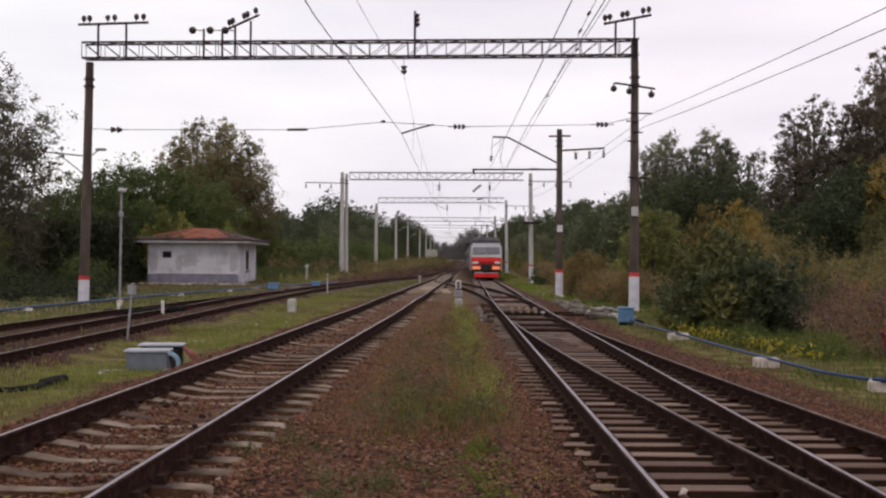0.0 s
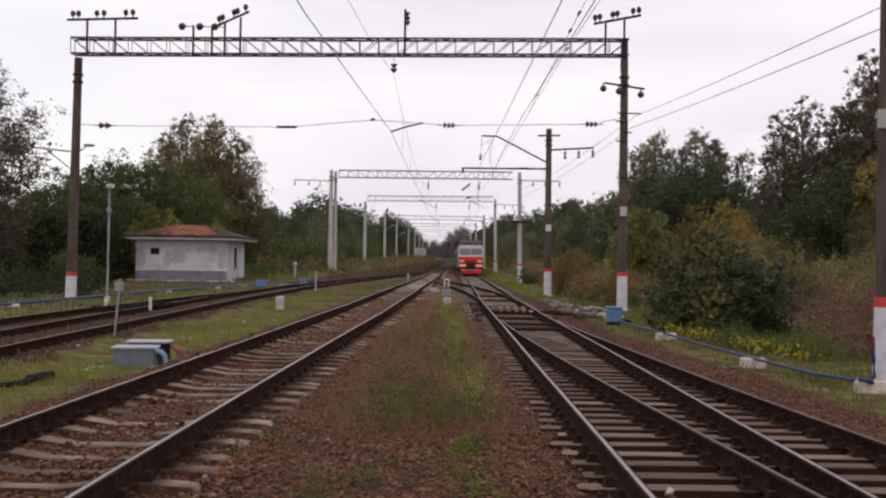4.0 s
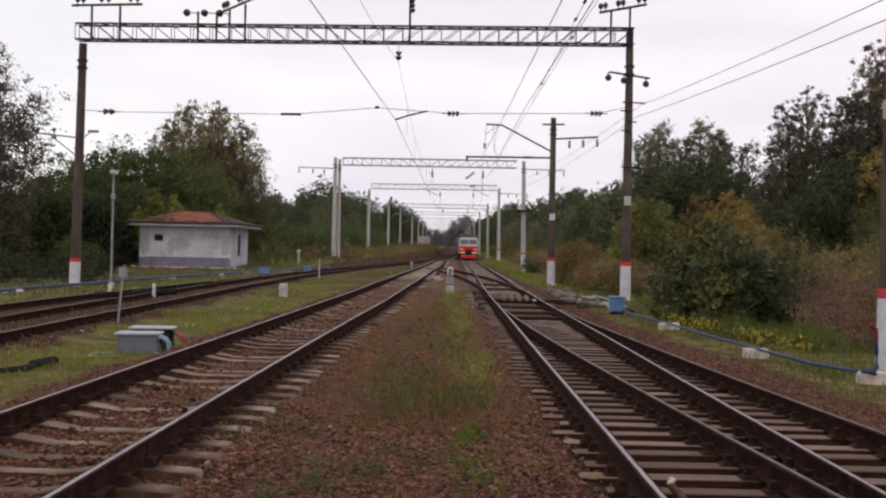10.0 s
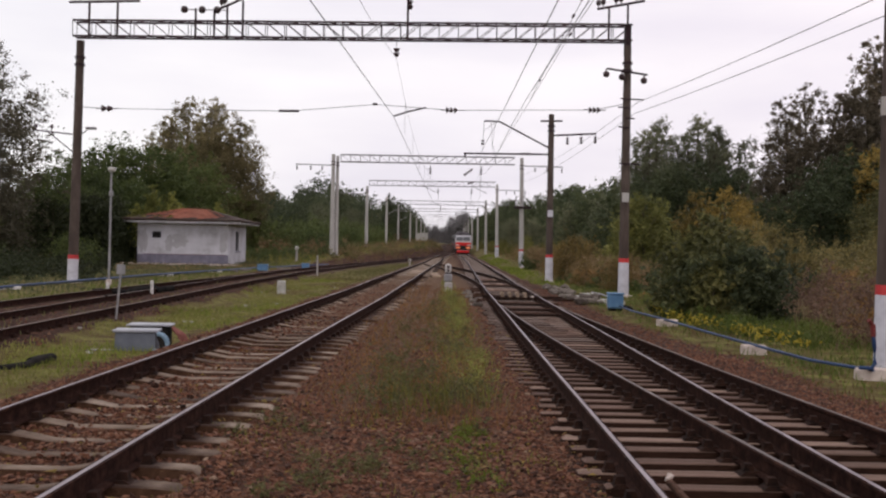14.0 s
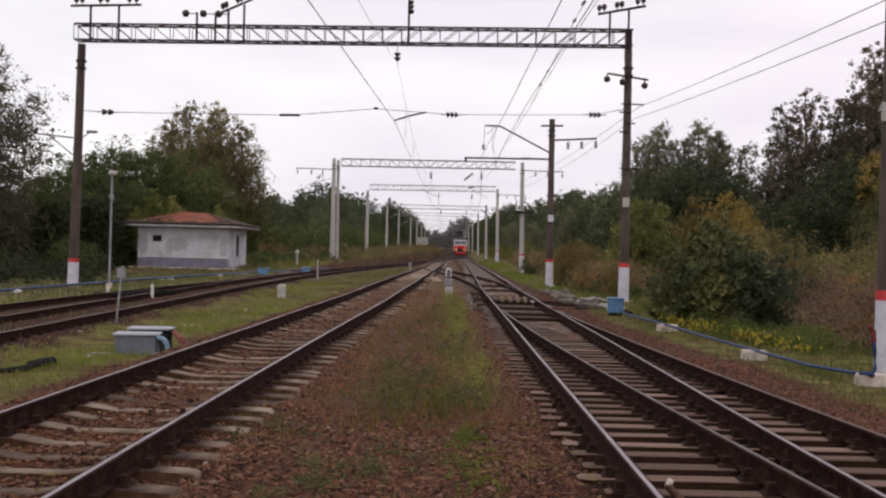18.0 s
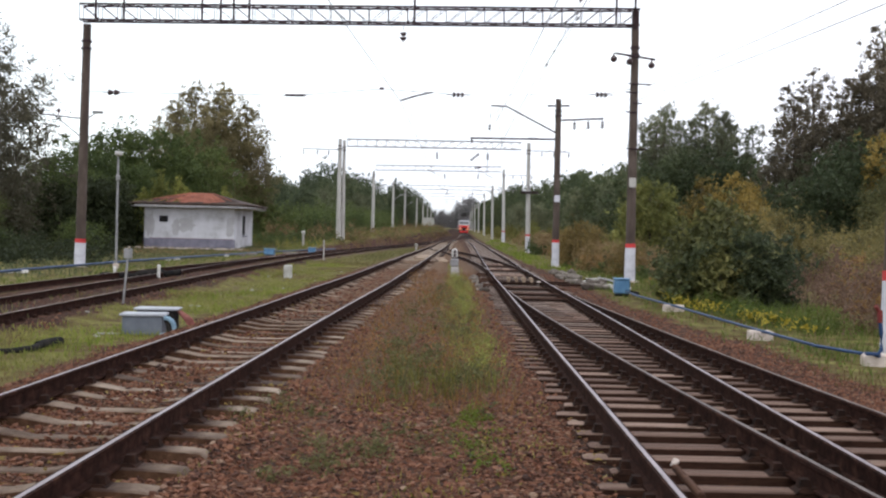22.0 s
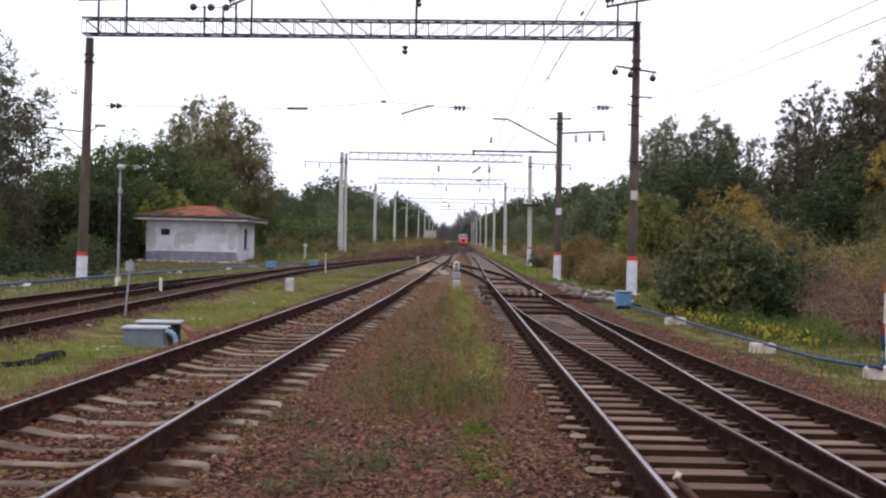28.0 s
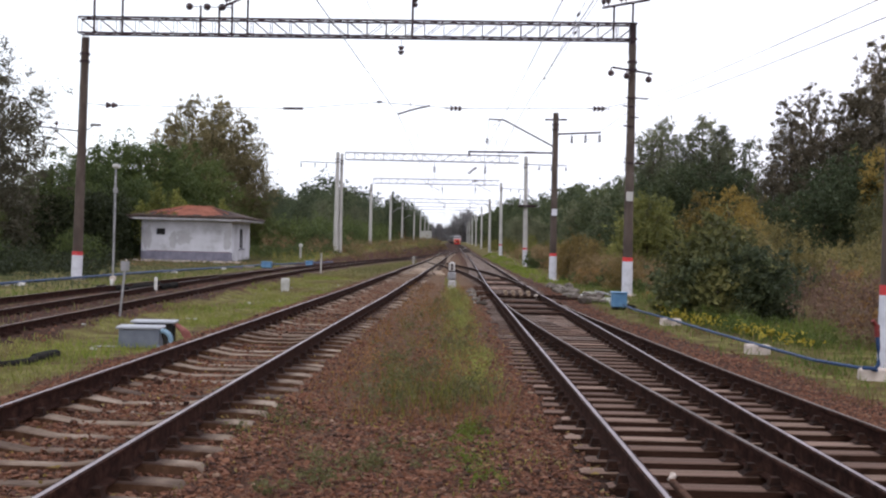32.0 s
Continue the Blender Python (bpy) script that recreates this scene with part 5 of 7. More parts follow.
    sp = [(0.32 + rr.gauss(0, 0.13) - 0.012 * k / 3, 12.6 + k * 0.5 + rr.random(), 0.05 + rr.random() * 0.24, rr.uniform(0.08, 0.18)) for k in range(56)]
    heaps("green_weeds", "fresh green weeds in a line between the tracks", sp, 6500, 0.028, "strip", 63)
    sp = [(rr.gauss(cx, 0.2), rr.gauss(cy, 0.35), 0.02 + rr.random() * 0.03, rr.uniform(0.05, 0.11)) for cx, cy in ((-1.15, 8.3), (-0.7, 9.0), (-0.95, 8.7), (-1.5, 10.2), (-0.4, 9.6)) for _ in range(12)]
    line = [(rr.gauss(0.24, 0.1), 8.1 + 2.9 * rr.random(), 0.01 + rr.random() * 0.04, rr.uniform(0.05, 0.1)) for _ in range(26)]
    heaps("bright_green_plants", "bright green low plants in the ballast", line, 2200, 0.02, "fresh", 67)
    heaps("low_green_plants", "low green plants in the ballast", sp, 4200, 0.02, "dull", 64)
    sp = [(6.35 + 0.12 * (28 - (18 + k * 0.12)) + rr.gauss(0, 0.28), 18 + k * 0.12, 0.05 + rr.random() * 0.2, rr.uniform(0.12, 0.26)) for k in range(30, 100)]
    heaps("verge_weeds", "lush green weeds at the foot of the bushes", sp, 11000, 0.04, "verge_weed", 65)
    sp = [(-17.5 + rr.random() * 6, 86 + rr.random() * 40, 0.05 + rr.random() * 0.5, rr.uniform(0.3, 0.7)) for _ in range(80)]
    heaps("hut_weeds", "green weeds beyond the hut", sp, 14000, 0.1, "mid", 66)
    sp = [(8.4 + rr.random() ** 1.5 * 6, 66 + rr.random() * 240, 0.1 + rr.random() * 1.2, rr.uniform(0.6, 1.3)) for _ in range(130)]
    heaps("verge_undergrowth", "olive undergrowth behind the far masts", sp, 26000, 0.2, "olive", 56)
    sp = []
    for k in range(230):
        y = 98 + rr.random() ** 1.2 * 150
        sp.append((float(x_side(y)) - 1.9 - rr.random() * 5.5, y, 0.05 + rr.random() * 0.3, rr.uniform(0.35, 0.75)))
    heaps("siding_bank_weeds", "brown and dull green weeds on the siding's bank", sp, 24000, 0.11, "weed", 58)
    heaps("siding_bank_grass", "dull green grass tufts on the siding's bank", [(x - 0.4, y + 0.7, z, q) for x, y, z, q in sp[::2]], 20000, 0.11, "dull", 59)
    sp = [(-13.5 - rr.random() * 7, 200 + rr.random() * 220, 0.1 + rr.random() * 0.9, rr.uniform(0.6, 1.3)) for _ in range(80)]
    heaps("distant_undergrowth", "brownish undergrowth on the far bank", sp, 14000, 0.25, "weed", 57)
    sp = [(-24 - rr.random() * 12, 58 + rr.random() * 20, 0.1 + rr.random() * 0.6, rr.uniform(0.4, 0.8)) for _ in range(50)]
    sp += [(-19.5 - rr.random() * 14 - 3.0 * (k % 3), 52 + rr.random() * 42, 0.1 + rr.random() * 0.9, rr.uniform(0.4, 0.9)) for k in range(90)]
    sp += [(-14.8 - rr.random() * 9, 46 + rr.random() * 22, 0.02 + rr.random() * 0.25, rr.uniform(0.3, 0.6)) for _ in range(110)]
    # leaf colour carries the shade of the trees above
    heaps("shade_undergrowth", "undergrowth coloured dark for the shade below the trees", [q for q in sp if q[0] < -0.31 * q[1]], 38000, 0.12, "shade", 55)


woods()


# ---- masts, gantries and wires ----
def mast(x, y, top, r0, r1, key, lean=0.0, band=1.0, name="concrete_mast", label="tapered concrete catenary mast with a whitewashed, red-banded foot", base=None, white=True, group="catenary masts"):
    z0 = gz(x, y) if base is None else base
    t = thing(name, (x, y, z0), label, "mast", group)
    h = top - z0
    at = lambda z: lean * z / h
    bm = rodded(((0, 0, -0.4), (at(h), 0, h), r0, r1), seg=20)
    part("shaft", bm, M[key], t, smooth=False)
    rr = lambda z: r0 + (r1 - r0) * (z + 0.4) / (h + 0.4)
    if white:
        zb = band - z0
        part("white_foot", rodded(((0, 0, 0.02), (at(zb), 0, zb), rr(0) + 0.012, rr(zb) + 0.012), seg=20), M["whitewash"], t, "whitewashed foot")
        part("red_band", rodded(((at(zb), 0, zb), (at(zb + 0.16), 0, zb + 0.16), rr(zb) + 0.013, rr(zb) + 0.012), seg=20), M["red_paint"], t, "red painted band")
    part("footing", boxed((r0 * 0.3, 0, 0.0), (r0 * 2.7, r0 * 2.5, 0.16), 0.03), M["raw_block"], t)
    for z in (h * 0.93, h * 0.90):
        part("clamp", rodded(((at(z), 0, z - 0.04), (at(z), 0, z + 0.04), rr(z) + 0.05, rr(z) + 0.05), seg=16), M["steel"], t)
    return t


def lattice_beam(x0, z0, x1, z1, y, depth, width, panels, key, group, r=0.035, flip=True):
    """A trussed beam from post to post: four chords, and panels of uprights and diagonals."""
    t = thing("gantry_beam", ((x0 + x1) / 2, y, (z0 + z1) / 2), "steel lattice gantry beam across the tracks", "gantry beam", group)
    L = math.hypot(x1 - x0, z1 - z0)
    t.matrix_world = pose((x0 + x1) / 2, y, (z0 + z1) / 2, 0, -math.degrees(math.atan2(z1 - z0, x1 - x0)), 0)
    for dy in (-width / 2, width / 2):
        for dz in (0, depth):
            part("chord", boxed((0, dy, dz), (L, r * 1.6, r * 2.0)), M[key], t)
    p = L / panels

    def panel(sign):
        bm = bmesh.new()
        for dy in (-width / 2, width / 2):
            rod(bm, (-p / 2, dy, 0), (-p / 2, dy, depth), r * 0.46, seg=5)
            rod(bm, (-p / 2 * sign, dy, depth), (p / 2 * sign, dy, 0), r * 0.42, seg=5)
        for dz in (0, depth):
            rod(bm, (-p / 2, -width / 2, dz), (p / 2, width / 2, dz), r * 0.45, seg=4)
        rod(bm, (-p / 2, -width / 2, 0), (-p / 2, width / 2, 0), r * 0.45, seg=4)
        return mesh_of("lattice_panel", bm, M[key])

    down, up = panel(1), panel(-1)
    for i in range(panels):
        share("lattice_panel", down if (i < panels / 2 or not flip) else up, t, pose(-L / 2 + (i + 0.5) * p, 0, 0))
    return t


def insulator_string(bm, a, b, n, r):
    a, b = Vector(a), Vector(b)
    for i in range(n):
        c = a.lerp(b, (i + 0.5) / n)
        d = (b - a).normalized() * ((b - a).length / n * 0.38)
        rod(bm, c - d, c + d, r, r * 0.45, 10)


def crossarm(name, label, posts, arm, pins, key="steel", droop=False, group="crossarms"):
    """A bar on uprights, with pin insulators on it or hanging from it."""
    (ax, ay, az), (bx, by, bz) = arm
    t = thing(name, (ax, ay, az), label, "crossarm", group)
    o = Vector((ax, ay, az))
    part("bar", rodded(((0, 0, 0), Vector((bx, by, bz)) - o, 0.05), seg=6), M[key], t)
    for p, q in posts:
        part("upright", rodded((Vector(p) - o, Vector(q) - o, 0.045), seg=6), M[key], t)
    for f in pins:
        c = Vector((bx, by, bz)) - o
        c = c * f
        bm = bmesh.new()
        if droop:
            rod(bm, c, c + Vector((0, 0, -0.2)), 0.015, seg=5)
            insulator_string(bm, c + Vector((0, 0, -0.15)), c + Vector((0, 0, -0.55)), 3, 0.1)
        else:
            rod(bm, c, c + Vector((0, 0, 0.16)), 0.02, seg=5)
            ball(bm, c + Vector((0, 0, 0.24)), 0.10, 1.3)
        part("insulator", bm, M["insulator"], t)
    return t


def wire(name, label, pts, r=0.012, sag=0.0, key="wire"):
    """A wire through the points, sagging between each two."""
    bm = bmesh.new()
    t = None
    path = []
    for a, b in zip(pts, pts[1:]):
        a, b = Vector(a), Vector(b)
        n = max(2, int((b - a).length / 4))
        for i in range(n):
            f = i / n
            p = a.lerp(b, f)
            p.z -= sag * 4 * f * (1 - f) * ((b - a).length / 60) ** 2
            path.append(p)
    path.append(Vector(pts[-1]))
    rings = []
    for i, p in enumerate(path):
        d = (path[min(i + 1, len(path) - 1)] - path[max(i - 1, 0)]).normalized()
        s = d.cross(Vector((0, 0, 1))).normalized()
        u = s.cross(d)
        rings.append([bm.verts.new(p + (s * math.cos(k * 2.0944) + u * math.sin(k * 2.0944)) * r) for k in range(3)])
    for a, b in zip(rings, rings[1:]):
        for k in range(3):
            bm.faces.new((a[k], a[(k + 1) % 3], b[(k + 1) % 3], b[k]))
    ob = part(name, bm, M[key], None)
    return tagged(ob, label, "wire", "overhead wires")


def first_gantry():
    yl, yr, y = 44.3, 42.3, 43.4
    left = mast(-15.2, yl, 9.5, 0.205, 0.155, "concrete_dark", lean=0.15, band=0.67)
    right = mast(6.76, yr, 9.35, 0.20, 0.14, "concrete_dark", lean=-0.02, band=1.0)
    lattice_beam(-14.98, 9.48, 7.05, 9.72, y, 0.62, 0.5, 29, "steel", "near gantry")
    post = thing("beam_end_post", (6.9, y, 9.4), "steel end post joining beam and mast", "bracket")
    part("plate", boxed((0, 0, 0.35), (0.22, 0.45, 1.2)), M["steel"], post)
    # high crossarms with pin insulators
    crossarm("crossarm", "steel crossarm with pin insulators on the gantry", [((-14.42, y, 9.45), (-14.42, y, 10.87)), ((-13.3, y, 9.45), (-13.3, y, 10.91))], ((-15.22, y, 10.85), (-12.42, y, 10.95)), (0.08, 0.16, 0.42, 0.52, 0.83, 0.93))
    crossarm("crossarm", "slanting steel crossarm with pin insulators on the gantry", [((-8.95, y, 9.5), (-8.95, y, 10.86)), ((-8.33, y, 9.5), (-8.33, y, 11.03))], ((-9.35, y + 0.2, 10.72), (-7.95, y - 0.3, 11.2)), (0.1, 0.2, 0.55, 0.65, 0.9))
    crossarm("crossarm", "slanting steel crossarm with pin insulators on the mast top", [((6.12, y - 0.2, 9.7), (6.12, y - 0.2, 11.05)), ((6.86, y - 0.2, 9.7), (6.86, y - 0.2, 11.17))], ((5.66, y - 0.1, 10.95), (7.5, y - 0.3, 11.27)), (0.03, 0.13, 0.4, 0.5, 0.83, 0.95))
    # two uprights with dark strain insulators lying between them
    s = thing("strain_insulators", (-10.2, y, 9.5), "dark strain insulators between two uprights on the beam", "insulator")
    for x in (0.0, 0.74):
        part("upright", rodded(((x, 0, 0), (x, 0, 1.2), 0.045), seg=6), M["steel"], s)
    for x0, x1 in ((-0.5, 0.0), (0.2, 0.74), (0.8, 1.25)):
        bm = bmesh.new()
        rod(bm, (x0, 0, 1.16), (x1, 0, 1.14), 0.02, seg=5)
        ball(bm, (x0 + 0.05, 0, 1.15), 0.15)
        part("insulator", bm, M["insulator"], s)
    # upright with a hanging insulator in the middle
    h = thing("centre_hanger", (-1.8, y, 9.6), "upright with strain insulator and a hanging insulator below the beam", "hanger")
    part("upright", rodded(((0, 0, 0), (0, 0, 1.85), 0.05), seg=6), M["steel"], h)
    bm = bmesh.new()
    insulator_string(bm, (0.08, 0, 1.75), (0.1, 0, 1.2), 3, 0.12)
    part("insulator", bm, M["insulator"], h)
    bm = bmesh.new()
    rod(bm, (-0.42, 0, 0.05), (-0.42, 0, -0.3), 0.012, seg=5)
    insulator_string(bm, (-0.42, 0, -0.32), (-0.42, 0, -0.68), 2, 0.14)
    part("hanging_insulator", bm, M["insulator"], h)
    # lamps and irons on the right mast
    a = thing("lamp_arm", (6.76, yr, 8.3), "short crossarm with two dark bell lamps on the mast", "lamp")
    part("arm", rodded(((-0.82, -0.25, 0.12), (0.72, -0.25, -0.1), 0.04), seg=6), M["steel"], a)
    for x, z in ((-0.86, 0.0), (-0.26, -0.1), (0.58, -0.22)):
        bm = bmesh.new()
        ball(bm, (x, -0.25, z - 0.1), 0.13)
        rod(bm, (x, -0.25, z), (x, -0.25, z + 0.12), 0.03, seg=6)
        part("lamp_head", bm, M["insulator"], a)
    for z, x0, x1 in ((7.28, -0.28, 0.6), (6.96, -0.36, 0.1), (4.8, -0.3, 0.5), (6.55, -0.1, 0.26), (6.2, -0.33, 0.1)):
        irons = thing("step_iron", (6.76, yr, z), "short steel bracket on the mast", "bracket", "mast brackets")
        part("bar", rodded(((x0, -0.2, 0), (x1, -0.2, -0.03), 0.03), seg=5), M["steel"], irons)
    p = thing("mast_plate", (6.74, yr - 0.21, 3.5), "pale number plate on the mast", "plate")
    part("plate", boxed((0, 0, 0), (0.26, 0.02, 0.36), 0.005), M["concrete"], p)
    # arm with lamp on the left mast
    a = thing("mast_lamp", (-15.2, yl, 5.4), "street lamp head and wire arm on the dark mast", "lamp")
    part("wire_arm", rodded(((-1.7, 0, 0.45), (-0.1, 0, 0.3), 0.03), ((-1.1, 0, 0.38), (-0.1, 0, -0.4), 0.022), seg=5), M["steel"], a)
    part("lamp_arm", rodded(((0.1, 0, 0.2), (0.55, -0.1, 0.5), 0.025), seg=5), M["galv"], a)
    bm = bmesh.new()
    box(bm, (0.68, -0.12, 0.55), (0.42, 0.2, 0.1), bevel=0.03)
    part("lamp_head", bm, M["galv"], a)
    for x in (-1.6, -0.95):
        bm = bmesh.new()
        rod(bm, (x, 0, 0.42), (x, 0, 0.55), 0.015, seg=5)
        ball(bm, (x, 0, 0.6), 0.07, 1.3)
        part("insulator", bm, M["insulator"], a)
    # the cross span between the masts with its insulators
    wire("cross_span", "thin cross-span wire between the gantry masts", [(-15.1, yl, 6.82), (-13.67, 43.5, 6.68), (-6.44, 43.5, 6.72), (-3.03, 43.5, 7.05), (0, 43.5, 6.88), (5.66, 43.5, 7.0), (6.7, yr, 7.12)], 0.014, 0.0, "wire")
    for x, z, n in ((-13.67, 6.68, 2), (0.0, 6.88, 3), (5.66, 7.0, 3)):
        i = thing("span_insulator", (x, 43.5, z), "dark insulator in the cross-span wire", "insulator", "span insulators")
        bm = bmesh.new()
        rod(bm, (-0.45, 0, 0), (0.45, 0, 0), 0.02, seg=5)
        insulator_string(bm, (-0.24, 0, 0), (0.24, 0, 0), n, 0.13)
        part("discs", bm, M["insulator"], i)
    for x0, x1, z in ((-6.85, -6.05, 6.72), (-3.12, -2.95, 7.06)):
        i = thing("turnbuckle", (x0, 43.5, z), "slim turnbuckle in the cross-span wire", "turnbuckle")
        part("body", rodded(((0, 0, 0), (x1 - x0, 0, 0.01), 0.05), seg=6), M["steel"], i)
    pull = thing("pull_off_arm", (-2.4, 45.5, 6.83), "bent steel pull-off arm holding the contact wire", "steady arm")
    part("arm", rodded(((0, 0, 0), (0.6, 0, 0.2), 0.035), ((0.6, 0, 0.2), (1.33, 0, 0.38), 0.035), seg=6), M["steel"], pull)


first_gantry()

# the mast with a long bracket over the right track
mast(5.53, 60.2, 8.8, 0.2, 0.15, "concrete_dark", lean=-0.04, band=0.95)
br = thing("catenary_bracket", (5.5, 60.2, 6.9), "bent tubular bracket reaching over the track", "bracket")
part("tube", rodded(((0, 0, 0), (-2.85, 0, 1.45), 0.045), ((-2.85, 0, 1.45), (-3.68, 0, 1.47), 0.045), seg=8), M["steel"], br)
part("stay", rodded(((0, 0, -0.3), (-4.78, 0, -0.33), 0.05), seg=8), M["steel"], br)
part("tie", rodded(((-4.7, 0, -0.33), (-4.7, 0, -0.55), 0.06), seg=6), M["steel"], br)
part("hanger", rodded(((-3.68, 0, 1.47), (-3.74, 0, 0.35), 0.014), ((-3.0, 0, 1.46), (-3.72, 0, 0.9), 0.012), seg=5), M["wire"], br)
bm = bmesh.new()
insulator_string(bm, (-3.74, 0, 0.42), (-3.76, 0, 0.12), 2, 0.1)
part("insulator", bm, M["insulator"], br)
bm = bmesh.new()
insulator_string(bm, (-1.6, 0, -0.29), (-1.1, 0, -0.29), 3, 0.09)
part("stay_insulator", bm, M["insulator"], br)
crossarm("crossarm", "side arm with three hanging insulators on the dark mast", [], ((5.55, 60.2, 7.64), (7.96, 60.2, 7.79)), (0.35, 0.66, 0.98), droop=True)
crossarm("crossarm", "slim steel arm at the mast top", [], ((4.9, 60.2, 8.42), (6.1, 60.2, 8.45)), ())
pl = thing("mast_plate", (5.52, 59.98, 3.35), "pale number plate on the dark mast", "plate")
part("plate", boxed((0, 0, 0), (0.3, 0.02, 0.36), 0.005), M["whitewash"], pl)

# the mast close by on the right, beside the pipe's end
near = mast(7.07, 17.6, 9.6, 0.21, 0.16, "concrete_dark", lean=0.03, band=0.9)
pl = thing("mast_plate", (6.9, 17.42, 3.9), "pale number plate on the near mast", "plate")
part("plate", boxed((0, 0, 0), (0.2, 0.02, 0.3), 0.005), M["concrete"], pl)

# further gantries
def far_gantry(y, xl, xr, topl, topr, beam0, beam1, bl, brt, panels, double=False, arms=True):
    r0, r1 = 0.24, 0.17
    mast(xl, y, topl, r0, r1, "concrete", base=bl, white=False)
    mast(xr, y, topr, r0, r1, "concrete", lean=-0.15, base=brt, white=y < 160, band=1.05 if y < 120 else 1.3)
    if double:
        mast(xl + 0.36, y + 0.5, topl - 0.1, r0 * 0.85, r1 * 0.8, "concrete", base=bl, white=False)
    lattice_beam(beam0[0], beam0[1], beam1[0], beam1[1], y, 0.68, 0.55, panels, "galv", "far gantries", r=0.045)
    if arms:
        crossarm("crossarm", "side arm with hanging insulators on the pale mast", [], ((xl, y, topl - 1.05), (xl - 3.6, y, topl - 1.0)), (0.3, 0.6, 0.97), "galv", True)
        crossarm("crossarm", "side arm with hanging insulators on the pale mast", [], ((xr, y, topr - 0.75), (xr + 3.8, y, topr - 0.8)), (0.3, 0.6, 0.97), "galv", True)


far_gantry(105, -11.2, 6.98, 9.95, 9.95, (-10.48, 9.25), (6.15, 9.29), 0.2, -0.58, 18, True)
far_gantry(150, -11.3, 6.6, 9.3, 9.85, (-11.0, 9.38), (6.2, 9.50), 0.75, -0.1, 16)
far_gantry(195, -11.15, 6.6, 9.8, 9.5, (-10.6, 8.5), (6.5, 8.5), 1.28, -0.13, 14)
far_gantry(250, -11.6, 6.6, 10.3, 10.0, (-11.2, 8.9), (6.4, 8.9), 1.5, 0.1, 12, arms=False)
for y, z in ((310, 1.3), (370, 1.35), (430, 1.5), (490, 1.6)):
    far_gantry(y, -11.0, 6.6, z + 8.8, z + 8.6, (-10.8, z + 7.9), (6.4, z + 7.9), z, z - 0.6, 10, arms=False)
# lean transformer arm on the second right mast
tb = thing("switch_platform", (6.6, 104.7, 5.2), "small steel switch gear on the pale mast", "switch gear")
part("frame", boxed((0.4, 0, 0), (1.7, 0.3, 0.22), 0.04), M["steel"], tb)
part("horn", rodded(((-0.3, 0, 0), (-0.25, 0, 1.1), 0.06), ((0.5, 0, 0.1), (0.2, 0, 0.9), 0.05), seg=6), M["galv"], tb)
for y, x in ((150, -11.3), (195, -11.15), (250, -11.6)):
    lp = thing("mast_lamp", (x + 0.2, y, 6.9), "small angled lamp on the pale mast", "lamp", "far mast lamps")
    part("arm", rodded(((-0.1, 0, -0.4), (1.1, -0.2, 0.4), 0.05), seg=6), M["galv"], lp)
    part("lamp_head", boxed((1.35, -0.25, 0.5), (0.7, 0.3, 0.16), 0.04), M["galv"], lp)


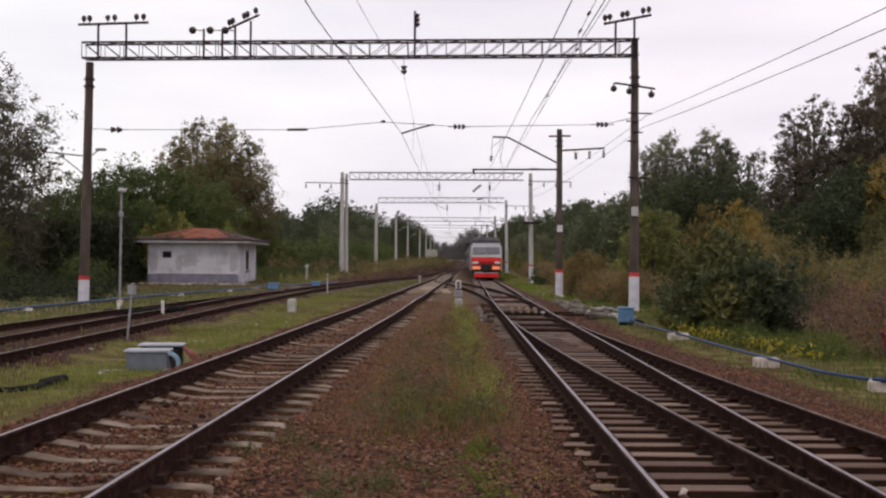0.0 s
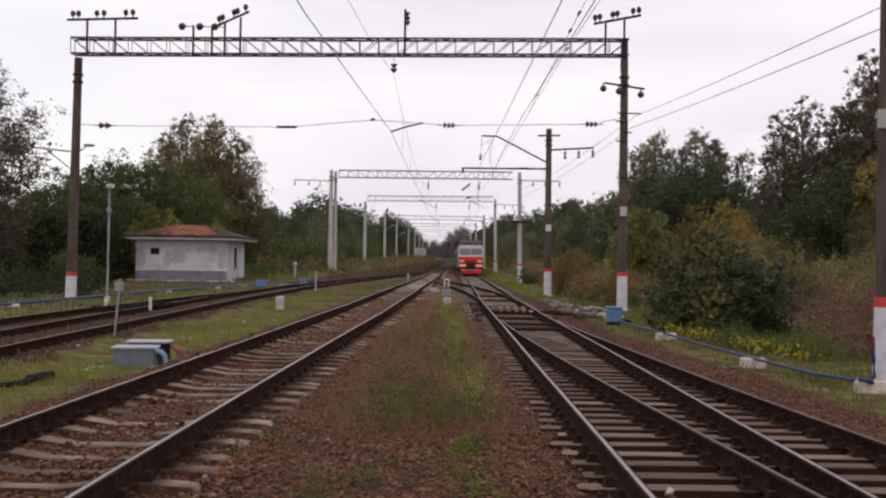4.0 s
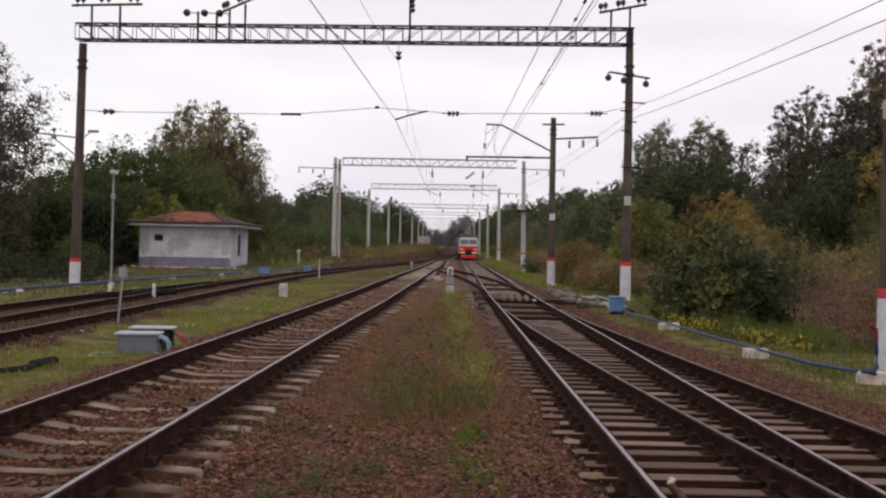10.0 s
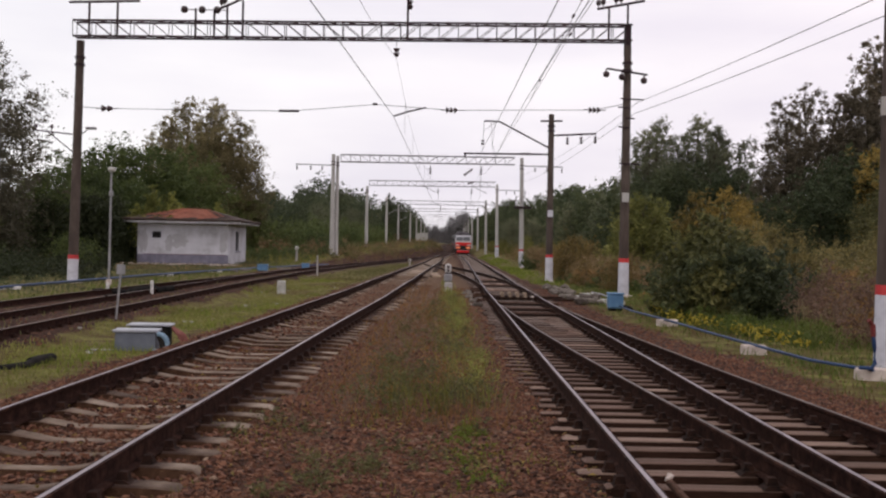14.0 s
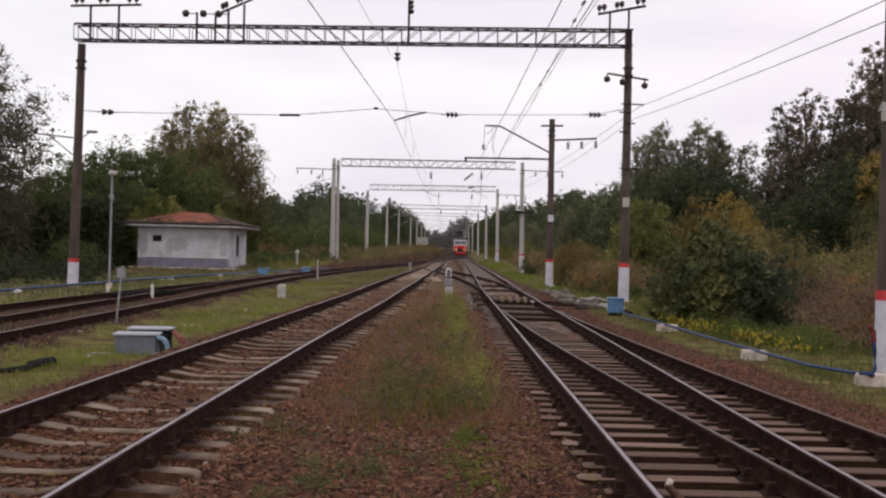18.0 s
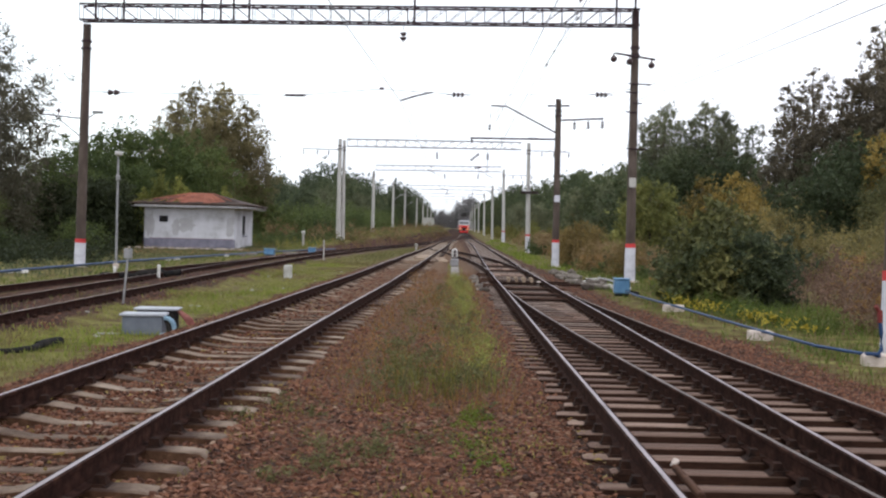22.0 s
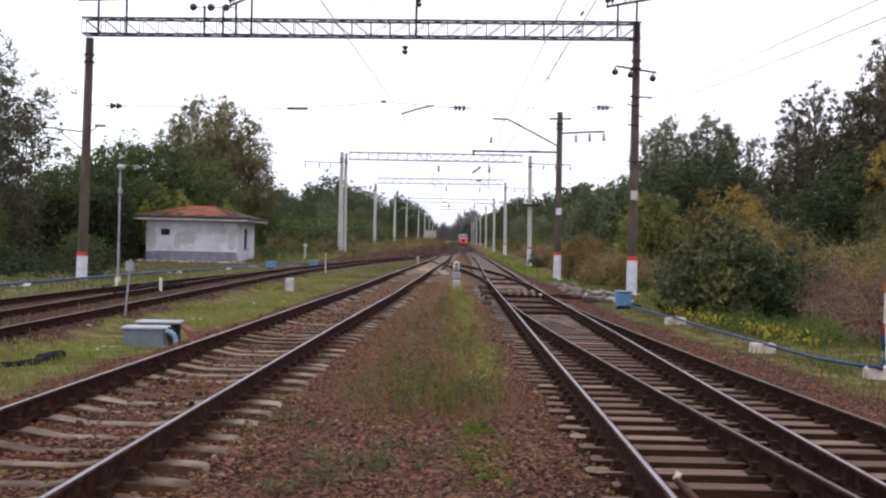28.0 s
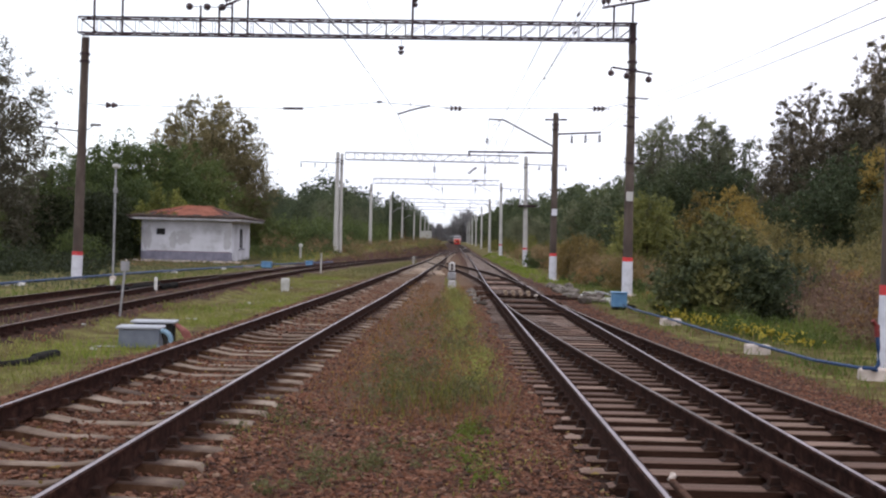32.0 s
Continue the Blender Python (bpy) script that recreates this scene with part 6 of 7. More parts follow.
def wires():
    c = "contact wire over the track"
    wire("contact_wire", c, [(-3.15, -20, 6.45), (-2.95, 22, 6.5), (-2.4, 45.5, 6.82), (-1.95, 105, 6.3), (-1.6, 150, 6.3), (-1.6, 195, 6.3), (-2.0, 250, 6.4), (-2.2, 490, 8.0)], 0.0125)
    wire("contact_wire", c, [(2.25, -20, 6.4), (2.1, 21, 6.5), (1.93, 38, 6.52), (1.62, 60.2, 6.55), (2.9, 105, 6.2), (3.0, 150, 6.2), (3.0, 195, 6.2), (2.6, 250, 6.3), (2.3, 490, 7.9)], 0.0125)
    wire("contact_wire", c, [(2.75, -20, 6.45), (2.72, 21, 6.5), (2.5, 38, 6.5), (2.44, 52, 6.45), (2.6, 66, 6.5), (3.2, 104, 8.2)], 0.0125)
    s = "sagging carrier wire above the contact wire"
    wire("carrier_wire", s, [(-3.1, -16, 8.9), (-2.22, 43.5, 8.9), (-1.9, 105, 8.8), (-1.6, 150, 8.9), (-1.6, 195, 8.3), (-2.0, 250, 8.7)], 0.007, 1.4)
    wire("carrier_wire", s, [(3.4, -16, 7.5), (3.33, 24.5, 7.4), (3.22, 30.3, 7.4), (3.15, 44.2, 7.4), (2.65, 66, 6.9), (2.9, 105, 8.8), (3.0, 150, 8.9), (3.0, 195, 8.3), (2.5, 250, 8.7)], 0.009, 0.15)
    wire("feeder_wire", "thin feeder wire above the track", [(2.95, 8, 7.35), (3.05, 24.8, 7.45), (3.12, 39, 7.45), (3.15, 44, 7.42)], 0.009, 0.0)
    for k, (x, y, z) in enumerate(((3.05, 26, 7.45), (3.06, 28, 7.45), (3.22, 30.2, 7.4), (3.1, 36, 7.45), (3.12, 39, 7.45))):
        clip = thing("wire_clamp", (x, y, z), "small dark clamp on the overhead wires", "clamp", "wire clamps")
        part("clamp", rodded(((0, -0.2, -0.01), (0, 0.2, 0.01), 0.035, 0.03), seg=6), M["steel"], clip)
    for a, b in (((2.45, 60.2, 8.35), (2.3, 60.6, 7.2)), ((2.3, 60.6, 7.2), (2.5, 61.5, 6.5)), ((2.2, 60.2, 8.36), (2.3, 60.8, 6.9))):
        wire("jumper_wire", "loose jumper wire hanging from the bracket", [a, b], 0.010, 0.0)
    w = "power wire strung between the verge masts"
    wire("power_wire", w, [(7.0, -12, 5.1), (7.05, 17.6, 5.78), (7.2, 42.3, 7.2), (6.7, 105, 8.2)], 0.011, 0.3)
    wire("power_wire", w, [(7.15, -12, 4.8), (7.12, 17.6, 5.46), (7.05, 42.3, 6.75), (6.9, 105, 7.6)], 0.011, 0.3)
    d = "thin vertical dropper between carrier and contact wire"
    for y in (52, 62, 74, 86, 97):
        f = (y - 43.5) / 61.5
        x = -2.22 + 0.3 * f
        wire("dropper", d, [(x, y, 8.9 - 1.4 * 4 * f * (1 - f) * 1.05), (x - 0.02, y + 0.02, 6.82 - 0.5 * f)], 0.008)
    # pull-off gear under the far gantries
    for y, z in ((105, 9.1), (150, 9.3), (195, 8.5)):
        for x in (-1.9 if y < 120 else -1.6, 2.95):
            h = thing("wire_hanger", (x, y, z), "insulator hanger and steady arm below the gantry", "hanger", "wire hangers")
            bm = bmesh.new()
            rod(bm, (0, 0, 0), (0, 0, -0.3), 0.03, seg=5)
            insulator_string(bm, (0, 0, -0.3), (0.0, 0, -0.9), 3, 0.13)
            part("insulator", bm, M["insulator"], h)
            part("steady_arm", rodded(((0.0, 0, -1.0), (0, 0, -2.1), 0.02), ((-0.9, 0, -1.9), (0.6, 0, -2.6), 0.03), seg=5), M["galv"], h)
    st = thing("strain_string", (3.2, 104, 8.2), "slanting strain insulators beside the gantry", "insulator")
    for a, b, n, q in (((-1.9, 0, -0.1), (-1.1, 0, 0.55), 5, 0.15), ((-1.5, 0, -0.85), (-0.9, 0, -0.7), 3, 0.13)):
        bm = bmesh.new()
        insulator_string(bm, a, b, n, q)
        part("insulator", bm, M["insulator"], st)


wires()


# ---- the hut ----
def hut():
    # front wall faces the tracks' near end; the doorway side wall faces the line
    h = thing("track_hut", (-18.95, 78, -0.32), "abandoned whitewashed trackside hut with a rusty hipped roof", "hut", rz=2)
    W, D, H = 6.4, 8.4, 3.0
    part("front_wall", boxed((0, 0.1, H / 2 + 0.37), (W, 0.2, H - 0.74)), M["plaster"], h, "patchy whitewashed wall")
    part("back_wall", boxed((0, D, H / 2), (W, 0.2, H)), M["plaster"], h)
    part("west_wall", boxed((-W / 2 + 0.1, D / 2 + 0.05, H / 2), (0.2, D - 0.3, H)), M["plaster"], h)
    bm = bmesh.new()
    for y0, y1, z0, z1 in ((0.2, 3.5, 0, H), (5.1, D - 0.1, 0, H), (3.5, 5.1, 2.5, H), (3.5, 5.1, 0, 1.05)):
        box(bm, (W / 2 - 0.1, (y0 + y1) / 2, (z0 + z1) / 2), (0.2, y1 - y0, z1 - z0))
    part("side_wall", bm, M["plaster"], h)
    part("plinth", boxed((0, 0.09, 0.37), (W + 0.03, 0.24, 0.78), 0.02), M["plinth"], h, "grey-violet painted plinth")
    win = part("window", boxed((-1.84, -0.012, 2.15), (0.56, 0.03, 0.44)), M["dark_void"], h, "near-black panel for the dark of a broken window opening")
    for s in (-2.14, -1.54):
        part("window_post", rodded(((s, -0.02, 1.92), (s, -0.02, 2.38), 0.025), seg=4), M["plinth"], win)
    part("window_pane", boxed((W / 2 - 0.1, 4.3, 1.775), (0.04, 1.6, 1.45)), M["dark_void"], h, "tall dark window in the side wall")
    part("sill", boxed((W / 2 + 0.05, 4.3, 0.98), (0.16, 1.8, 0.07), 0.01), M["plinth"], h)
    part("cornice", boxed((0.05, D / 2, H + 0.07), (W + 1.8, D + 1.7, 0.13), 0.02), M["eave"], h, "chipped whitewashed eave slab")
    part("roof_edge", boxed((0.03, D / 2, H + 0.22), (W + 2.1, D + 1.9, 0.17), 0.05), M["roof_dark"], h, "dark mossy roof edge")
    # low hipped roof of seamed sheets, mossy towards its west end
    a, b, z0, z1, rg = (W + 1.5) / 2, (D + 1.5) / 2, H + 0.3, H + 1.12, 1.0
    bm = bmesh.new()
    v = [bm.verts.new(p) for p in ((-a, D / 2 - b, z0), (a, D / 2 - b, z0), (a, D / 2 + b, z0), (-a, D / 2 + b, z0), (-rg, D / 2, z1), (rg, D / 2, z1))]
    for f in ((0, 1, 5, 4), (1, 2, 5), (2, 3, 4, 5), (3, 0, 4), (3, 2, 1, 0)):
        bm.faces.new([v[i] for i in f])
    roof = part("roof", bm, M["roof_dark"], h, "low hipped roof with mossy ends")
    n = 14
    for i in range(n):
        f0, f1 = i / n, (i + 0.94) / n
        lo = [Vector((-a + 2 * a * f, D / 2 - b, z0 + 0.02)) for f in (f0, f1)]
        hi = [Vector((-rg + 2 * rg * f, D / 2 - 0.02, z1 + 0.02)) for f in (f0, f1)]
        cut = 0.0 if 3 <= i <= 11 else 0.5
        lo = [q.lerp(p, cut * 0.3 + 0.06 * ((i * 7) % 3)) for q, p in zip(lo, hi)]
        bm = bmesh.new()
        vs = [bm.verts.new(p) for p in (lo[0], lo[1], hi[1], hi[0])]
        bm.faces.new(vs)
        bmesh.ops.solidify(bm, geom=bm.faces[:], thickness=-0.02)
        if 4 <= i <= 11:
            part("roof_sheet", bm, M["rust_roof"], roof, "rust-red roof sheet")
        else:
            part("roof_sheet", bm, M["roof_dark"], roof)
        if i:
            part("seam", rodded((lo[0] + Vector((0, 0, 0.02)), hi[0] + Vector((0, 0, 0.02)), 0.025), seg=4), M["rust_roof"], roof)
    # bare patches where the whitewash has gone, a maroon line over the plinth
    moss = random.Random(4)
    for cx, cz, rx, rz in ((-2.78, 1.75, 0.4, 0.95), (-1.0, 1.5, 0.3, 0.7), (-0.2, 1.72, 0.62, 0.55), (2.85, 1.7, 0.32, 0.9)):
        rim = [(min(W / 2 - 0.02, max(-W / 2 + 0.02, cx + math.cos(k * 0.3927) * rx * moss.uniform(0.6, 1.2))), cz + math.sin(k * 0.3927) * rz * moss.uniform(0.6, 1.2)) for k in range(16)]
        bm = bmesh.new()
        mid = bm.verts.new((cx, -0.012, cz))
        top = [bm.verts.new((x, -0.010, z)) for x, z in rim]
        low = [bm.verts.new((x, -0.003, z)) for x, z in rim]
        for k in range(16):
            bm.faces.new((mid, top[k], top[k - 1]))
            bm.faces.new((top[k], low[k], low[k - 1], top[k - 1]))
        bmesh.ops.recalc_face_normals(bm, faces=bm.faces)
        part("bare_patch", bm, M["bare_plaster"], h, "grey patch of bare plaster")
    part("painted_line", boxed((0.15, -0.034, 0.775), (W * 0.93, 0.012, 0.035)), M["maroon"], h, "thin faded maroon line")
    for i in range(16):
        x = -a + moss.random() * 3.2
        part("moss_tuft", rodded(*[((x + moss.uniform(-0.1, 0.1), 0.1 + moss.uniform(-0.6, 0.3), H + 0.3), (x + moss.uniform(-0.2, 0.2), 0.0 + moss.uniform(-0.6, 0.3), H + 0.3 + moss.uniform(0.1, 0.3)), 0.05, 0.02) for _ in range(4)], seg=4), LEAF["olive"], roof)


hut()


def rubble():
    r = np.random.default_rng(77)
    n = 70
    x = r.uniform(-22.4, -14.6, n)
    y = 77.0 + r.normal(0, 0.7, n) - 0.9 * np.abs(np.sin(x * 0.9))
    c = np.stack([x, y, ground_z(x, y) + 0.05], -1)
    v, f = [], []
    for k in range(n):
        s = r.uniform(0.04, 0.12) * np.array([1.5, 1.0, 0.7])
        o = len(v)
        v += [tuple(c[k] + s * q * r.uniform(0.6, 1.1, 3)) for q in [(i, j, m) for i in (-1, 1) for j in (-1, 1) for m in (-1, 1)]]
        f += [tuple(o + i for i in q) for q in ((0, 1, 3, 2), (4, 6, 7, 5), (0, 4, 5, 1), (2, 3, 7, 6), (0, 2, 6, 4), (1, 5, 7, 3))]
    tagged(arrays("rubble", v, f, M["raw_block"]), "pale broken plaster and rubble at the hut's foot", "rubble", kind="stuff")


rubble()


# ---- small trackside things ----
def tube(bm, pts, r, seg=10):
    """One bent tube through the points."""
    pts = [Vector(p) for p in pts]
    rings = []
    for i, p in enumerate(pts):
        d = (pts[min(i + 1, len(pts) - 1)] - pts[max(i - 1, 0)]).normalized()
        s = d.cross(Vector((0.02, 0.01, 1))).normalized()
        u = s.cross(d)
        rings.append([bm.verts.new(p + (s * math.cos(k * 2 * math.pi / seg) + u * math.sin(k * 2 * math.pi / seg)) * r) for k in range(seg)])
    for a, b in zip(rings, rings[1:]):
        for k in range(seg):
            bm.faces.new((a[k], a[(k + 1) % seg], b[(k + 1) % seg], b[k]))
    bm.faces.new(rings[0][::-1])
    bm.faces.new(rings[-1])


def pole_lamp():
    t = thing("floodlight_pole", (-13.32, 43, gz(-13.32, 43)), "slim pale pole with a small floodlight", "lamp post")
    part("pole", rodded(((0, 0, -0.1), (0.02, 0, 4.45), 0.048, 0.042), seg=12), M["galv"], t)
    part("lamp_head", boxed((0.05, -0.05, 4.55), (0.28, 0.24, 0.18), 0.05), M["grey_block"], t)
    part("clamp", boxed((0.05, -0.08, 3.6), (0.16, 0.12, 0.2), 0.02), M["galv"], t)
    part("footing", boxed((0, 0, 0.06), (0.2, 0.2, 0.34), 0.03), M["raw_block"], t)


pole_lamp()
sg = thing("marker_sign", (-7.24, 24.0, gz(-7.24, 24)), "small grey marker sign on a thin leaning stake", "sign")
part("stake", rodded(((-0.03, 0, -0.1), (0.07, 0, 1.08), 0.024), seg=8), M["galv"], sg)
part("plate", boxed((0.08, -0.035, 1.10), (0.19, 0.02, 0.22), 0.006), M["galv"], sg)
for x, y, s in ((-6.15, 40.5, 1.0),):
    mk = thing("marker_block", (x, y, gz(x, y)), "squat white marker block in the grass", "marker")
    part("block", boxed((0, 0, 0.22), (0.29, 0.29, 0.54), 0.04), M["grey_block"], mk)


def relay_boxes():
    t = thing("relay_box", (-5.3, 18.75, gz(-5.3, 18.75) - 0.03), "grey trackside relay box with a pale lid", "box", rz=6)
    part("body", boxed((0.0, 0, 0.17), (0.68, 0.42, 0.36), 0.015), M["grey_box"], t)
    part("lid", boxed((0, 0, 0.365), (0.76, 0.48, 0.045), 0.012), M["box_lid"], t, "pale bevelled lid")
    part("leg", rodded(((-0.34, -0.17, -0.1), (-0.34, -0.17, 0.02), 0.03), seg=6), M["galv"], t)
    part("leg", rodded(((0.34, -0.17, -0.1), (0.34, -0.17, 0.02), 0.03), seg=6), M["galv"], t)
    bm = bmesh.new()
    box(bm, (-0.58, -0.05, 0.02), (0.45, 0.1, 0.03))
    part("bracket", bm, M["galv"], t)
    bm = bmesh.new()
    rod(bm, (0.40, -0.18, 0.3), (0.47, -0.22, 0.1), 0.05, seg=10)
    rod(bm, (0.47, -0.22, 0.1), (0.42, -0.2, 0.02), 0.05, seg=10)
    part("cable_loop", bm, M["black"], t)
    bm = bmesh.new()
    pts = [Vector((0.36 + 0.17 * math.sin(a), -0.2, 0.17 + 0.15 * math.cos(a))) for a in [i * 0.35 for i in range(11)]]
    for a, b in zip(pts, pts[1:]):
        rod(bm, a, b, 0.045, seg=8)
    part("hose", bm, M["cyan_cable"], t, "pale blue coiled hose")
    t2 = thing("relay_box", (-5.38, 19.75, gz(-5.38, 19.75) - 0.03), "second grey relay box with pale lid and red cables", "box", rz=4)
    part("body", boxed((0.04, 0, 0.19), (0.68, 0.4, 0.38), 0.015), M["black"], t2)
    part("lid", boxed((0.04, 0, 0.40), (0.78, 0.48, 0.04), 0.012), M["box_lid"], t2, "pale bevelled lid")
    for i in range(4):
        part("cable", rodded(((0.42, -0.1 + 0.05 * i, 0.36), (0.55 + 0.03 * i, -0.12 + 0.05 * i, 0.22), 0.022), ((0.55 + 0.03 * i, -0.12 + 0.05 * i, 0.22), (0.66 + 0.03 * i, -0.15 + 0.05 * i, 0.0), 0.022), seg=6), M["red_cable"], t2, "faded red cable")


relay_boxes()
dg = thing("black_hose", (-6.1, 16.1, gz(-6.1, 16.1)), "thick black rubber hose lying in the grass", "hose")
bm = bmesh.new()
tube(bm, [(-0.75, -1.1, 0.02), (-0.45, -0.85, 0.05), (-0.2, -0.6, 0.03), (0.02, -0.3, 0.05), (0.0, 0.0, 0.06)], 0.055)
tube(bm, [(-0.02, -0.02, 0.06), (0.02, 0.35, 0.07), (0.05, 0.7, 0.06)], 0.072)
part("hose", bm, M["black"], dg)


cbl = thing("cable_bundle", (0, 0, 0), "lumpy black cable bundle lying beside the siding", "cable")
bm = bmesh.new()
tube(bm, [(-11.4 + 0.2 * k, 35.2 + 0.05 * k + 0.1 * math.sin(1.7 * k), gz(-11.4 + 0.2 * k, 35.2) + 0.13 + 0.04 * math.sin(2.3 * k)) for k in range(13)], 0.1)
part("cable", bm, M["black"], cbl)
q = random.Random(12)
for k in range(13):
    y = 12 + q.random() * 36
    x = float(x_left(y)) - q.uniform(2.2, 4.6)
    scrap = thing("pale_litter", (x, y, gz(x, y) + 0.03), "small pale scrap lying in the grass", "litter", "scraps in the grass", rz=q.uniform(0, 180))
    bm = boxed((0, 0, 0.02), (q.uniform(0.04, 0.10), q.uniform(0.03, 0.07), q.uniform(0.02, 0.04)), 0.008)
    for v in bm.verts:
        v.co += Vector((q.uniform(-1, 1), q.uniform(-1, 1), q.uniform(-1, 1))) * 0.008
    part("scrap", bm, M["grey_block"], scrap)


def dwarf_signal():
    x, y = 0.0, 43.5
    t = thing("dwarf_signal", (x, y, gz(x, y)), "grey concrete dwarf signal post between the tracks", "signal")
    part("base", boxed((0.02, 0, 0.18), (0.32, 0.32, 0.46), 0.05), M["concrete"], t)
    part("box", boxed((0, 0, 0.58), (0.33, 0.3, 0.32), 0.05), M["galv"], t)
    part("joint", boxed((0, 0, 0.765), (0.22, 0.2, 0.07), 0.01), M["steel"], t, "dark joint")
    bm = bmesh.new()
    ball(bm, (0, 0, 1.02), 0.13, 1.0)
    rod(bm, (0, 0, 0.79), (0, 0, 1.02), 0.125, 0.13, seg=14)
    head = part("head", bm, M["concrete"], t)
    for z in (0.86, 1.0):
        part("lens", rodded(((0, -0.10, z), (0, -0.14, z), 0.05), seg=12), M["insulator"], head, "dark signal lens")
        part("hood", rodded(((-0.06, -0.15, z + 0.055), (0.06, -0.15, z + 0.055), 0.012), seg=5), M["steel"], head)


dwarf_signal()


def pipe(name, label, pts, r, key, blocks, bw, bh, block_key):
    """A pipe along the ground on low blocks."""
    t = thing(name, (0, 0, 0), label, "pipe")
    bm = bmesh.new()
    tube(bm, pts, r)
    part("pipe", bm, M[key], t)
    for i, (x, y, s) in enumerate(blocks):
        b = thing("pipe_block", (x, y, gz(x, y)), "rough pale concrete block under the pipe", "block", "pipe blocks", rz=(i * 41) % 30 - 15)
        bm = boxed((0, 0, bh / 2 - 0.04), (bw * s, bw * 0.7, bh + 0.08), 0.025)
        q = random.Random(i)
        for v in bm.verts:
            v.co += Vector((q.uniform(-1, 1), q.uniform(-1, 1), q.uniform(-1, 1))) * 0.012
        part("block", bm, M[block_key], b)


RP = [(6.3, 16.2), (6.12, 16.55), (5.86, 17.7), (5.63, 20.2), (5.45, 22.8), (5.34, 26.5), (5.14, 30.6), (5.1, 32.5)]
pipe("compressed_air_pipe", "blue air pipe on concrete blocks along the verge", [(x, y, -0.17 + 0.012 * math.sin(y * 2)) for x, y in RP], 0.027, "blue_pipe", [(6.36, 16.4, 1.0), (5.65, 20.2, 0.85), (5.4, 27.0, 0.9)], 0.5, 0.17, "raw_block")
pp = thing("pipe_riser", (6.29, 16.2, gz(6.29, 16.2)), "blue riser pipe with a red valve at the mast foot", "valve")
bm = bmesh.new()
tube(bm, [(-0.2, 0, 0.2), (-0.02, 0, 0.19), (0.03, 0, 0.26), (0.02, 0, 0.5), (0.0, 0, 0.68)], 0.03)
part("riser", bm, M["blue_pipe"], pp)
bm = bmesh.new()
rod(bm, (0.0, 0, 0.66), (-0.01, 0, 0.84), 0.04, seg=10)
rod(bm, (-0.01, 0, 0.82), (-0.09, -0.04, 0.9), 0.03, seg=8)
part("valve", bm, M["valve_red"], pp, "dark red valve handle")
bx = thing("pipe_cabinet", (5.04, 33.0, gz(5.04, 33.0)), "faded blue steel cabinet at the pipe's end", "cabinet", rz=-4)
part("body", boxed((0, 0, 0.29), (0.46, 0.42, 0.42), 0.03), M["blue_box"], bx)
part("lid", boxed((0, 0, 0.52), (0.52, 0.48, 0.04), 0.015), M["blue_box"], bx)
part("base", boxed((0, 0, 0.03), (0.4, 0.36, 0.12), 0.01), M["black"], bx)
part("outlet", rodded(((0.2, -0.1, 0.15), (0.5, -0.25, 0.1), 0.045), seg=8), M["black"], bx)
LP = [(-15.0, 25), (-15.15, 33), (-15.15, 38), (-14.85, 43.2), (-14.45, 51.2), (-13.9, 56.7), (-13.0, 63.7), (-12.15, 72.3), (-10.4, 80), (-9.4, 86)]
pipe("siding_air_pipe", "long blue air pipe on low white blocks along the siding", [(x, y, -0.2) for x, y in LP], 0.052, "blue_pipe", [(-15.1, 38.2, 1.0), (-15.5, 38.0, 0.6), (-14.05, 55.2, 1.0), (-14.4, 55, 0.6), (-13.1, 62.6, 1.0), (-13.5, 62.3, 0.7), (-12.75, 68, 1.0)], 0.36, 0.1, "white_block")
# blue boxes and pale slabs where the siding bends
for x, y, w in ((-11.35, 67.1, 0.62), (-9.9, 76, 0.5)):
    b = thing("point_machine", (x, y, gz(x, y)), "blue box beside the siding points", "box", "blue boxes")
    part("body", boxed((0, 0, 0.2), (w, 0.45, 0.36), 0.04), M["blue_box"], b)
    part("lid", boxed((0, 0, 0.4), (w + 0.08, 0.52, 0.05), 0.02), M["blue_box"], b)
st = thing("marker_stake", (-7.35, 61.5, gz(-7.35, 61.5)), "thin white stake beside the siding", "stake")
part("stake", rodded(((0, 0, 0), (0, 0, 1.15), 0.04), seg=8), M["concrete"], st)
for x, y, sx in ((-10.9, 72.5, 1.1), (-10.4, 75, 1.2), (-12.2, 66, 0.7), (-11.9, 71, 0.6), (-12.4, 63.5, 0.5)):
    b = thing("pale_slab", (x, y, gz(x, y)), "pale concrete slab lying by the siding", "slab", "pale slabs")
    part("slab", boxed((0, 0, 0.06), (sx * 0.85, 0.5, 0.16), 0.03), M["rubble"], b)
for x, y, hh in ((-12.2, 88, 1.1), (-3.95, 112, 0.55)):
    b = thing("ground_signal", (x, y, gz(x, y)), "small pale ground signal by the siding", "signal", "ground signals")
    part("stem", rodded(((0, 0, 0), (0, 0, hh), 0.1, 0.08), seg=10), M["concrete"], b)
    part("head", boxed((0, 0, hh), (0.3, 0.28, 0.28), 0.06), M["grey_block"], b)
yp = thing("yellow_post", (-4.3, 225, float(z_track(225)) - 0.3), "short yellow and white post between the tracks", "post")
part("lower", rodded(((0, 0, 0), (0, 0, 0.7), 0.14), seg=10), M["white_block"], yp)
part("upper", rodded(((0, 0, 0.7), (0, 0, 2.0), 0.14), seg=10), M["yellow_paint"], yp)
cb = thing("line_shed", (-6.4, 262, gz(-6.4, 262) - 0.2), "small pale equipment shed beside the line", "shed")
part("body", boxed((0, 0.8, 1.75), (2.6, 1.6, 1.8), 0.04), M["grey_block"], cb)
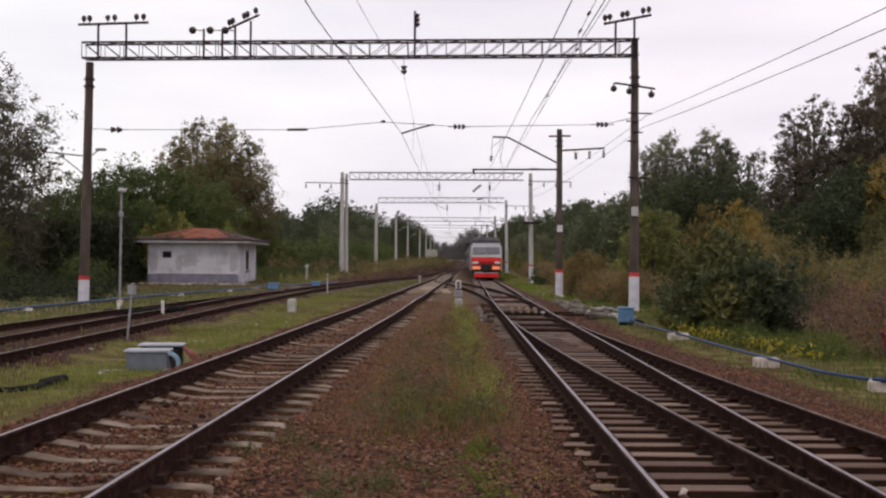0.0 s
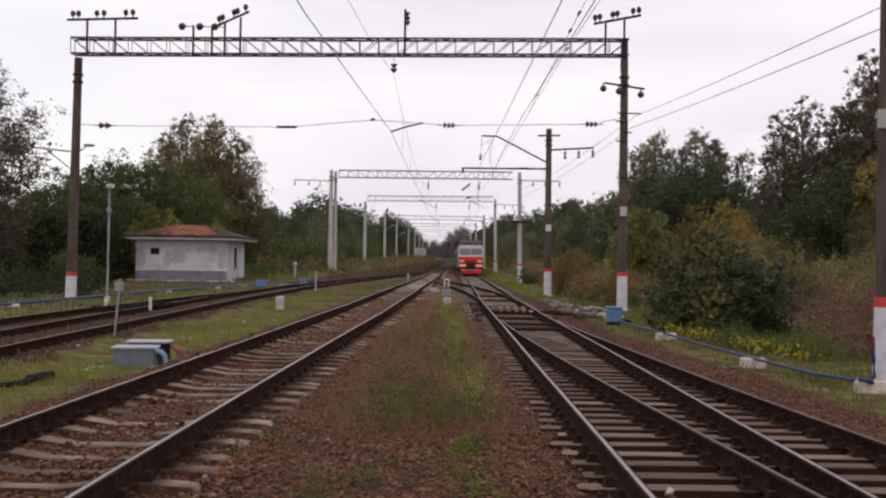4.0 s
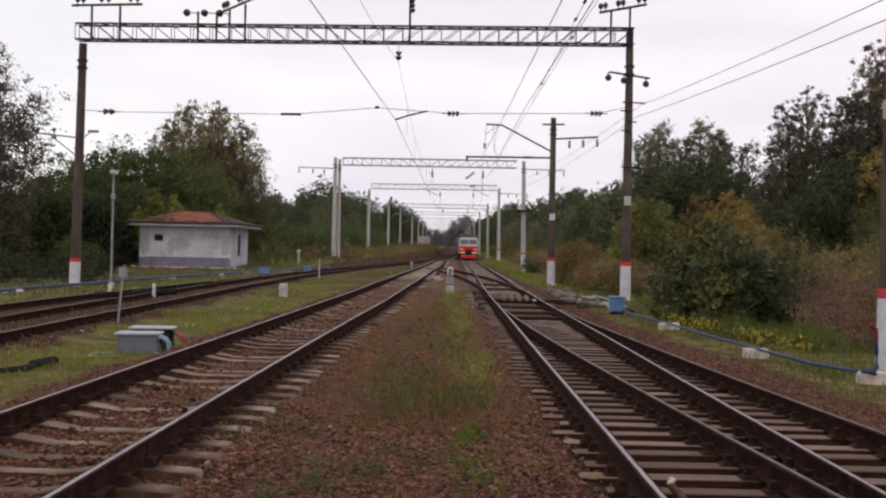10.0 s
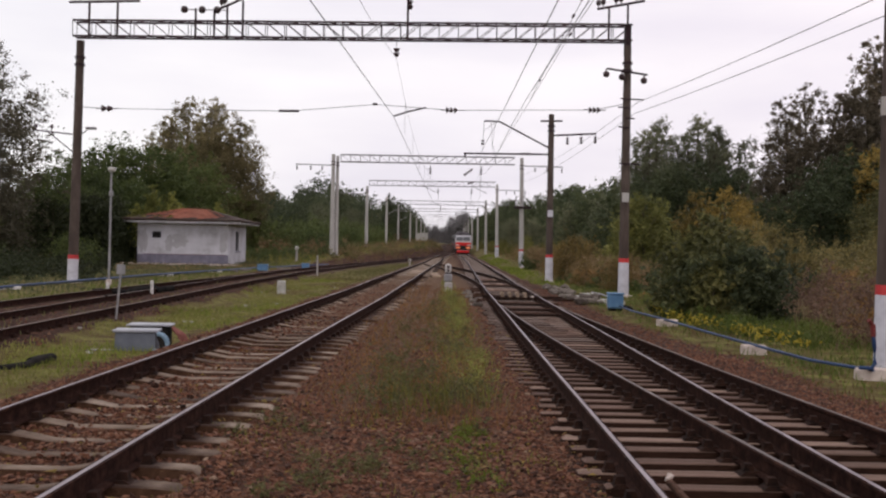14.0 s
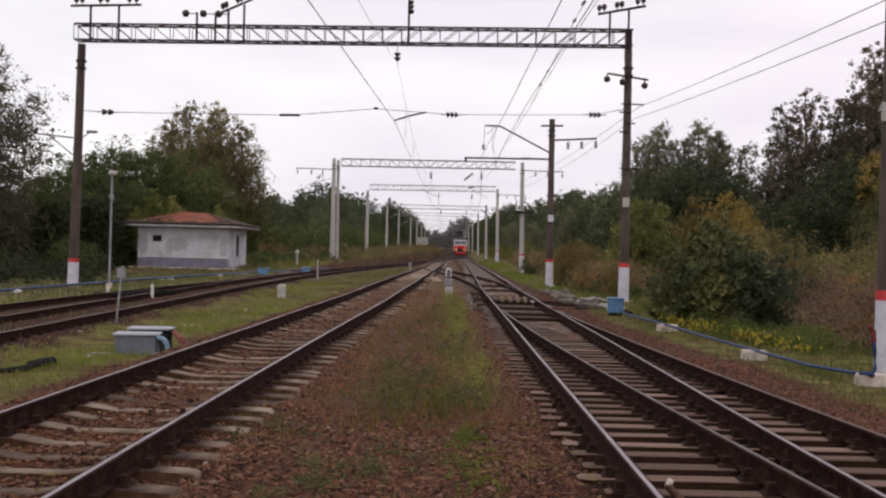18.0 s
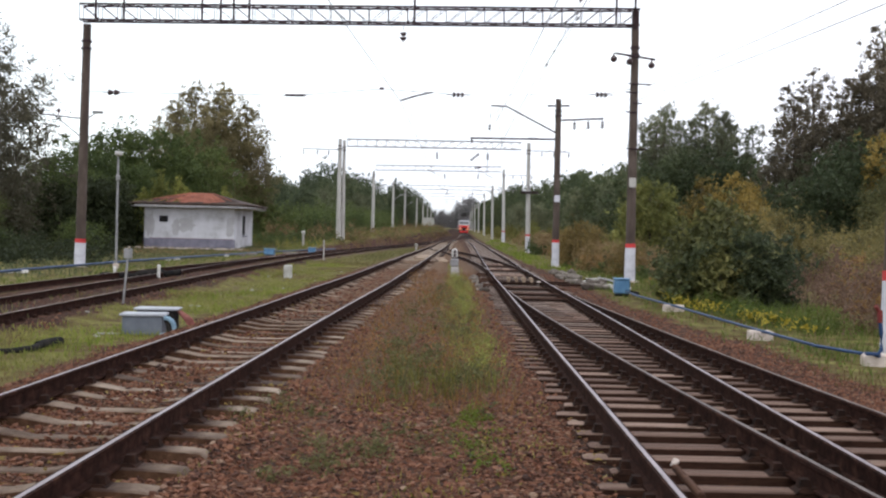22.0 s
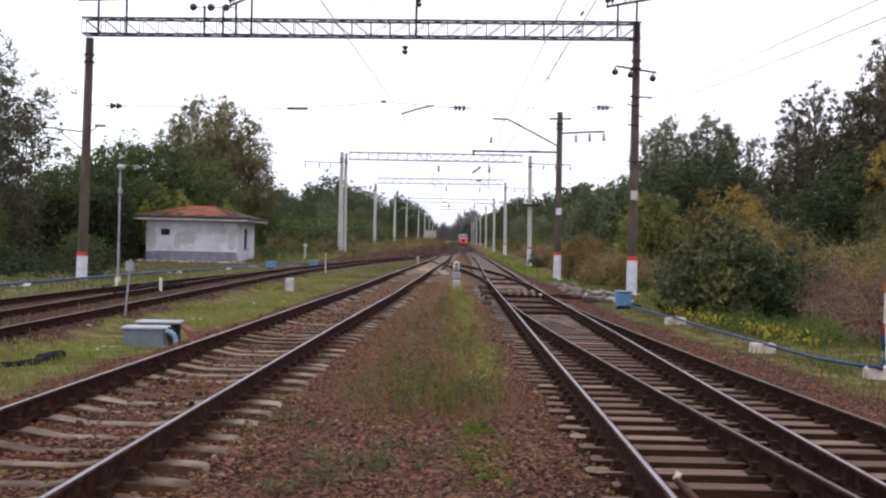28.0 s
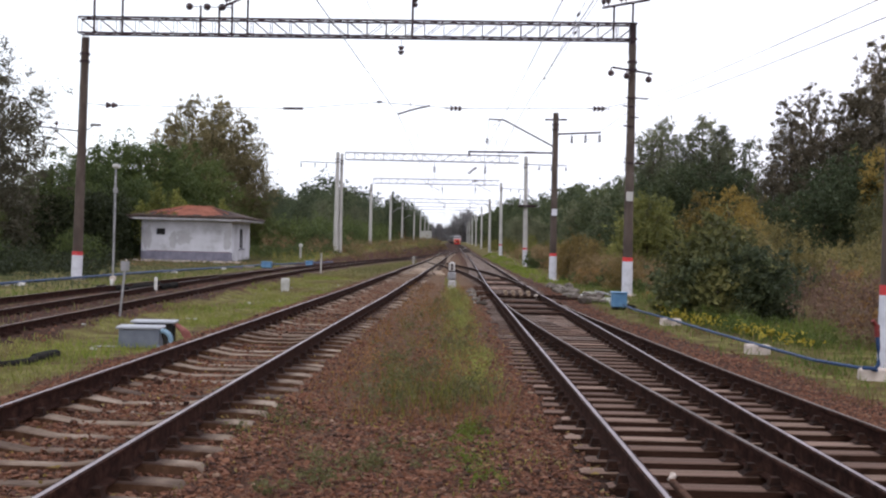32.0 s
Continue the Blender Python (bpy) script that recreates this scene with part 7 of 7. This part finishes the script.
part("roof", boxed((0, 0.8, 2.75), (2.8, 1.8, 0.14), 0.03), M["concrete"], cb)
part("leg", boxed((-1.0, 0.8, 0.35), (0.2, 1.4, 1.0)), M["raw_block"], cb)
part("leg", boxed((1.0, 0.8, 0.35), (0.2, 1.4, 1.0)), M["raw_block"], cb)


def switch_gear():
    """Drive, rods and whitewashed guards in the middle of the double turnout."""
    z = float(z_track(37)) - 0.2
    t = thing("point_guard", (2.28, 37.4, z), "dark slab for the shaded point recess, with four whitewashed stripes", "point gear")
    # dark slab painted in for the shade of the sunken recess
    part("cover", boxed((0, 0.3, 0.05), (1.3, 0.7, 0.1), 0.02), M["fastening"], t)
    for i in range(4):
        x = -0.42 + i * 0.26
        bm = bmesh.new()
        box(bm, (x, -0.05, 0.11), (0.10, 0.1, 0.24), bevel=0.015)
        box(bm, (x, 0.35, 0.17), (0.10, 0.7, 0.1), bevel=0.015)
        part("bar", bm, M["sand"], t, "worn whitewashed block")
    part("post", boxed((0.6, -0.1, 0.06), (0.12, 0.1, 0.14), 0.02), M["raw_block"], t)
    part("rod", rodded(((-1.1, -0.5, 0.06), (1.7, -0.5, 0.06), 0.03), ((-1.1, 0.6, 0.06), (1.7, 0.6, 0.06), 0.03), seg=6), M["fastening"], t)
    m = thing("point_motor", (4.6, 36.6, gz(4.6, 36.6)), "grey cast point motor with rods beside the rail", "point motor", rz=12)
    part("case", boxed((0, 0, 0.1), (0.55, 0.9, 0.22), 0.07), M["rubble"], m)
    part("cap", boxed((0, -0.1, 0.24), (0.4, 0.45, 0.1), 0.04), M["rubble"], m)
    part("rod", rodded(((-0.3, 0.1, 0.12), (-1.1, 0.3, 0.1), 0.03), ((-0.3, -0.2, 0.12), (-1.1, -0.1, 0.1), 0.03), seg=6), M["fastening"], m)
    for i, (x, y, a, ln) in enumerate(((5.35, 38.6, 8, 1.3), (5.1, 40.2, -6, 1.2), (5.5, 36.6, 14, 1.0), (5.6, 43.0, 3, 1.1))):
        sl = thing("lying_slab", (x, y, gz(x, y)), "pale thin concrete slab lying beside the points", "slab", "lying slabs", rz=a)
        part("slab", boxed((0, 0, 0.05 + 0.02 * (i % 2)), (ln * 0.75, 0.4, 0.1), 0.02), M["grey_block"], sl)
    hs = thing("pale_hose", (0, 0, 0), "pale hose running from the points to the cabinet", "hose")
    bm = bmesh.new()
    tube(bm, [(5.45, 41.5, gz(5.45, 41.5) + 0.2), (5.55, 39, gz(5.55, 39) + 0.22), (5.5, 36.5, gz(5.5, 36.5) + 0.2), (5.3, 34.4, gz(5.3, 34.4) + 0.14), (5.15, 33.3, gz(5.15, 33.3) + 0.12)], 0.03)
    part("hose", bm, M["galv"], hs)
    r = random.Random(9)
    for i in range(30):
        y = 35.5 + r.random() * 14
        x = 4.75 + r.uniform(-0.5, 0.5)
        s = r.uniform(0.2, 0.5)
        b = thing("concrete_rubble", (x, y, gz(x, y)), "broken grey concrete lump beside the points", "rubble", "rubble by the points", rz=r.uniform(0, 180))
        bm = bmesh.new()
        bmesh.ops.create_icosphere(bm, subdivisions=1, radius=s * 0.55)
        wide = r.uniform(0.6, 1.1)
        for v in bm.verts:
            v.co = Vector((v.co.x, v.co.y * wide, v.co.z * 0.6 + s * 0.2)) * r.uniform(0.8, 1.2)
        part("lump", bm, M["rubble"], b)
    for i in range(5):
        x, y = 0.92 + r.uniform(-0.1, 0.1), 33.4 + i * 2.3
        b = thing("rod_crank", (x, y, gz(x, y)), "rusty crank on a stone beside the rail", "crank", "cranks", rz=r.uniform(-30, 30))
        part("stone", boxed((0, 0, 0.05), (0.3, 0.26, 0.16), 0.05), M["rubble"], b, "grey footing stone")
        part("pivot", rodded(((0, 0, 0.1), (0, 0, 0.24), 0.05, 0.04), seg=8), M["rust_iron"], b)
        part("crank_arm", rodded(((0, 0, 0.2), (0.28, 0.05, 0.2), 0.03), ((0, 0, 0.2), (-0.05, -0.26, 0.2), 0.03), seg=6), M["rust_iron"], b)
    for i in range(16):
        x, y = 0.86 + r.uniform(-0.25, 0.2), 32.5 + r.random() * 13
        q = r.uniform(0.1, 0.22)
        b = thing("grey_lump", (x, y, gz(x, y)), "small grey-brown stone lump beside the rail", "stone", "lumps by the points", rz=r.uniform(0, 180))
        bm = bmesh.new()
        bmesh.ops.create_icosphere(bm, subdivisions=1, radius=q * 0.6)
        for v in bm.verts:
            v.co = Vector((v.co.x, v.co.y, v.co.z * 0.7 + q * 0.2)) * r.uniform(0.75, 1.25)
        part("lump", bm, M["rubble"], b)
    k = thing("pale_tipped_bar", (1.67, 8.13, -0.13), "dark iron bar with a pale tip lying on the sleepers", "bar")
    bm = bmesh.new()
    box(bm, (0.0, -0.46, -0.03), (0.055, 0.9, 0.05), bevel=0.012)
    part("bar", bm, M["rust_iron"], k)
    bm = bmesh.new()
    ball(bm, (0, 0.0, 0.0), 0.03, 1.3)
    for v in bm.verts:
        v.co.x += 0.01 * math.sin(90 * v.co.z + 40 * v.co.y)
    part("tip", bm, M["raw_block"], k, "pale broken tip")
    for x, y, s in ((1.21, 10.75, 0.045), (1.02, 13.6, 0.035), (0.35, 17.4, 0.04), (0.72, 9.7, 0.018), (-0.9, 9.0, 0.02)):
        fl = thing("pale_flint", (x, y, gz(x, y) + 0.02), "pale flat stone lying on the brown ballast", "stone", "pale stones", rz=37 * x * y)
        bm = bmesh.new()
        bmesh.ops.create_icosphere(bm, subdivisions=1, radius=s)
        for v in bm.verts:
            v.co = Vector((v.co.x * 1.3, v.co.y, v.co.z * 0.45)) * r.uniform(0.8, 1.15)
        part("stone", bm, M["sand"], fl)
    # worn slabs of an old crossing between and beside the left track's rails
    for x, y, w, ln in ((-1.9, 71.0, 0.95, 3.4), (-1.85, 67.0, 0.8, 3.2), (-1.95, 63.4, 0.7, 2.4), (-0.75, 63.0, 0.5, 3.0), (-0.9, 67.5, 0.45, 2.6)):
        b = thing("crossing_slab", (x, y, float(z_track(y)) + DZ_L - (0.15 if x < -1.2 else 0.2)), "worn sandy slab of an old track crossing", "slab", "crossing slabs", rz=r.uniform(-4, 4))
        bm = boxed((0, 0, 0), (w, ln, 0.14), 0.03)
        for v in bm.verts:
            v.co += Vector((r.uniform(-0.06, 0.06), r.uniform(-0.15, 0.15), r.uniform(-0.012, 0.012)))
        part("slab", bm, M["sand"], b)
    for y, w in ((34.2, 1.9), (31.3, 1.9), (29.0, 1.9), (49.6, 1.8), (55.5, 1.8)):
        d = thing("stretcher_bar", (float(x_main(y)), y, float(z_track(y)) + DZ_R - 0.15), "dark oily stretcher bar across the turnout", "point gear", "stretcher bars")
        part("bar", boxed((0.0, 0, 0), (w, 0.22, 0.05), 0.01), M["fastening"], d)
        part("rod", rodded(((-0.8, 0.25, 0.01), (w / 2 + 0.3, 0.25, 0.01), 0.03), seg=6), M["rust_iron"], d)
    for y, ln in ((45.5, 2.0), (52.4, 1.8), (60.0, 2.4)):
        d = thing("track_boards", (float(x_main(y)), y, float(z_track(y)) + DZ_R - 0.16), "worn grey boards laid between the rails", "boards", "boards between rails")
        for k in range(4):
            part("board", boxed((-0.48 + 0.32 * k, r.uniform(-0.1, 0.1), 0), (0.29, ln, 0.05), 0.01), M["wood_sleeper"], d)
    # short skewed timbers between the long sleepers, where the two routes part
    for i in range(11):
        y = 23.5 + i * 0.62
        st = thing("skewed_timber", (2.86 - 0.03 * i, y, float(z_track(y)) + DZ_R - 0.19), "short skewed timber between the turnout sleepers", "timber", "skewed timbers", rz=-24)
        part("timber", boxed((0, 0, -0.06), (0.62, 0.15, 0.14), 0.015), M["wood_sleeper"], st)


switch_gear()


# ---- the train, moving away ----
def build_train():
    t = thing("commuter_train", (3, 121, 0), "red and grey electric commuter train running away", "train")
    # rear cab of the last coach: its face looks back along the line
    bm = bmesh.new()
    prof = [(-1.70, 0.95), (1.70, 0.95), (1.74, 2.1), (1.70, 3.5), (1.45, 3.95), (0.9, 4.25), (-0.9, 4.25), (-1.45, 3.95), (-1.70, 3.5), (-1.74, 2.1)]
    rings = []
    for y, s, dz in ((0.0, 0.93, 0.0), (0.35, 0.985, 0.0), (0.8, 1.0, 0.0), (19.6, 1.0, 0.0)):
        rings.append([bm.verts.new((x * s, y + (0.22 * max(0, z - 2.1) / 1.6 if y < 0.5 else 0), z)) for x, z in prof])
    k = len(prof)
    for a, b in zip(rings, rings[1:]):
        for j in range(k):
            bm.faces.new((a[j], a[(j + 1) % k], b[(j + 1) % k], b[j]))
    bm.faces.new(rings[0][::-1])
    bm.faces.new(rings[-1])
    bmesh.ops.recalc_face_normals(bm, faces=bm.faces)
    body = part("cab_coach", bm, M["train_grey"], t, "light grey cab end")
    body.data.materials.append(M["train_side"])
    for p in body.data.polygons:
        p.material_index = 1 if p.center.y > 0.35 else 0
    part("roof_dome", boxed((0, 10.0, 4.32), (2.4, 19.0, 0.4), 0.12), M["train_roof"], body)
    part("roof_front", boxed((0, 0.46, 4.08), (3.0, 0.55, 0.66), 0.2), M["train_roof"], body, "dark grey brow above the windscreen")
    for s in (-1, 1):
        part("windscreen", boxed((s * 0.74, 0.03, 3.08), (1.34, 0.14, 0.76), 0.05), M["glass"], body, "windscreen pane with the sky's reflection in its grey")
        part("headlamp", boxed((s * 1.18, -0.06, 1.78), (0.62, 0.1, 0.22), 0.04), M["lamp_white"], body, "pale headlamp")
        part("buffer_light", boxed((s * 1.05, -0.12, 1.22), (0.84, 0.12, 0.32), 0.04), M["lamp_orange"], body, "orange-red lamp panel")
        part("handrail", rodded(((s * 1.66, -0.05, 1.2), (s * 1.66, -0.05, 2.5), 0.025), seg=6), M["galv"], body)
    part("lower_front", boxed((0, -0.02, 1.42), (3.16, 0.06, 0.94), 0.02), M["train_maroon"], body, "dull dark red lower front")
    part("pale_stripe", boxed((0, -0.03, 2.45), (3.1, 0.08, 0.16), 0.02), M["lamp_white"], body, "whitish stripe below the windscreen")
    part("red_front", boxed((0, -0.045, 2.1), (3.2, 0.1, 0.44), 0.04), M["train_red"], body, "red front panel")
    bm = bmesh.new()
    vs = [bm.verts.new(p) for p in ((-1.5, -0.07, 1.9), (1.5, -0.07, 1.9), (1.1, -0.07, 1.66), (-1.1, -0.07, 1.66))]
    bm.faces.new(vs)
    bmesh.ops.solidify(bm, geom=bm.faces[:], thickness=0.03)
    part("red_chevron", bm, M["train_red"], body, "red lower chevron")
    part("coupler_housing", boxed((0, -0.1, 1.22), (1.1, 0.2, 0.8), 0.05), M["train_dark"], t, "dark coupler and gangway area")
    part("coupler", boxed((0, -0.45, 1.05), (0.34, 0.8, 0.34), 0.05), M["train_dark"], t)
    part("buffer_beam", boxed((0, 0.05, 0.92), (3.0, 0.3, 0.2), 0.03), M["train_dark"], t)
    part("red_apron", boxed((0, -0.08, 0.43), (2.6, 0.16, 0.46), 0.04), M["train_red"], t, "red snow-plough apron")
    part("apron_stripe", boxed((0, -0.1, 0.72), (2.6, 0.14, 0.07), 0.01), M["train_grey"], t)
    part("underframe", boxed((0, 10, 0.72), (2.7, 19, 0.5), 0.05), M["train_dark"], t)
    for y in (3.0, 5.2, 15, 17.2):
        for s in (-1, 1):
            part("wheel", rodded(((s * 0.72, y, 0.475), (s * 0.86, y, 0.475), 0.475), seg=20), M["train_dark"], t)
    # pantographs
    for y in (6.0, 46.0):
        part("pantograph", rodded(((-0.5, y - 1.1, 4.2), (-0.45, y + 0.4, 5.0), 0.04), ((0.5, y - 1.1, 4.2), (0.45, y + 0.4, 5.0), 0.04), ((-0.45, y + 0.4, 5.0), (-0.4, y - 0.8, 5.9), 0.035), ((0.45, y + 0.4, 5.0), (0.4, y - 0.8, 5.9), 0.035), ((-0.85, y - 0.8, 5.92), (0.85, y - 0.8, 5.92), 0.05), seg=5), M["train_dark"], t)
    for x in (-1.1, 1.1, 0.0):
        part("roof_box", boxed((x * 0.8, 2.2 + abs(x), 4.2), (0.5, 0.8, 0.3), 0.05), M["train_roof"], t)
    # coaches ahead
    for i in range(1, 5):
        y0 = i * 20.0
        c = part("coach", boxed((0, y0 + 9.9, 2.4), (3.46, 19.3, 2.9), 0.12), M["train_side"], t, "grey coach with a red stripe")
        part("coach_roof", boxed((0, y0 + 9.9, 3.95), (2.6, 19.2, 0.32), 0.12), M["train_roof"], c)
        part("coach_underframe", boxed((0, y0 + 9.9, 0.7), (2.7, 18.5, 0.5), 0.05), M["train_dark"], c)
        part("gangway", boxed((0, y0 + 0.05, 2.2), (1.2, 0.5, 2.2), 0.05), M["train_dark"], c)
        for s in (-1, 1):
            part("red_stripe", boxed((s * 1.735, y0 + 9.9, 1.5), (0.03, 19.2, 0.3)), M["train_maroon"], c)
            for kx in range(8):
                part("window", boxed((s * 1.735, y0 + 2.0 + kx * 2.2, 2.75), (0.03, 1.4, 0.8), 0.01), M["glass"], c)
        for y in (3, 16.5):
            for s in (-1, 1):
                part("wheel", rodded(((s * 0.72, y0 + y, 0.475), (s * 0.86, y0 + y, 0.475), 0.475), seg=16), M["train_dark"], c)
    return t


train = build_train()
RUN = [(0, 117), (3, 136), (6, 155), (9, 181), (11, 200), (14, 230), (17, 266), (20, 306), (23, 348), (25, 380), (28, 430), (30, 466), (32, 505)]


def motions():
    rows = []
    for t, y in RUN:
        yaw = -math.degrees(math.atan(float(x_main(y + 80) - x_main(y)) / 80))
        rows.append((float(t), pose(float(x_main(y)), y, float(z_track(y)) + DZ_R, math.degrees(math.atan(float(z_track(y + 20) - z_track(y)) / 20)), 0, yaw)))
    walk(train, rows)


motions()
